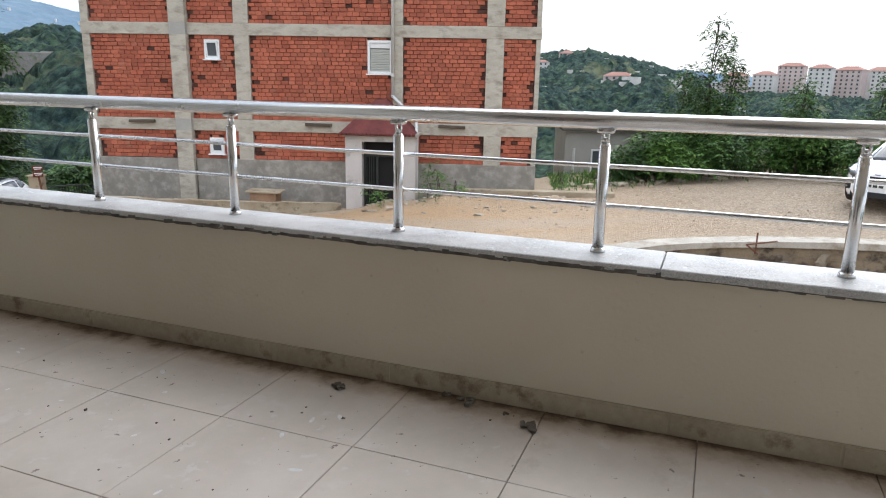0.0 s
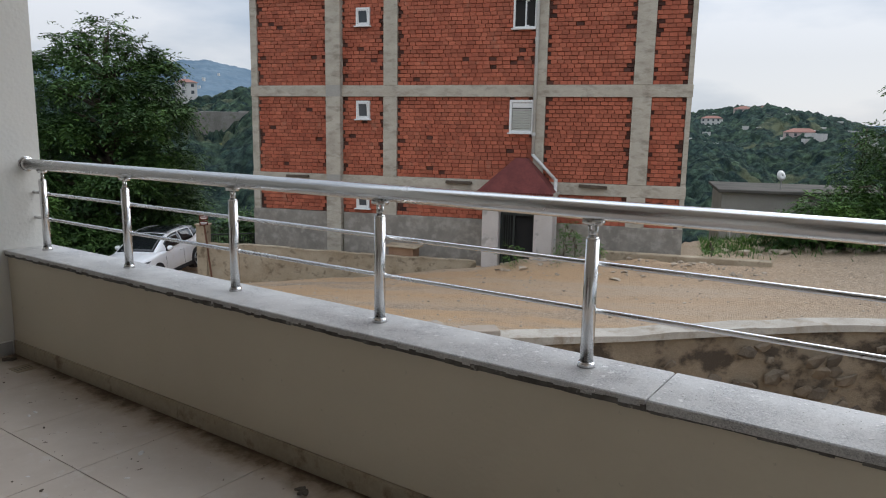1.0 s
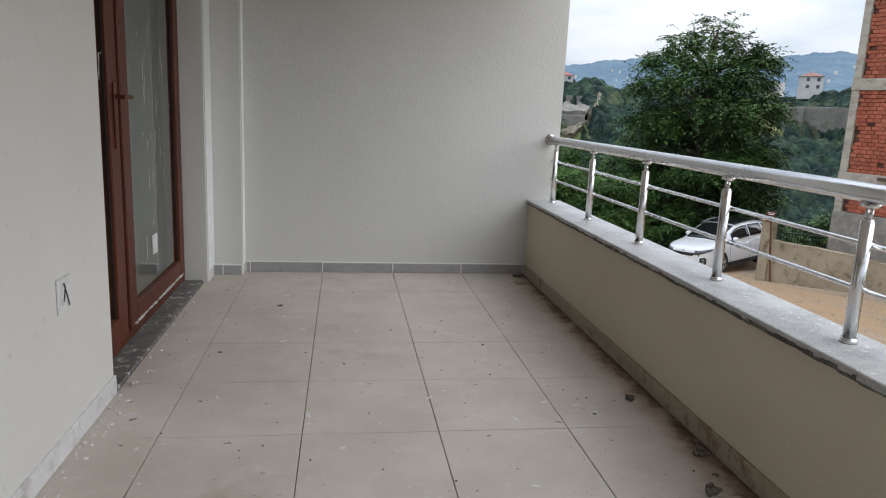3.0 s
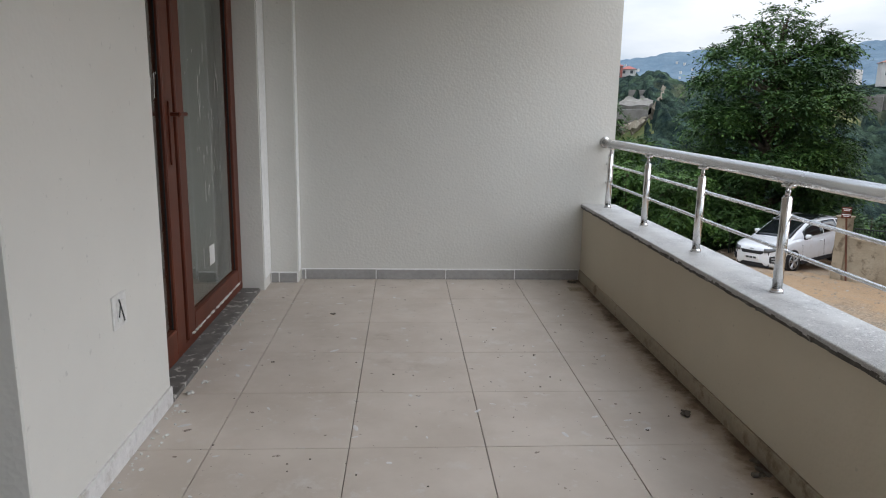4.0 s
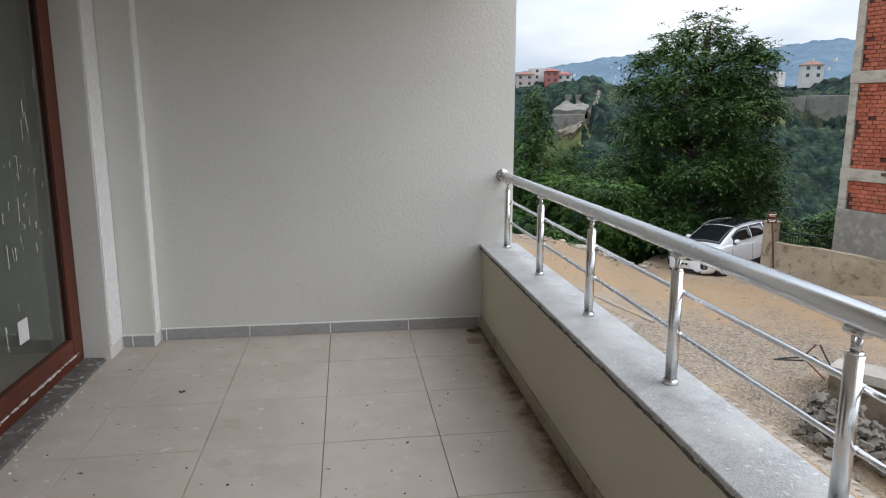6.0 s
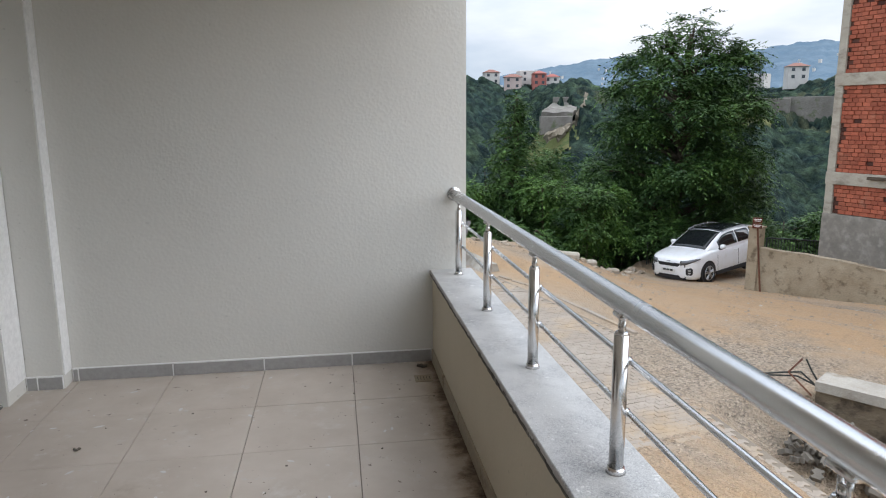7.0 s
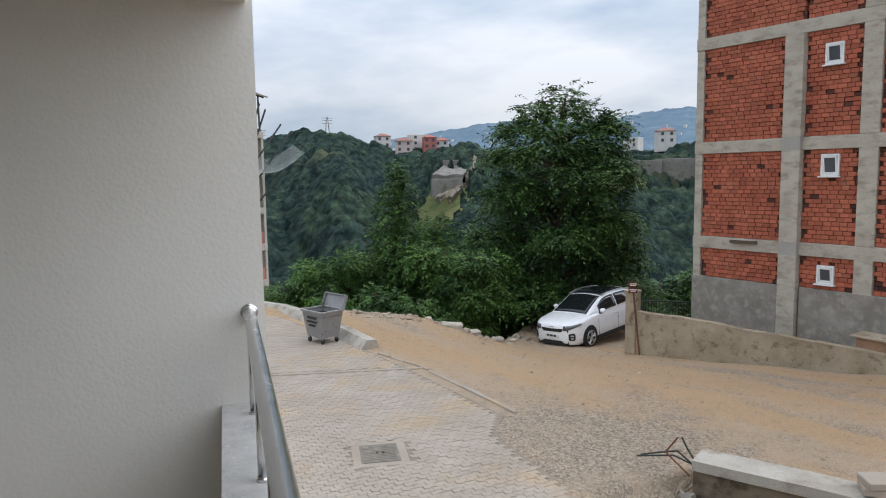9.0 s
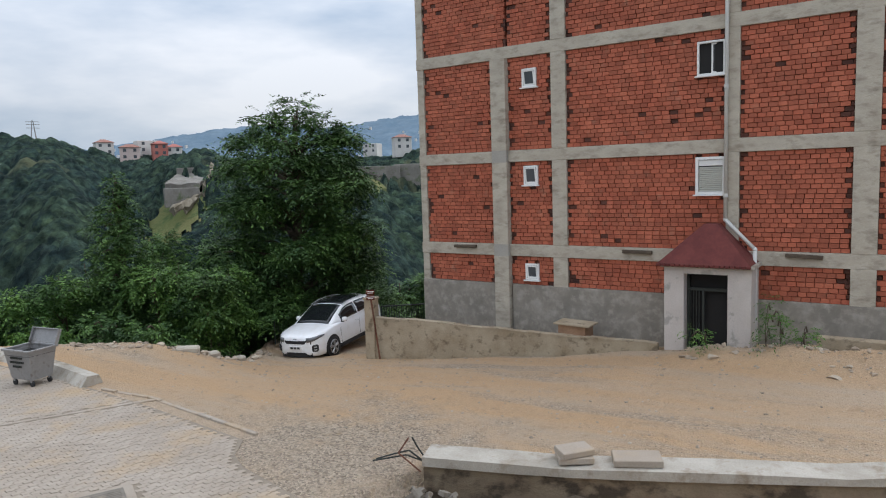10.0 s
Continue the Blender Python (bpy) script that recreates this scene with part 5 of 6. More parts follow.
bx(b, -0.53, 0.53, -0.42, 0.42, 0.90, 0.905)
part("inside", b, M_shade, cont)
b = NB()
TIP = pose(0, 0.46, 1.07, -22, 0, 0)
bx(b, -0.57, 0.57, -0.012, 0.012, 0.0, 0.46, 0.006, TIP)
bx(b, -0.57, 0.57, -0.10, -0.012, 0.43, 0.46, 0.006, TIP)
bx(b, 0.545, 0.57, -0.10, -0.012, 0.0, 0.43, 0.006, TIP)
bx(b, -0.57, -0.545, -0.10, -0.012, 0.0, 0.43, 0.006, TIP)
part("lid", b, M_galv, cont, "steel lid standing open at the back")
for j, w in enumerate((0.26, 0.30, 0.22)):
    b = NB()
    for k in range(7):
        if k % 7 < 7 * w / 0.3:
            bx(b, -w + k * 2 * w / 7, -w + (k + 0.7) * 2 * w / 7, -0.425 - 0.0, -0.408, 0.82 - j * 0.13, 0.88 - j * 0.13, 0, pose(0, -0.015 + j * 0.028 * 0.6, 0, 0, 0, 0))
    part("stencil_bar", b, M_iron, cont, "dark stencilled bars of writing")
for sx in (-1, 1):
    for sy in (-1, 1):
        b = NB()
        rod(b, (sx * 0.36, sy * 0.27 - 0.025, 0.085), (sx * 0.36, sy * 0.27 + 0.025, 0.085), 0.085, n=16)
        wh = part("castor", b, M_black, cont)
        b = NB()
        bx(b, sx * 0.36 - 0.03, sx * 0.36 + 0.03, sy * 0.27 - 0.04, sy * 0.27 + 0.04, 0.12, 0.22, 0.006)
        part("fork", b, M_galv, wh)
# ---- cars ----
def loft(stations, half):
    """Skin through cross-sections; half(station) gives one side's points from bottom to top."""
    b = NB()
    prev = None
    for st_ in stations:
        h = half(st_)
        ringv = [b.verts.new((st_[0], y, z)) for y, z in h] + [b.verts.new((st_[0], -y, z)) for y, z in h[::-1]]
        if prev:
            k = len(ringv)
            for i in range(k):
                b.faces.new((prev[i], prev[(i + 1) % k], ringv[(i + 1) % k], ringv[i]))
        else:
            b.faces.new(ringv[::-1])
        prev = ringv
    b.faces.new(prev)
    return b


def panel(rows, thick=0.012):
    """A thin skin over a grid of points."""
    b = NB()
    g = [[b.verts.new(p) for p in row] for row in rows]
    for r0, r1 in zip(g, g[1:]):
        for k in range(len(r0) - 1):
            b.faces.new((r0[k], r0[k + 1], r1[k + 1], r1[k]))
    bmesh.ops.recalc_face_normals(b, faces=b.faces)
    bmesh.ops.solidify(b, geom=b.faces[:], thickness=thick)
    return b


# cabin of the car: belt line, roof edge and roof crown along its length
CX = [-2.16, -1.95, -1.6, -1.1, -0.5, 0.0, 0.3, 0.75, 1.22]
C_BELT_Y = [0.74, 0.80, 0.86, 0.885, 0.89, 0.885, 0.875, 0.84, 0.76]
C_BELT_Z = [1.10, 1.12, 1.13, 1.10, 1.075, 1.06, 1.05, 1.045, 1.04]
C_EDGE_Y = [0.66, 0.655, 0.645, 0.665, 0.675, 0.67, 0.665, 0.70, 0.74]
C_EDGE_Z = [1.12, 1.34, 1.50, 1.565, 1.585, 1.56, 1.49, 1.29, 1.055]
C_TOP_Z = [1.14, 1.40, 1.565, 1.625, 1.640, 1.615, 1.545, 1.35, 1.085]


def cab_side(x, v, sy, off=0.0):
    y = np.interp(x, CX, C_BELT_Y) * (1 - v) + np.interp(x, CX, C_EDGE_Y) * v + 0.03 * math.sin(math.pi * v) + off
    return (x, sy * float(y), float(np.interp(x, CX, C_BELT_Z) * (1 - v) + np.interp(x, CX, C_EDGE_Z) * v))


def cab_top(x, w, off=0.0):
    e, t = np.interp(x, CX, C_EDGE_Z), np.interp(x, CX, C_TOP_Z)
    slope = max(0.0, x - 0.1) * 0.5
    return (x + off * slope, float(w * np.interp(x, CX, C_EDGE_Y)), float(t - (t - e) * w * w + off))


def build_car(m):
    car = thing("parked_car", "white compact SUV with a black glass roof, parked on dirt", "car", m, "parked cars")
    lower = [(2.25, 0.36, 0.42, 0.76), (2.225, 0.56, 0.29, 0.85), (2.15, 0.70, 0.24, 0.905), (2.02, 0.80, 0.21, 0.945), (1.85, 0.87, 0.20, 0.98), (1.6, 0.912, 0.20, 1.015), (1.25, 0.925, 0.20, 1.055), (1.0, 0.925, 0.20, 1.075), (0.0, 0.922, 0.20, 1.07), (-1.0, 0.925, 0.20, 1.11), (-1.7, 0.915, 0.22, 1.14), (-2.02, 0.87, 0.27, 1.13), (-2.18, 0.80, 0.34, 1.08), (-2.235, 0.68, 0.42, 0.98)]
    b = loft(lower, lambda q: [(q[1] * 0.92, q[2]), (q[1] * 0.985, q[2] + 0.09), (q[1], q[2] + 0.30 * (q[3] - q[2])), (q[1] * 1.0, q[2] + 0.62 * (q[3] - q[2])), (q[1] * 0.975, q[3] - 0.10), (q[1] * 0.93, q[3] - 0.035), (q[1] * 0.80, q[3] + 0.004), (q[1] * 0.42, q[3] + 0.026)])
    part("body", b, M_carpaint, car, "glossy white painted body", True)
    stations = [-2.16, -1.95, -1.6, -1.1, -0.5, 0.0, 0.15, 0.3, 0.5, 0.75, 0.95, 1.10, 1.22]
    b = NB()
    prev = None
    for x in stations:
        pts = [cab_side(x, v, 1) for v in (0, 0.3, 0.6, 0.9)] + [cab_top(x, w) for w in (1, 0.8, 0.4, 0, -0.4, -0.8, -1)] + [cab_side(x, v, -1) for v in (0.9, 0.6, 0.3, 0)]
        row = [b.verts.new((p[0], p[1], p[2] - (0.05 if k in (0, len(pts) - 1) else 0))) for k, p in enumerate(pts)]
        if prev:
            for k in range(len(row) - 1):
                b.faces.new((prev[k], prev[k + 1], row[k + 1], row[k]))
        prev = row
    part("cabin", b, M_carpaint, car, "white pillars and roof edges", True)
    for nm, x0, x1, lab in (("windscreen", 0.20, 1.17, "dark windscreen with sky mirrored in it"), ("glass_roof", -1.30, 0.13, "black panoramic glass roof"), ("rear_window", -2.10, -1.66, "")):
        rows = [[cab_top(x, w, 0.014) for w in np.linspace(-0.92, 0.92, 11)] for x in np.linspace(x0, x1, 9)]
        part(nm, panel(rows, 0.006), M_carglass, car, lab, True)
    for sy in (1, -1):
        for x0, x1 in ((-0.40, 0.62), (-1.28, -0.46), (-1.80, -1.36)):
            rows = []
            for x in np.linspace(x0, x1, 8):
                top = 0.90 if x < 0.25 else 0.90 - 0.12 * (x - 0.25) / 0.37
                low = 0.10 if x > -1.36 else 0.10 + 0.35 * (-1.36 - x) / 0.44
                rows.append([cab_side(float(x), v, sy, 0.006) for v in np.linspace(low, top, 5)])
            part("side_window", panel(rows, 0.006), M_carglass, car, "tinted side window", True)
        b = NB()
        for x0, x1 in zip((-1.7, -1.2, -0.7, -0.2), (-1.2, -0.7, -0.2, 0.2)):
            p0, p1 = cab_side(x0, 1.0, sy), cab_side(x1, 1.0, sy)
            rod(b, (p0[0], p0[1], p0[2] + 0.045), (p1[0], p1[1], p1[2] + 0.045), 0.018, n=8)
        part("roof_rail", b, M_alloy, car, "grey roof rail", True)
        b = NB()
        bx(b, -0.93, 0.90, sy * 0.915 - 0.02, sy * 0.915 + 0.02, 0.19, 0.33, 0.015)
        part("sill_cladding", b, M_black, car)
        for xx, z1 in ((0.80, 1.0), (-0.43, 1.03), (-1.38, 1.05)):
            b = NB()
            bx(b, xx - 0.005, xx + 0.005, sy * 0.922 - 0.004, sy * 0.922 + 0.004, 0.36, z1 - 0.12)
            part("door_gap", b, M_black, car)
        for xx in (-0.28, -1.22):
            b = NB()
            bx(b, xx - 0.1, xx + 0.1, sy * 0.93 - 0.015, sy * 0.93 + 0.015, 0.88, 0.915, 0.012)
            part("door_handle", b, M_carpaint, car)
        b = NB()
        bx(b, 0.52, 0.70, sy * 0.99 - 0.09, sy * 0.99 + 0.09, 1.06, 1.21, 0.045)
        mirror = part("mirror", b, M_carpaint, car, "white door mirror", True)
        b = NB()
        bx(b, 0.55, 0.66, sy * 0.90 - 0.06, sy * 0.90 + 0.06, 1.03, 1.075, 0.01)
        part("mirror_foot", b, M_black, mirror)
        # swept-back headlight that wraps round the wing
        rows = []
        for k in range(8):
            t = k / 7
            x, y = 2.245 - 0.50 * t ** 1.35, sy * (0.46 + 0.44 * t ** 0.55)
            zc, h = 0.80 + 0.10 * t, 0.075 * (1 - t) ** 0.7 + 0.012
            rows.append([(x + 0.02, y * 1.012, zc - h), (x + 0.012, y * 1.008, zc), (x - 0.01, y * 0.985, zc + h * 0.8)])
        lamp = part("headlight", panel(rows, 0.03), M_lamp, car, "clear swept-back headlight", True)
        b = NB()
        bmesh.ops.create_icosphere(b, subdivisions=2, radius=0.045, matrix=Matrix.Translation((2.10, sy * 0.67, 0.845)))
        part("lamp_bulb", b, M_alloy, lamp, "", True)
        b = NB()
        bx(b, -0.05, 0.05, -0.115, 0.115, -0.125, 0.125, 0.045, pose(2.115, sy * 0.715, 0.50, 0, 0, sy * 40))
        fog = part("fog_light", b, M_black, car, "black fog light housing")
        b = NB()
        for dz in (0.045, -0.045):
            bx(b, 0.045, 0.056, -0.05, 0.05, dz - 0.022, dz + 0.022, 0.01, pose(2.115, sy * 0.715, 0.50, 0, 0, sy * 40))
        part("lens", b, M_alloy, fog)
        for xx in (1.33, -1.34):
            # proud black disc paints the shaded gap round the wheel
            b = NB()
            rod(b, (xx, sy * 0.66, 0.365), (xx, sy * 0.929, 0.365), 0.402, n=30)
            part("wheel_arch", b, M_black, car)
            b = NB()
            rod(b, (xx, sy * 0.70, 0.345), (xx, sy * 0.925, 0.345), 0.345, n=30)
            rod(b, (xx, sy * 0.925, 0.345), (xx, sy * 0.945, 0.345), 0.345, 0.315, n=30)
            tyre = part("tyre", b, M_black, car)
            # dark disc stands in for the shaded hollow behind the spokes
            b = NB()
            rod(b, (xx, sy * 0.930, 0.345), (xx, sy * 0.9462, 0.345), 0.245, n=28)
            part("wheel_well", b, M_iron, tyre)
            b = NB()
            for k in range(28):
                a0, a1 = k * 2 * math.pi / 28, (k + 1) * 2 * math.pi / 28
                rod(b, (xx + 0.24 * math.cos(a0), sy * 0.95, 0.345 + 0.24 * math.sin(a0)), (xx + 0.24 * math.cos(a1), sy * 0.95, 0.345 + 0.24 * math.sin(a1)), 0.012, n=5)
            for k in range(5):
                a = k * 2 * math.pi / 5 + 0.3
                for da in (-0.16, 0.16):
                    rod(b, (xx, sy * 0.962, 0.345), (xx + 0.235 * math.cos(a + da), sy * 0.952, 0.345 + 0.235 * math.sin(a + da)), 0.024, 0.020, n=6)
            rod(b, (xx, sy * 0.944, 0.345), (xx, sy * 0.975, 0.345), 0.05, n=12)
            part("rim", b, M_alloy, tyre, "five double-spoke alloy rim")
    rows = [[(2.275 - 0.075 * (y / 0.62) ** 2, y, 0.715 + s_ * (0.068 - 0.02 * (1 - abs(y) / 0.62))) for s_ in (-1, 0, 1)] for y in np.linspace(-0.62, 0.62, 13)]
    part("grille", panel(rows, 0.03), M_black, car, "black mesh grille")
    rows = [[(2.272 - 0.11 * (y / 0.7) ** 2, y, z) for z in (0.215, 0.28, 0.36)] for y in np.linspace(-0.62, 0.62, 9)]
    part("lower_bumper", panel(rows, 0.05), M_black, car)
    b = NB()
    bx(b, 2.25, 2.285, -0.27, 0.27, 0.47, 0.58, 0.004)
    plate = part("number_plate", b, M_plastic, car)
    b = NB()
    for y0 in (-0.20, -0.06, 0.08):
        bx(b, 2.2855, 2.288, y0, y0 + 0.11, 0.492, 0.558)
    part("bars", b, M_iron, plate, "dark bars")
    b = NB()
    bx(b, 2.19, 2.262, -0.07, 0.07, 0.805, 0.845, 0.012)
    part("badge", b, M_alloy, car)
    for sy in (1, -1):
        b = NB()
        bx(b, -0.02, 0.0, -0.09, 0.09, -0.008, 0.008, 0, pose(0.98, sy * 0.35, 1.10, 0, -32, sy * 70))
        part("wiper", b, M_black, car)
    return car


def heading(az):
    return 90 - az


car = build_car(pose(12.50, 17.95, float(road_z(np.array(12.0), np.array(17.1))) + 0.06, 2.5, 3.0, heading(243)))
copy_thing(car, pose(20.0, -9.25, float(road_z(np.array(20.0), np.array(-9.25))), 0, 0, heading(300)))

# ---- trees and shrubs ----
def fronds(P, D, L, W, K, seed):
    """Feathered sprays: K leaflets a spray, along a drooping stalk. P, D: feet and directions."""
    r = np.random.default_rng(seed)
    n = len(P)
    D = D / np.linalg.norm(D, axis=1, keepdims=True)
    up = np.array([0, 0, 1.0])
    S = np.cross(D, up)
    S /= np.linalg.norm(S, axis=1, keepdims=True) + 1e-6
    length = L * r.uniform(0.6, 1.25, (n, 1))
    V = []
    for k in range(K):
        t = (k // 2 + 0.6) / (K / 2 + 0.2)
        side = (1 if k % 2 else -1) if k < K - 1 else 0
        q = P + D * length * t - up * length * (0.45 * t * t)
        out = (S * side + D * 0.55 - up * 0.25 + r.normal(size=(n, 3)) * 0.22)
        out /= np.linalg.norm(out, axis=1, keepdims=True)
        wv = np.cross(out, up + r.normal(size=(n, 3)) * 0.35)
        wv /= np.linalg.norm(wv, axis=1, keepdims=True) + 1e-6
        ll = W * r.uniform(0.75, 1.3, (n, 1)) * 2.4
        ww = W * r.uniform(0.7, 1.2, (n, 1)) * 0.5
        V.append(np.stack([q, q + out * ll * 0.45 + wv * ww, q + out * ll - up * ll * 0.12, q + out * ll * 0.45 - wv * ww], 1))
    V = np.concatenate(V, 0)
    F = np.arange(len(V) * 4).reshape(-1, 4)
    return V.reshape(-1, 3), F


def crown(blobs, density, L, W, K, seed):
    """Sprays over the shells of overlapping leaf masses, each (x, y, z, radius, squash)."""
    r = np.random.default_rng(seed)
    P, D = [], []
    for x, y, z, rad, sq in blobs:
        n = int(density * rad * rad)
        d = r.normal(size=(n, 3))
        d /= np.linalg.norm(d, axis=1, keepdims=True)
        keep = d[:, 2] > -0.75
        d = d[keep]
        rr = rad * (0.45 + 0.6 * r.random((len(d), 1)) ** 0.6)
        P.append(np.array([x, y, z]) + d * rr * np.array([1, 1, sq]))
        o = d.copy()
        o[:, 2] = o[:, 2] * 0.5 + 0.05
        D.append(o + r.normal(size=o.shape) * 0.35)
    return fronds(np.concatenate(P), np.concatenate(D), L, W, K, seed + 1)


def limb(b, p0, p1, r0, r1, bend, seg=4):
    p0, p1 = Vector(p0), Vector(p1)
    last = p0
    for i in range(1, seg + 1):
        t = i / seg
        q = p0.lerp(p1, t) + Vector(bend) * math.sin(math.pi * t)
        rod(b, last, q, r0 + (r1 - r0) * (t - 1 / seg), r0 + (r1 - r0) * t, n=8)
        last = q


def make_tree(name, label, foot, blobs, trunk_r, top, mat, density, L, W, K, seed):
    ob = thing(name, label, "tree")
    r = np.random.default_rng(seed)
    b = NB()
    limb(b, foot, top, trunk_r, trunk_r * 0.25, (0.15, 0.1, 0), 6)
    for x, y, z, rad, sq in blobs:
        t = min(0.85, max(0.15, (z - rad * 0.9 - foot[2]) / (top[2] - foot[2])))
        st_ = Vector(foot).lerp(Vector(top), t)
        limb(b, st_, (x, y, z), trunk_r * 0.4, 0.02, (0, 0, 0.25), 3)
    part("trunk", b, M_bark, ob, "", True)
    V_, F_ = crown(blobs, density, L, W, K, seed)
    part("crown", raw("crown", V_.tolist(), F_.tolist(), mat), None, ob)
    return ob


r2 = np.random.default_rng(21)
TX, TY = 13.1, 22.4
blobs = [(TX + 0.45, TY - 0.45, 5.25, 0.5, 0.9), (TX + 0.35, TY - 0.2, 4.75, 0.75, 0.6), (TX - 0.9, TY, 4.7, 0.5, 0.6), (TX - 0.5, TY + 0.1, 4.35, 0.6, 0.5), (TX + 1.3, TY - 0.8, 4.5, 0.6, 0.5), (TX + 2.2, TY - 1.0, 4.2, 0.5, 0.45)]
for i in range(88):
    z = -4.8 + 8.9 * ((i + r2.random()) / 88) ** 0.95
    z = z if z < 0.4 else round(z / 0.8) * 0.8 + r2.normal() * 0.07
    wide = np.interp(z, [-4.8, -2.6, -1.0, 0.2, 1.2, 2.1, 3.0, 3.7, 4.3], [2.8, 3.3, 3.4, 3.3, 2.8, 2.7, 3.5, 3.1, 1.9])
    a = r2.uniform(0, 2 * math.pi)
    q = wide * (0.22 + 0.78 * r2.random() ** 0.55)
    blobs.append((TX + 0.3 * smooth(z, 0, 3) + q * math.cos(a) * 1.05, TY - 0.2 * smooth(z, 0, 3) + q * math.sin(a) * 0.9, z - 0.12 * q, (r2.uniform(0.75, 1.1) if z < 0 else r2.uniform(0.58, 0.92)), 0.48 if z < 0 else 0.28))
make_tree("tree", "large dark green feathery-leaved tree at the yard's edge", (TX, TY, -6.6), blobs, 0.26, (TX + 0.4, TY - 0.3, 4.9), M_leaf, 205, 0.74, 0.074, 13, 31)
# slender feathery tree
SX, SY = 6.39, 22.1
blobs = []
for i in range(40):
    t = i / 39
    z = -4.2 + 6.6 * t
    w = 1.75 * (1 - t) ** 0.75 + 0.08
    a = i * 2.4
    q = w * r2.uniform(0.35, 0.9)
    blobs.append((SX + q * math.cos(a), SY + q * math.sin(a), z - 0.15 * q, 0.24 + 0.5 * (1 - t), 0.5))
make_tree("tree", "slender feathery mid-green tree among shrubs", (SX, SY, -6.0), blobs, 0.12, (SX, SY, 2.5), M_leaf, 330, 0.42, 0.065, 11, 47)
# shrubs on the slope edge: place, height of the top, spread
SHRUBS = ((1.4, 24.9, -2.5, 1.2), (2.3, 23.1, -1.95, 1.2), (3.2, 22.2, -1.2, 1.3), (4.4, 22.3, -0.35, 1.4), (5.4, 23.2, -0.1, 1.5), (3.6, 20.9, -2.2, 0.9), (5.2, 19.9, -1.9, 1.0), (6.9, 20.2, -0.4, 1.35), (7.9, 20.6, -0.15, 1.35), (8.3, 19.3, -0.75, 1.15), (9.3, 20.2, -0.7, 1.2), (6.5, 18.6, -2.0, 0.8), (8.2, 24.0, 0.3, 1.7), (14.7, 21.3, -3.0, 1.5), (10.6, 21.3, -1.5, 1.3))
for k, (x, y, topz, rad) in enumerate(SHRUBS):
    foot = float(near_z(np.array([x]), np.array([y]))[0])
    blobs = []
    for i in range(13):
        aa, up_ = r2.uniform(0, 6.28), r2.random()
        q = rad * (1.0 - 0.55 * up_) * r2.random() ** 0.5
        blobs.append((x + q * math.cos(aa), y + q * math.sin(aa), foot + 0.3 + (topz - foot - 0.55) * up_, rad * r2.uniform(0.24, 0.42), 0.55))
    make_tree("shrub", "leafy green shrub on the slope at the yard's edge", (x, y, foot - 0.1), blobs, 0.06, (x, y, topz - 0.4), (M_leaf2, M_leaf, M_leaf2, M_leaf2, M_leaf)[k % 5], 360, 0.52, 0.06, 13, 60 + k)
# shrubs and saplings beyond the road
for k, (az, d, h, rad) in enumerate(((84.5, 25.0, 1.2, 1.1), (87.5, 25.5, 1.5, 1.5), (90.5, 26.5, 1.55, 1.5), (94.5, 27.0, 1.9, 1.5), (97.5, 27.5, 1.7, 1.4), (101.5, 26.0, 1.5, 1.6))):
    a = math.radians(az)
    x, y = -2.7 + d * math.sin(a), -4.2 + d * math.cos(a)
    foot = float(near_z(np.array([x]), np.array([y]))[0])
    blobs = []
    for i in range(8):
        aa, q = r2.uniform(0, 6.28), rad * 0.8 * r2.random() ** 0.5
        blobs.append((x + q * math.cos(aa), y + q * math.sin(aa), foot + 0.25 + (h - 0.5) * r2.random(), rad * r2.uniform(0.3, 0.48), 0.8))
    make_tree("shrub", "dense dark green shrub on the verge", (x, y, foot - 0.1), blobs, 0.05, (x, y, foot + h * 0.7), (M_leaf, M_leaf2)[k % 2], 420, 0.3, 0.06, 8, 90 + k)
for k, (az, d, h, w) in enumerate(((89.2, 26.0, 5.2, 1.3), (95.6, 26.5, 3.1, 1.4), (87.4, 27.0, 3.6, 1.0), (90.6, 26.6, 3.9, 0.9), (100.5, 28.0, 3.2, 1.2))):
    a = math.radians(az)
    x, y = -2.7 + d * math.sin(a), -4.2 + d * math.cos(a)
    foot = float(near_z(np.array([x]), np.array([y]))[0])
    blobs = [(x + w * r2.normal() * 0.5 * (1.15 - t), y + w * r2.normal() * 0.5 * (1.15 - t), foot + h * (0.3 + 0.68 * t), 0.24 + 0.26 * (1 - t), 1.2) for t in np.linspace(0, 1, 15)]
    make_tree("sapling", "thin sapling with sparse leaves", (x, y, foot), blobs, 0.04, (x, y, foot + h), M_leaf, 330, 0.24, 0.05, 8, 120 + k)
# leafy trees down the slope beyond the fence
for k, (az, d, topz) in enumerate(((31.5, 37, -3.4), (33.4, 34, -4.2), (35.0, 38, -3.0), (36.6, 35, -4.4), (38.2, 39, -2.6), (29.5, 40, -3.2))):
    x, y = d * math.sin(math.radians(az)), -4.0 + d * math.cos(math.radians(az))
    blobs = []
    for i in range(16):
        aa, up_ = r2.uniform(0, 6.28), r2.random()
        q = 2.0 * (1.0 - 0.4 * up_) * r2.random() ** 0.5
        blobs.append((x + q * math.cos(aa), y + q * math.sin(aa), topz - 0.5 - 3.6 * (1 - up_), r2.uniform(0.55, 0.9), 0.6))
    make_tree("tree", "leafy hazel tree on the steep slope", (x, y, topz - 8.0), blobs, 0.10, (x, y, topz - 0.6), M_leaf, 150, 0.5, 0.11, 9, 160 + k)
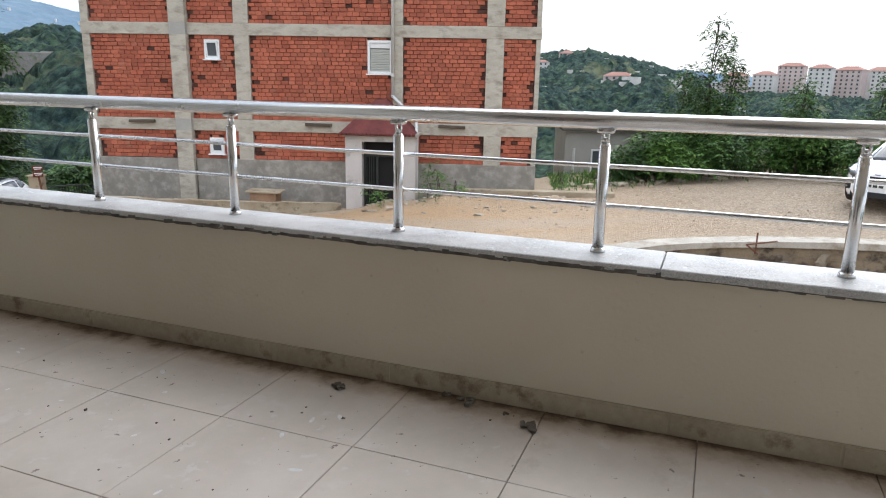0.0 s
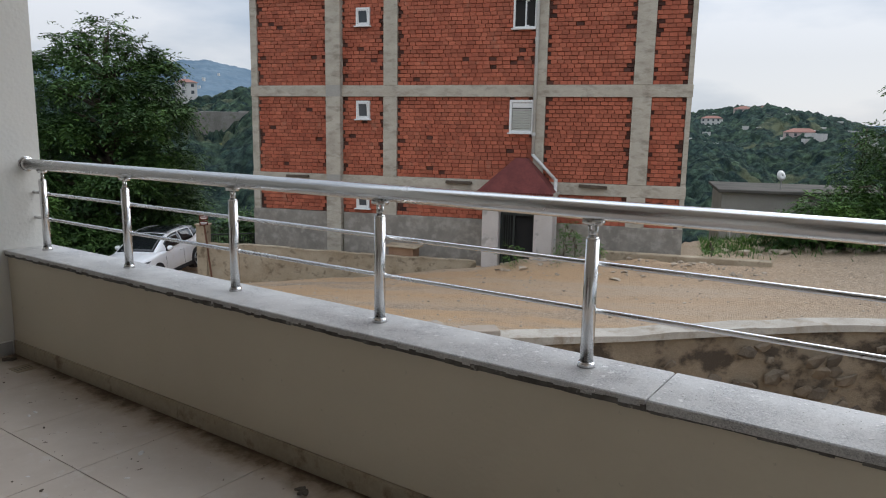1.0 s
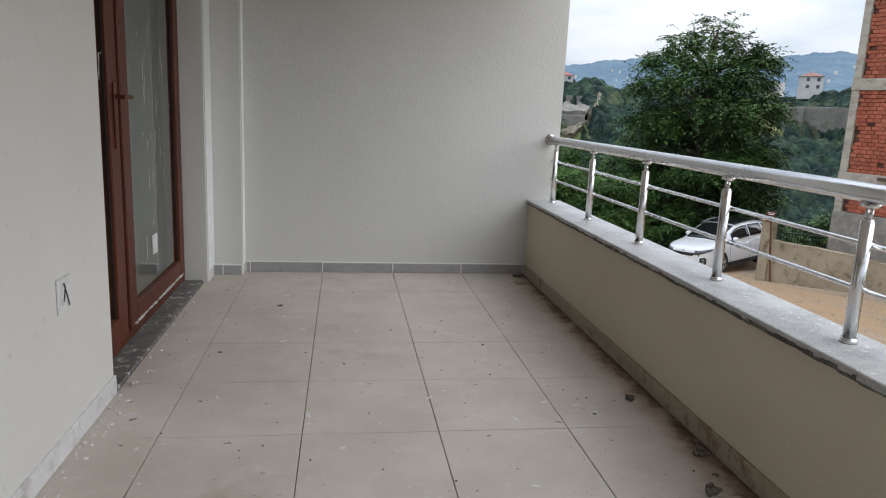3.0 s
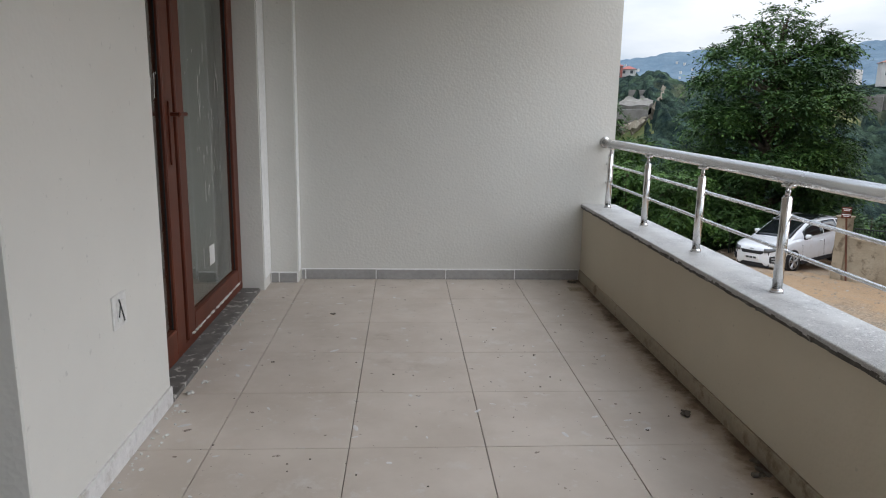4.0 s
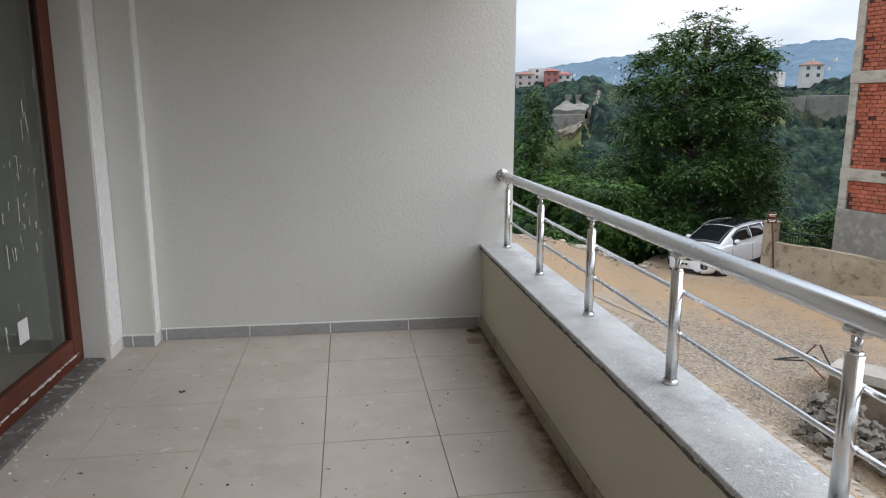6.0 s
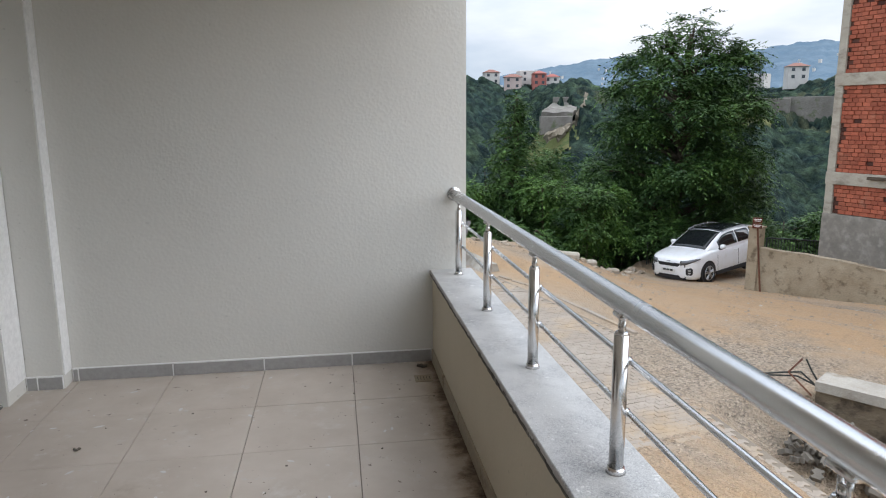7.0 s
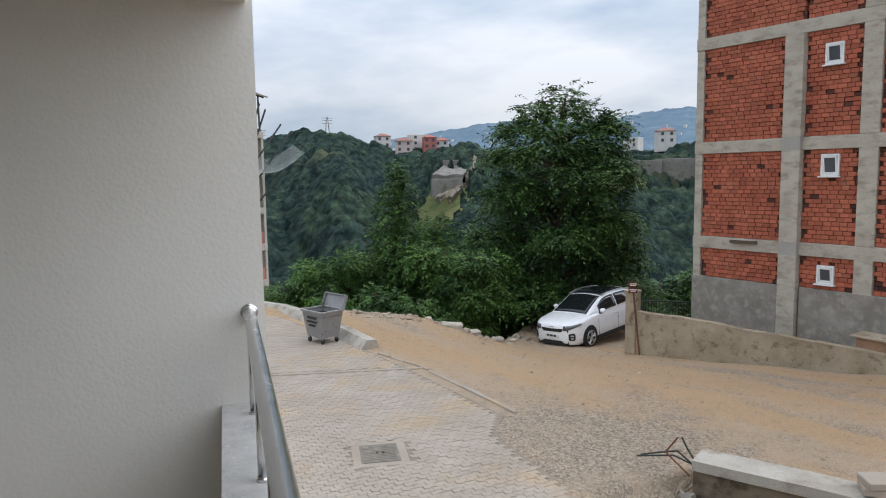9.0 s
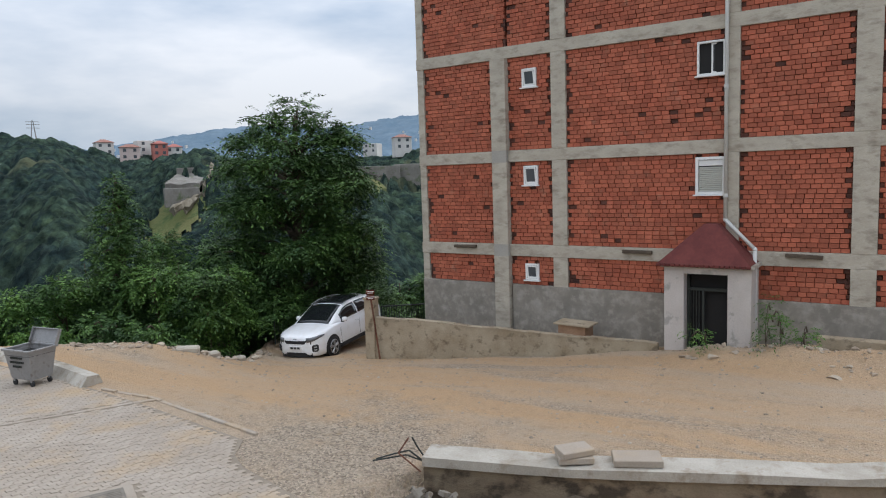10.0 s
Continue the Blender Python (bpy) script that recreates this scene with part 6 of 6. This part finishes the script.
# weeds
for k, (u, n_, h) in enumerate(((1.55, 16.45, 1.0), (1.85, 16.6, 0.75), (0.25, 16.2, 0.35), (2.3, 16.7, 0.4), (5.6, 17.8, 0.5))):
    x, y = n_ * NX + u * UX, n_ * NY + u * UY
    foot = float(near_z(np.array([x]), np.array([y]))[0])
    blobs = [(x + r2.normal() * 0.12, y + r2.normal() * 0.12, foot + h * t, 0.22, 1.2) for t in (0.3, 0.6, 0.85)]
    make_tree("weed", "tall green weed beside the porch", (x, y, foot - 0.05), blobs, 0.015, (x, y, foot + h * 0.8), M_leaf2, 380, 0.25, 0.035, 7, 140 + k)
# grass on the verges
def tufts(name, label, pts, seed, mat, hgt):
    r = np.random.default_rng(seed)
    pts = np.asarray(pts)
    n = len(pts)
    a = r.uniform(0, 6.28, n)
    lean = r.normal(size=(n, 2)) * 0.10
    w = 0.012 + 0.012 * r.random(n)
    h = hgt * r.uniform(0.5, 1.3, n)
    dx, dy = np.cos(a) * w, np.sin(a) * w
    p0 = pts - np.stack([dx, dy, 0 * dx], 1)
    p1 = pts + np.stack([dx, dy, 0 * dx], 1)
    p2 = pts + np.stack([lean[:, 0], lean[:, 1], h], 1)
    Vv = np.stack([p0, p1, p2], 1).reshape(-1, 3)
    tagged(new(name, raw(name, Vv.tolist(), np.arange(3 * n).reshape(-1, 3).tolist(), mat)), label, "grass", "", "stuff")


gp = []
for k in range(9000):
    u = r2.uniform(5.5, 22)
    n_ = np.interp(u, [5, 12, 20, 60], [20.2, 22.3, 26.5, 45]) + r2.normal() * 0.8
    gp.append((n_ * NX + u * UX, n_ * NY + u * UY))
for k in range(5000):
    x = r2.uniform(3.5, 13)
    gp.append((x, float(np.interp(x, [-60, -10, 0.6, 3.65, 7, 9, 11, 14, 17, 60], [45, 28, 21.5, 19.2, 16.4, 17.4, 20.2, 21.5, 17.0, 15.0])) + 0.7 + abs(r2.normal()) * 0.8))
gp = np.array(gp)
tufts("grass", "rough green grass along the edges of the dirt", np.column_stack([gp, near_z(gp[:, 0], gp[:, 1]) - 0.02]), 5, M_leaf2, 0.22)

# stones on the dirt
ico = NB()
bmesh.ops.create_icosphere(ico, subdivisions=1, radius=1)
IV, IF = [tuple(v.co) for v in ico.verts], [tuple(v.index for v in f.verts) for f in ico.faces]
ico.free()


def stones(name, label, places, mat):
    V_, F_ = [], []
    for x, y, s_ in places:
        z = float(near_z(np.array([x]), np.array([y]))[0])
        k = len(V_)
        sc = np.array([s_ * r2.uniform(0.7, 1.4), s_ * r2.uniform(0.7, 1.2), s_ * r2.uniform(0.4, 0.8)])
        a = r2.uniform(0, 6.28)
        for v in IV:
            j = np.array(v) * sc * (1 + 0.25 * r2.normal())
            V_.append((x + j[0] * math.cos(a) - j[1] * math.sin(a), y + j[0] * math.sin(a) + j[1] * math.cos(a), z + j[2] + sc[2] * 0.3))
        F_ += [tuple(i + k for i in f) for f in IF]
    tagged(new(name, raw(name, V_, F_, mat)), label, "stones", "", "stuff")


pl = []
for k in range(6000):
    x, y = r2.uniform(4.9, 20), r2.uniform(-9, 16)
    sd, dd = wall_side(np.array([x]), np.array([y]))
    if (sd[0] > -0.5 and y < 4.4) or x * NX + y * NY > 20 or x < pave_edge(y) + 0.1 or beyond(np.array([x]), np.array([y]))[0] > 0:
        continue
    pl.append((x, y, 0.008 + 0.035 * r2.random() ** 6))
for k in range(240):
    u = r2.uniform(-0.5, 7)
    n_ = 16.5 + r2.normal() * 0.5
    pl.append((n_ * NX + u * UX, n_ * NY + u * UY, 0.025 + 0.08 * r2.random() ** 4))
for k in range(150):
    x = r2.uniform(3.8, 10)
    pl.append((x, float(np.interp(x, [0.6, 3.65, 7, 9, 11], [21.5, 19.2, 16.4, 17.4, 20.2])) - 0.2 + r2.normal() * 0.35, 0.03 + 0.12 * r2.random() ** 3))
for k in range(60):
    u = r2.uniform(6, 12)
    n_ = np.interp(u, [5, 12], [19.2, 21.0]) + r2.normal() * 0.4
    pl.append((n_ * NX + u * UX, n_ * NY + u * UY, 0.05 + 0.16 * r2.random() ** 2))
stones("gravel", "loose stones and gravel on the dirt", pl, M_stone)
for x, y, w, a in ((6.7, 16.35, 0.34, -22), (7.45, 16.4, 0.2, 10), (8.5, 17.0, 0.2, 25)):
    bb = NB()
    z = float(near_z(np.array([x]), np.array([y]))[0])
    bx(bb, -w, w, -0.14, 0.14, -0.2, 0.15, 0.05, pose(x, y, z, 4, 3, a))
    tagged(new("concrete_block", mesh_of("concrete_block", bb, M_concrete)), "broken concrete block at the yard's edge", "block", "blocks at the edge")

# ---- low house beyond the road ----
LOW = HOUSE
low = thing("low_house", "grey flat-roofed concrete house below the road", "house", LOW)
b = NB()
bx(b, 6.3, 12.5, 5.0, 9.0, -7.0, -0.66, 0.01)
part("wall", b, M_concrete_side, low)
b = NB()
bx(b, 6.15, 12.8, 4.7, 9.3, -0.658, -0.54, 0.02)
part("roof", b, M_roofing, low, "dark flat roof slab")
b = NB()
bx(b, 7.3, 8.2, 4.96, 5.04, -2.3, -1.35, 0.01)
wn = part("window", b, M_plastic, low)
for q in (7.36, 7.78):
    b = NB()
    bx(b, q, q + 0.36, 4.95, 4.97, -2.24, -1.41)
    part("pane", b, M_farglass, wn)
b = NB()
rod(b, (6.6, 4.6, -4.5), (6.6, 4.6, -1.3), 0.05, n=8)
part("post", b, M_pipe, low)
b = NB()
bx(b, 5.3, 6.6, 4.2, 5.0, -2.75, -2.6, 0.02)
part("ledge", b, M_curb, low)
dish = thing("satellite_dish", "white satellite dish on a roof mast", "dish", LOW)
b = NB()
bmesh.ops.create_cone(b, cap_ends=False, segments=24, radius1=0.19, radius2=0.03, depth=0.06, matrix=pose(8.35, 6.0, -0.06, 75, 0, 35))
bmesh.ops.solidify(b, geom=b.faces[:], thickness=0.012)
part("bowl", b, M_plastic, dish, "", True)
b = NB()
rod(b, (8.35, 6.05, -0.56), (8.35, 6.05, -0.08), 0.018, n=8)
part("mast", b, M_galv, dish)

# ---- unfinished block down the slope ----
def frame_at(p0, p1, z):
    p0, p1 = Vector((*p0, 0)), Vector((*p1, 0))
    x = (p1 - p0).normalized()
    y = Vector((-x.y, x.x, 0))
    return Matrix(((x.x, y.x, 0, p0.x), (x.y, y.y, 0, p0.y), (0, 0, 1, z), (0, 0, 0, 1))), (p1 - p0).length


BM, BL = frame_at((-1.9, 39.0), (3.05, 50.0), 0)
blk = thing("unfinished_block", "unfinished concrete apartment block with brick infill", "building", BM)
LV = [-16.7, -13.9, -11.1, -8.3, -5.5, -2.8, -0.1, 2.7, 5.5]
for z in LV:
    b = NB()
    bx(b, -6.0, BL, 0, 9, z - 0.5, z, 0.02)
    part("slab", b, M_curb, blk)
for z0, z1 in zip(LV, LV[1:]):
    for x in (-6.0, -2.2, 1.6, 5.2, 8.4, BL - 0.45):
        b = NB()
        bx(b, x, x + 0.45, 0.02, 0.5, z0, z1 - 0.5, 0.01)
        part("column", b, M_curb, blk)
        b = NB()
        bx(b, x, x + 0.45, 5.0, 5.5, z0, z1 - 0.5, 0.01)
        part("column", b, M_concrete, blk)
    if z0 < -0.5:
        b = NB()
        for x0, x1 in ((-1.7, 1.6), (2.05, 3.0), (4.1, 5.2), (5.65, 8.4)):
            bx(b, x0, x1, 0.1, 0.3, z0, z1 - 0.5)
        bx(b, 8.85, BL - 0.45, 0.1, 0.3, z0, z0 + 0.9)
        part("infill", b, M_housered, blk, "red brick infill")
        # black sheet paints the unlit storey behind the infill
        b = NB()
        bx(b, -6.0, BL - 0.3, 0.9, 1.0, z0, z1 - 0.5)
        part("dark_inside", b, M_shade, blk)
    else:
        b = NB()
        bx(b, -6.0, BL - 0.3, 5.6, 5.7, z0, z1 - 0.5)
        part("dark_inside", b, M_concrete_side, blk)
b = NB()
for k in range(18):
    x = -6 + k * 1.05
    rod(b, (x, -0.2, 8.0), (x, 5.5, 10.3), 0.06, n=6)
    rod(b, (x + 0.3, 0.3, 5.4), (x + 0.3 + r2.normal() * 0.4, 0.3, 8.1), 0.07, n=6)
    rod(b, (x + 0.3, 0.3, 5.4), (x + 0.9 + r2.normal() * 0.4, 2.5, 8.8), 0.06, n=6)
part("roof_timber", b, M_bark, blk, "bare roof timbers")
b = NB()
bx(b, -6.2, BL + 0.4, -0.3, 6, 0, 0.10, 0, pose(0, 0, 8.15, 22, 0, 0))
part("roof_sheet", b, M_render, blk)
net = thing("safety_net", "sagging debris net on slanting poles beside the block", "net", BM)
b = NB()
for x, z0, dx, dz, dy in ((5.0, 0.4, 5.6, 5.4, -2.4), (7.2, 0.2, 5.6, 5.2, -2.3), (10.0, 0.0, 5.4, 4.6, -2.3), (7.5, 2.5, 2.6, 4.8, -0.8), (8.9, 3.0, 2.2, 4.0, -0.8)):
    rod(b, (x, 0, z0), (x + dx * 0.75, dy, z0 + dz), 0.07, n=6)
part("pole", b, M_iron, net)
Vn, Fn = [], []
NI, NJ = 56, 16
for i in range(NI):
    for j in range(NJ):
        u_, v_ = i / (NI - 1), j / (NJ - 1)
        x = 5.0 + 8.6 * u_
        y = -0.3 - 1.5 * u_ - 0.8 * v_
        z = 4.0 + 0.6 * u_ - 0.9 * math.sin(math.pi * u_) - 2.0 * v_ * (1 - 0.5 * u_) * (1 - 0.4 * v_)
        Vn.append((x, y, z))
b = NB()
for i in range(NI):
    for j in range(NJ):
        if i < NI - 1:
            rod(b, Vn[i * NJ + j], Vn[(i + 1) * NJ + j], 0.009, n=3, caps=False)
        if j < NJ - 1:
            rod(b, Vn[i * NJ + j], Vn[i * NJ + j + 1], 0.009, n=3, caps=False)
part("mesh", b, M_net, net, "pale grey netting")

# ---- far houses ----
def far_house(az, r, w, d, storeys, wall, roof, base=None, turn=0.0, name="house", label="", sink=1.0):
    a = math.radians(az)
    x, y = r * math.sin(a), r * math.cos(a)
    z = (float(hill_z(np.array([r]), np.array([az]))[0]) + 5.0 if base is None else base)
    ob = thing(name, label, "house", pose(x, y, z, 0, 0, -az + turn))
    h = 2.9 * storeys
    b = NB()
    bx(b, -w / 2, w / 2, -d / 2, d / 2, -14 if r > 500 else -3.5, h, 0.1)
    part("wall", b, wall, ob)
    if roof is not None:
        b = NB()
        e = 0.5
        q = [b.verts.new(p) for p in ((-w / 2 - e, -d / 2 - e, h), (w / 2 + e, -d / 2 - e, h), (w / 2 + e, d / 2 + e, h), (-w / 2 - e, d / 2 + e, h), (-w / 2 + d * 0.4, 0, h + d * 0.22), (w / 2 - d * 0.4, 0, h + d * 0.22))]
        for fc in ((0, 1, 5, 4), (1, 2, 5), (2, 3, 4, 5), (3, 0, 4), (3, 2, 1, 0)):
            b.faces.new([q[i] for i in fc])
        part("roof", b, roof, ob)
    nw = max(2, int(w / 3.4))
    for s_ in range(storeys):
        for k in range(nw):
            xx = -w / 2 + (k + 0.5) * w / nw
            b = NB()
            bx(b, xx - 0.65, xx + 0.65, -d / 2 - 0.06, -d / 2 + 0.1, s_ * 2.9 + 0.9, s_ * 2.9 + 2.3)
            part("window", b, M_farglass, ob)
    return ob


for az, r, w, d, n_, el, wl_, rf, lab in ((6.64, 345, 8, 7, 2, 3.25, M_pink, M_roof, "small pink house with a tiled roof on the ridge"), (12.74, 350, 7.5, 7, 2, 3.0, M_housewall, M_roof, "white house with a tiled roof on the ridge"), (14.5, 345, 8.5, 7, 2, 2.62, M_pink, M_roof, "wide house with a brown roof on the ridge"), (15.7, 356, 10, 8, 3, 2.9, M_housewall, None, "white flat-roofed house on the ridge"), (16.6, 346, 6.5, 7, 3, 2.65, M_housered, M_housered, "red house on the ridge"), (17.65, 348, 7, 7, 2, 2.6, M_housewall, M_housered, "white house with a red roof on the ridge"), (8.1, 296, 6, 5, 1, 1.32, M_housewall, None, "low pale shed on the terrace"), (33.0, 420, 9, 8, 2, 2.6, M_housewall, None, "pale apartment house on the ridge"), (35.5, 330, 8.0, 7, 2, 2.95, M_housewall, M_roof, "white house with red balconies on the ridge"), (76.5, 560, 14, 9, 3, 1.0, M_housewall, M_roof, "pale house on the far hill"), (78.6, 600, 12, 10, 4, 1.62, M_pink, M_roof, "pale pink house on the far hill"), (79.4, 610, 14, 10, 4, 1.75, M_housewall, None, "white house on the far hill"), (80.2, 606, 9, 9, 3, 1.85, M_housewall, M_roof, "white house near the hilltop"), (82.8, 420, 16, 10, 3, -0.1, M_pink, M_roof, "long pink building on the far hill"), (85.6, 560, 11, 9, 3, 0.2, M_housewall, None, "white house on the far hill"), (86.4, 470, 10, 8, 2, -1.6, M_housewall, None, "pale house in the valley"), (77.4, 380, 8, 7, 2, -1.9, M_pink, M_roof, "small pink house among trees")):
    h_ = 2.9 * n_
    far_house(az, r, w, d, n_, wl_, rf, base=1.8 + math.tan(math.radians(el)) * r - h_ * 0.55, name="ridge_house", label=lab, turn=float(r2.uniform(-25, 25)))
for k, (az, w, n_, base) in enumerate(((91.2, 24, 7, -17), (93.2, 22, 6, -13), (94.9, 26, 8, -12), (96.8, 22, 7, -11), (98.6, 26, 7, -12), (100.4, 24, 7, -12), (102.2, 26, 7, -13), (90.2, 20, 6, -19), (92.3, 26, 6, -22), (96.0, 24, 6, -23))):
    far_house(az, 590 + 14 * (k % 3), w * 0.72, 13, n_, (M_pink, M_housewall)[k % 2], M_roof if k < 7 else None, base=base + 4.5, name="apartment_tower", label="pale apartment tower on the far ridge", turn=float(r2.uniform(-20, 20)))
# scattered far villages
b = NB()
for k in range(200):
    az = r2.uniform(9, 50) if k % 3 else r2.uniform(66, 100)
    r = r2.uniform(1150, 1650)
    a = math.radians(az)
    z = float(mountain(np.array([r]), np.array([az]))[0])
    s_ = r2.uniform(1.4, 2.8)
    bx(b, -s_, s_, -s_, s_, -10, s_ * 1.4, 0, pose(r * math.sin(a), r * math.cos(a), z + 2.5, 0, 0, r2.uniform(0, 90)))
for k in range(90):
    az = r2.uniform(74, 92)
    r = r2.uniform(380, 690)
    a = math.radians(az)
    z = float(hill_z(np.array([r]), np.array([az]))[0])
    s_ = r2.uniform(1.2, 2.4)
    bx(b, -s_, s_, -s_, s_, -2, s_ * 1.2 + 6, 0, pose(r * math.sin(a), r * math.cos(a), z, 0, 0, r2.uniform(0, 90)))
tagged(new("far_village", mesh_of("far_village", b, M_housewall)), "tiny pale houses scattered on the far hills", "village", "", "stuff")
# stone terraces on the valley side
for az, r, w, z0, z1, turn in ((18.1, 232, 10.6, 1.5, 1.5, 10), (19.1, 254, 11.4, 8.0, 8.3, -8), (33.0, 262, 22, -2.0, 7.1, -6), (37.5, 262, 24, -2.0, 7.6, -10), (42.0, 262, 24, -2.0, 8.0, -12), (8.2, 300, 11, 3, 9.2, 6)):
    a = math.radians(az)
    bb = NB()
    bx(bb, -w / 2, w / 2, -1.2, 1.2, z0 - 6, z1, 0.15, pose(r * math.sin(a), r * math.cos(a), 0, 0, 0, -az + turn))
    tagged(new("terrace_wall", mesh_of("terrace_wall", bb, M_terrace)), "grey stone terrace wall on the valley side", "wall", "terraces on the hill")


def slope_strip(name, label, corners, material, n=14):
    """A thick uneven strip of ground between four corners, each bearing, distance and height."""
    P_ = [Vector((r * math.sin(math.radians(az)), r * math.cos(math.radians(az)), z)) for az, r, z in corners]
    bb = NB()
    rows = [[bb.verts.new(P_[0].lerp(P_[1], u_).lerp(P_[3].lerp(P_[2], u_), v_) + Vector((0, 0, r2.normal() * 0.18))) for u_ in np.linspace(0, 1, 7)] for v_ in np.linspace(0, 1, n)]
    for a_, c_ in zip(rows, rows[1:]):
        for k in range(6):
            bb.faces.new((a_[k], a_[k + 1], c_[k + 1], c_[k]))
    bmesh.ops.recalc_face_normals(bb, faces=bb.faces)
    bmesh.ops.solidify(bb, geom=bb.faces[:], thickness=1.5)
    tagged(new(name, mesh_of(name, bb, material)), label, "", "", "structure")


slope_strip("ground_terrace", "grey gravelled bank between two terrace walls", ((16.9, 233, 1.5), (19.4, 233, 1.3), (20.3, 253, 4.6), (17.8, 253, 4.8)), M_terrace)
slope_strip("ground_track", "pale dirt track running down beside the terraces", ((17.3, 217, -3.9), (17.5, 217, -4.1), (19.75, 235, -0.2), (19.6, 235, 0.0)), M_track)
slope_strip("ground_track", "pale dirt track running down beside the terraces", ((19.6, 235, 0.0), (19.75, 235, -0.2), (20.65, 256, 6.9), (20.45, 256, 7.0)), M_track)
for az, r, h in ((3.0, 345, 9), (8.3, 350, 10), (22.0, 900, 22)):
    a = math.radians(az)
    x, y = r * math.sin(a), r * math.cos(a)
    z = float(hill_z(np.array([r]), np.array([az]))[0]) + 4
    bb = NB()
    for sx, sy in ((-1, -1), (1, -1), (1, 1), (-1, 1)):
        rod(bb, (x + sx * 1.6, y + sy * 1.6, z - 5), (x + sx * 0.2, y + sy * 0.2, z + h), 0.14, n=4)
    for q in (0.65, 0.8, 0.92):
        bx(bb, x - 2.6, x + 2.6, y - 0.1, y + 0.1, z + h * q, z + h * q + 0.2)
    tagged(new("power_pylon", mesh_of("power_pylon", bb, M_galv)), "grey lattice power pylon on the ridge", "pylon", "pylons")

# ---- pieces of floor, court and brick wall ----
tile_cols = [-2.695, -2.385, -1.782, -1.178, -0.575, -0.001]
tile_rows = [-0.002] + [-0.63 - 0.603 * k for k in range(14)]
for x0, x1 in zip(tile_cols, tile_cols[1:]):
    for y1, y0 in zip(tile_rows, tile_rows[1:]):
        b = NB()
        bx(b, x0 + 0.0018, x1 - 0.0018, y0 + 0.0018, y1 - 0.0018, -0.011, 0.0 + rng.normal() * 0.0004, 0.0015)
        part("tile", b, M_tile, floor_ob)
for x, y, z in near_pavers:
    ob = part("paver", paver_me, None, pav)
    ob.matrix_basis = pose(x, y, z, 0, 0, math.degrees(TURN))
bcache = {}
for q in single:
    key = (round(q[1] - q[0], 2), round(q[5] - q[4], 2))
    if key not in bcache:
        bcache[key] = raw("brick", brick_verts(-key[0] / 2, key[0] / 2, 0, 0.15, -key[1] / 2, key[1] / 2), BRICKF, M_brick)
    ob = part("brick", bcache[key], None, core)
    ob.location = ((q[0] + q[1]) / 2, q[2], (q[4] + q[5]) / 2)
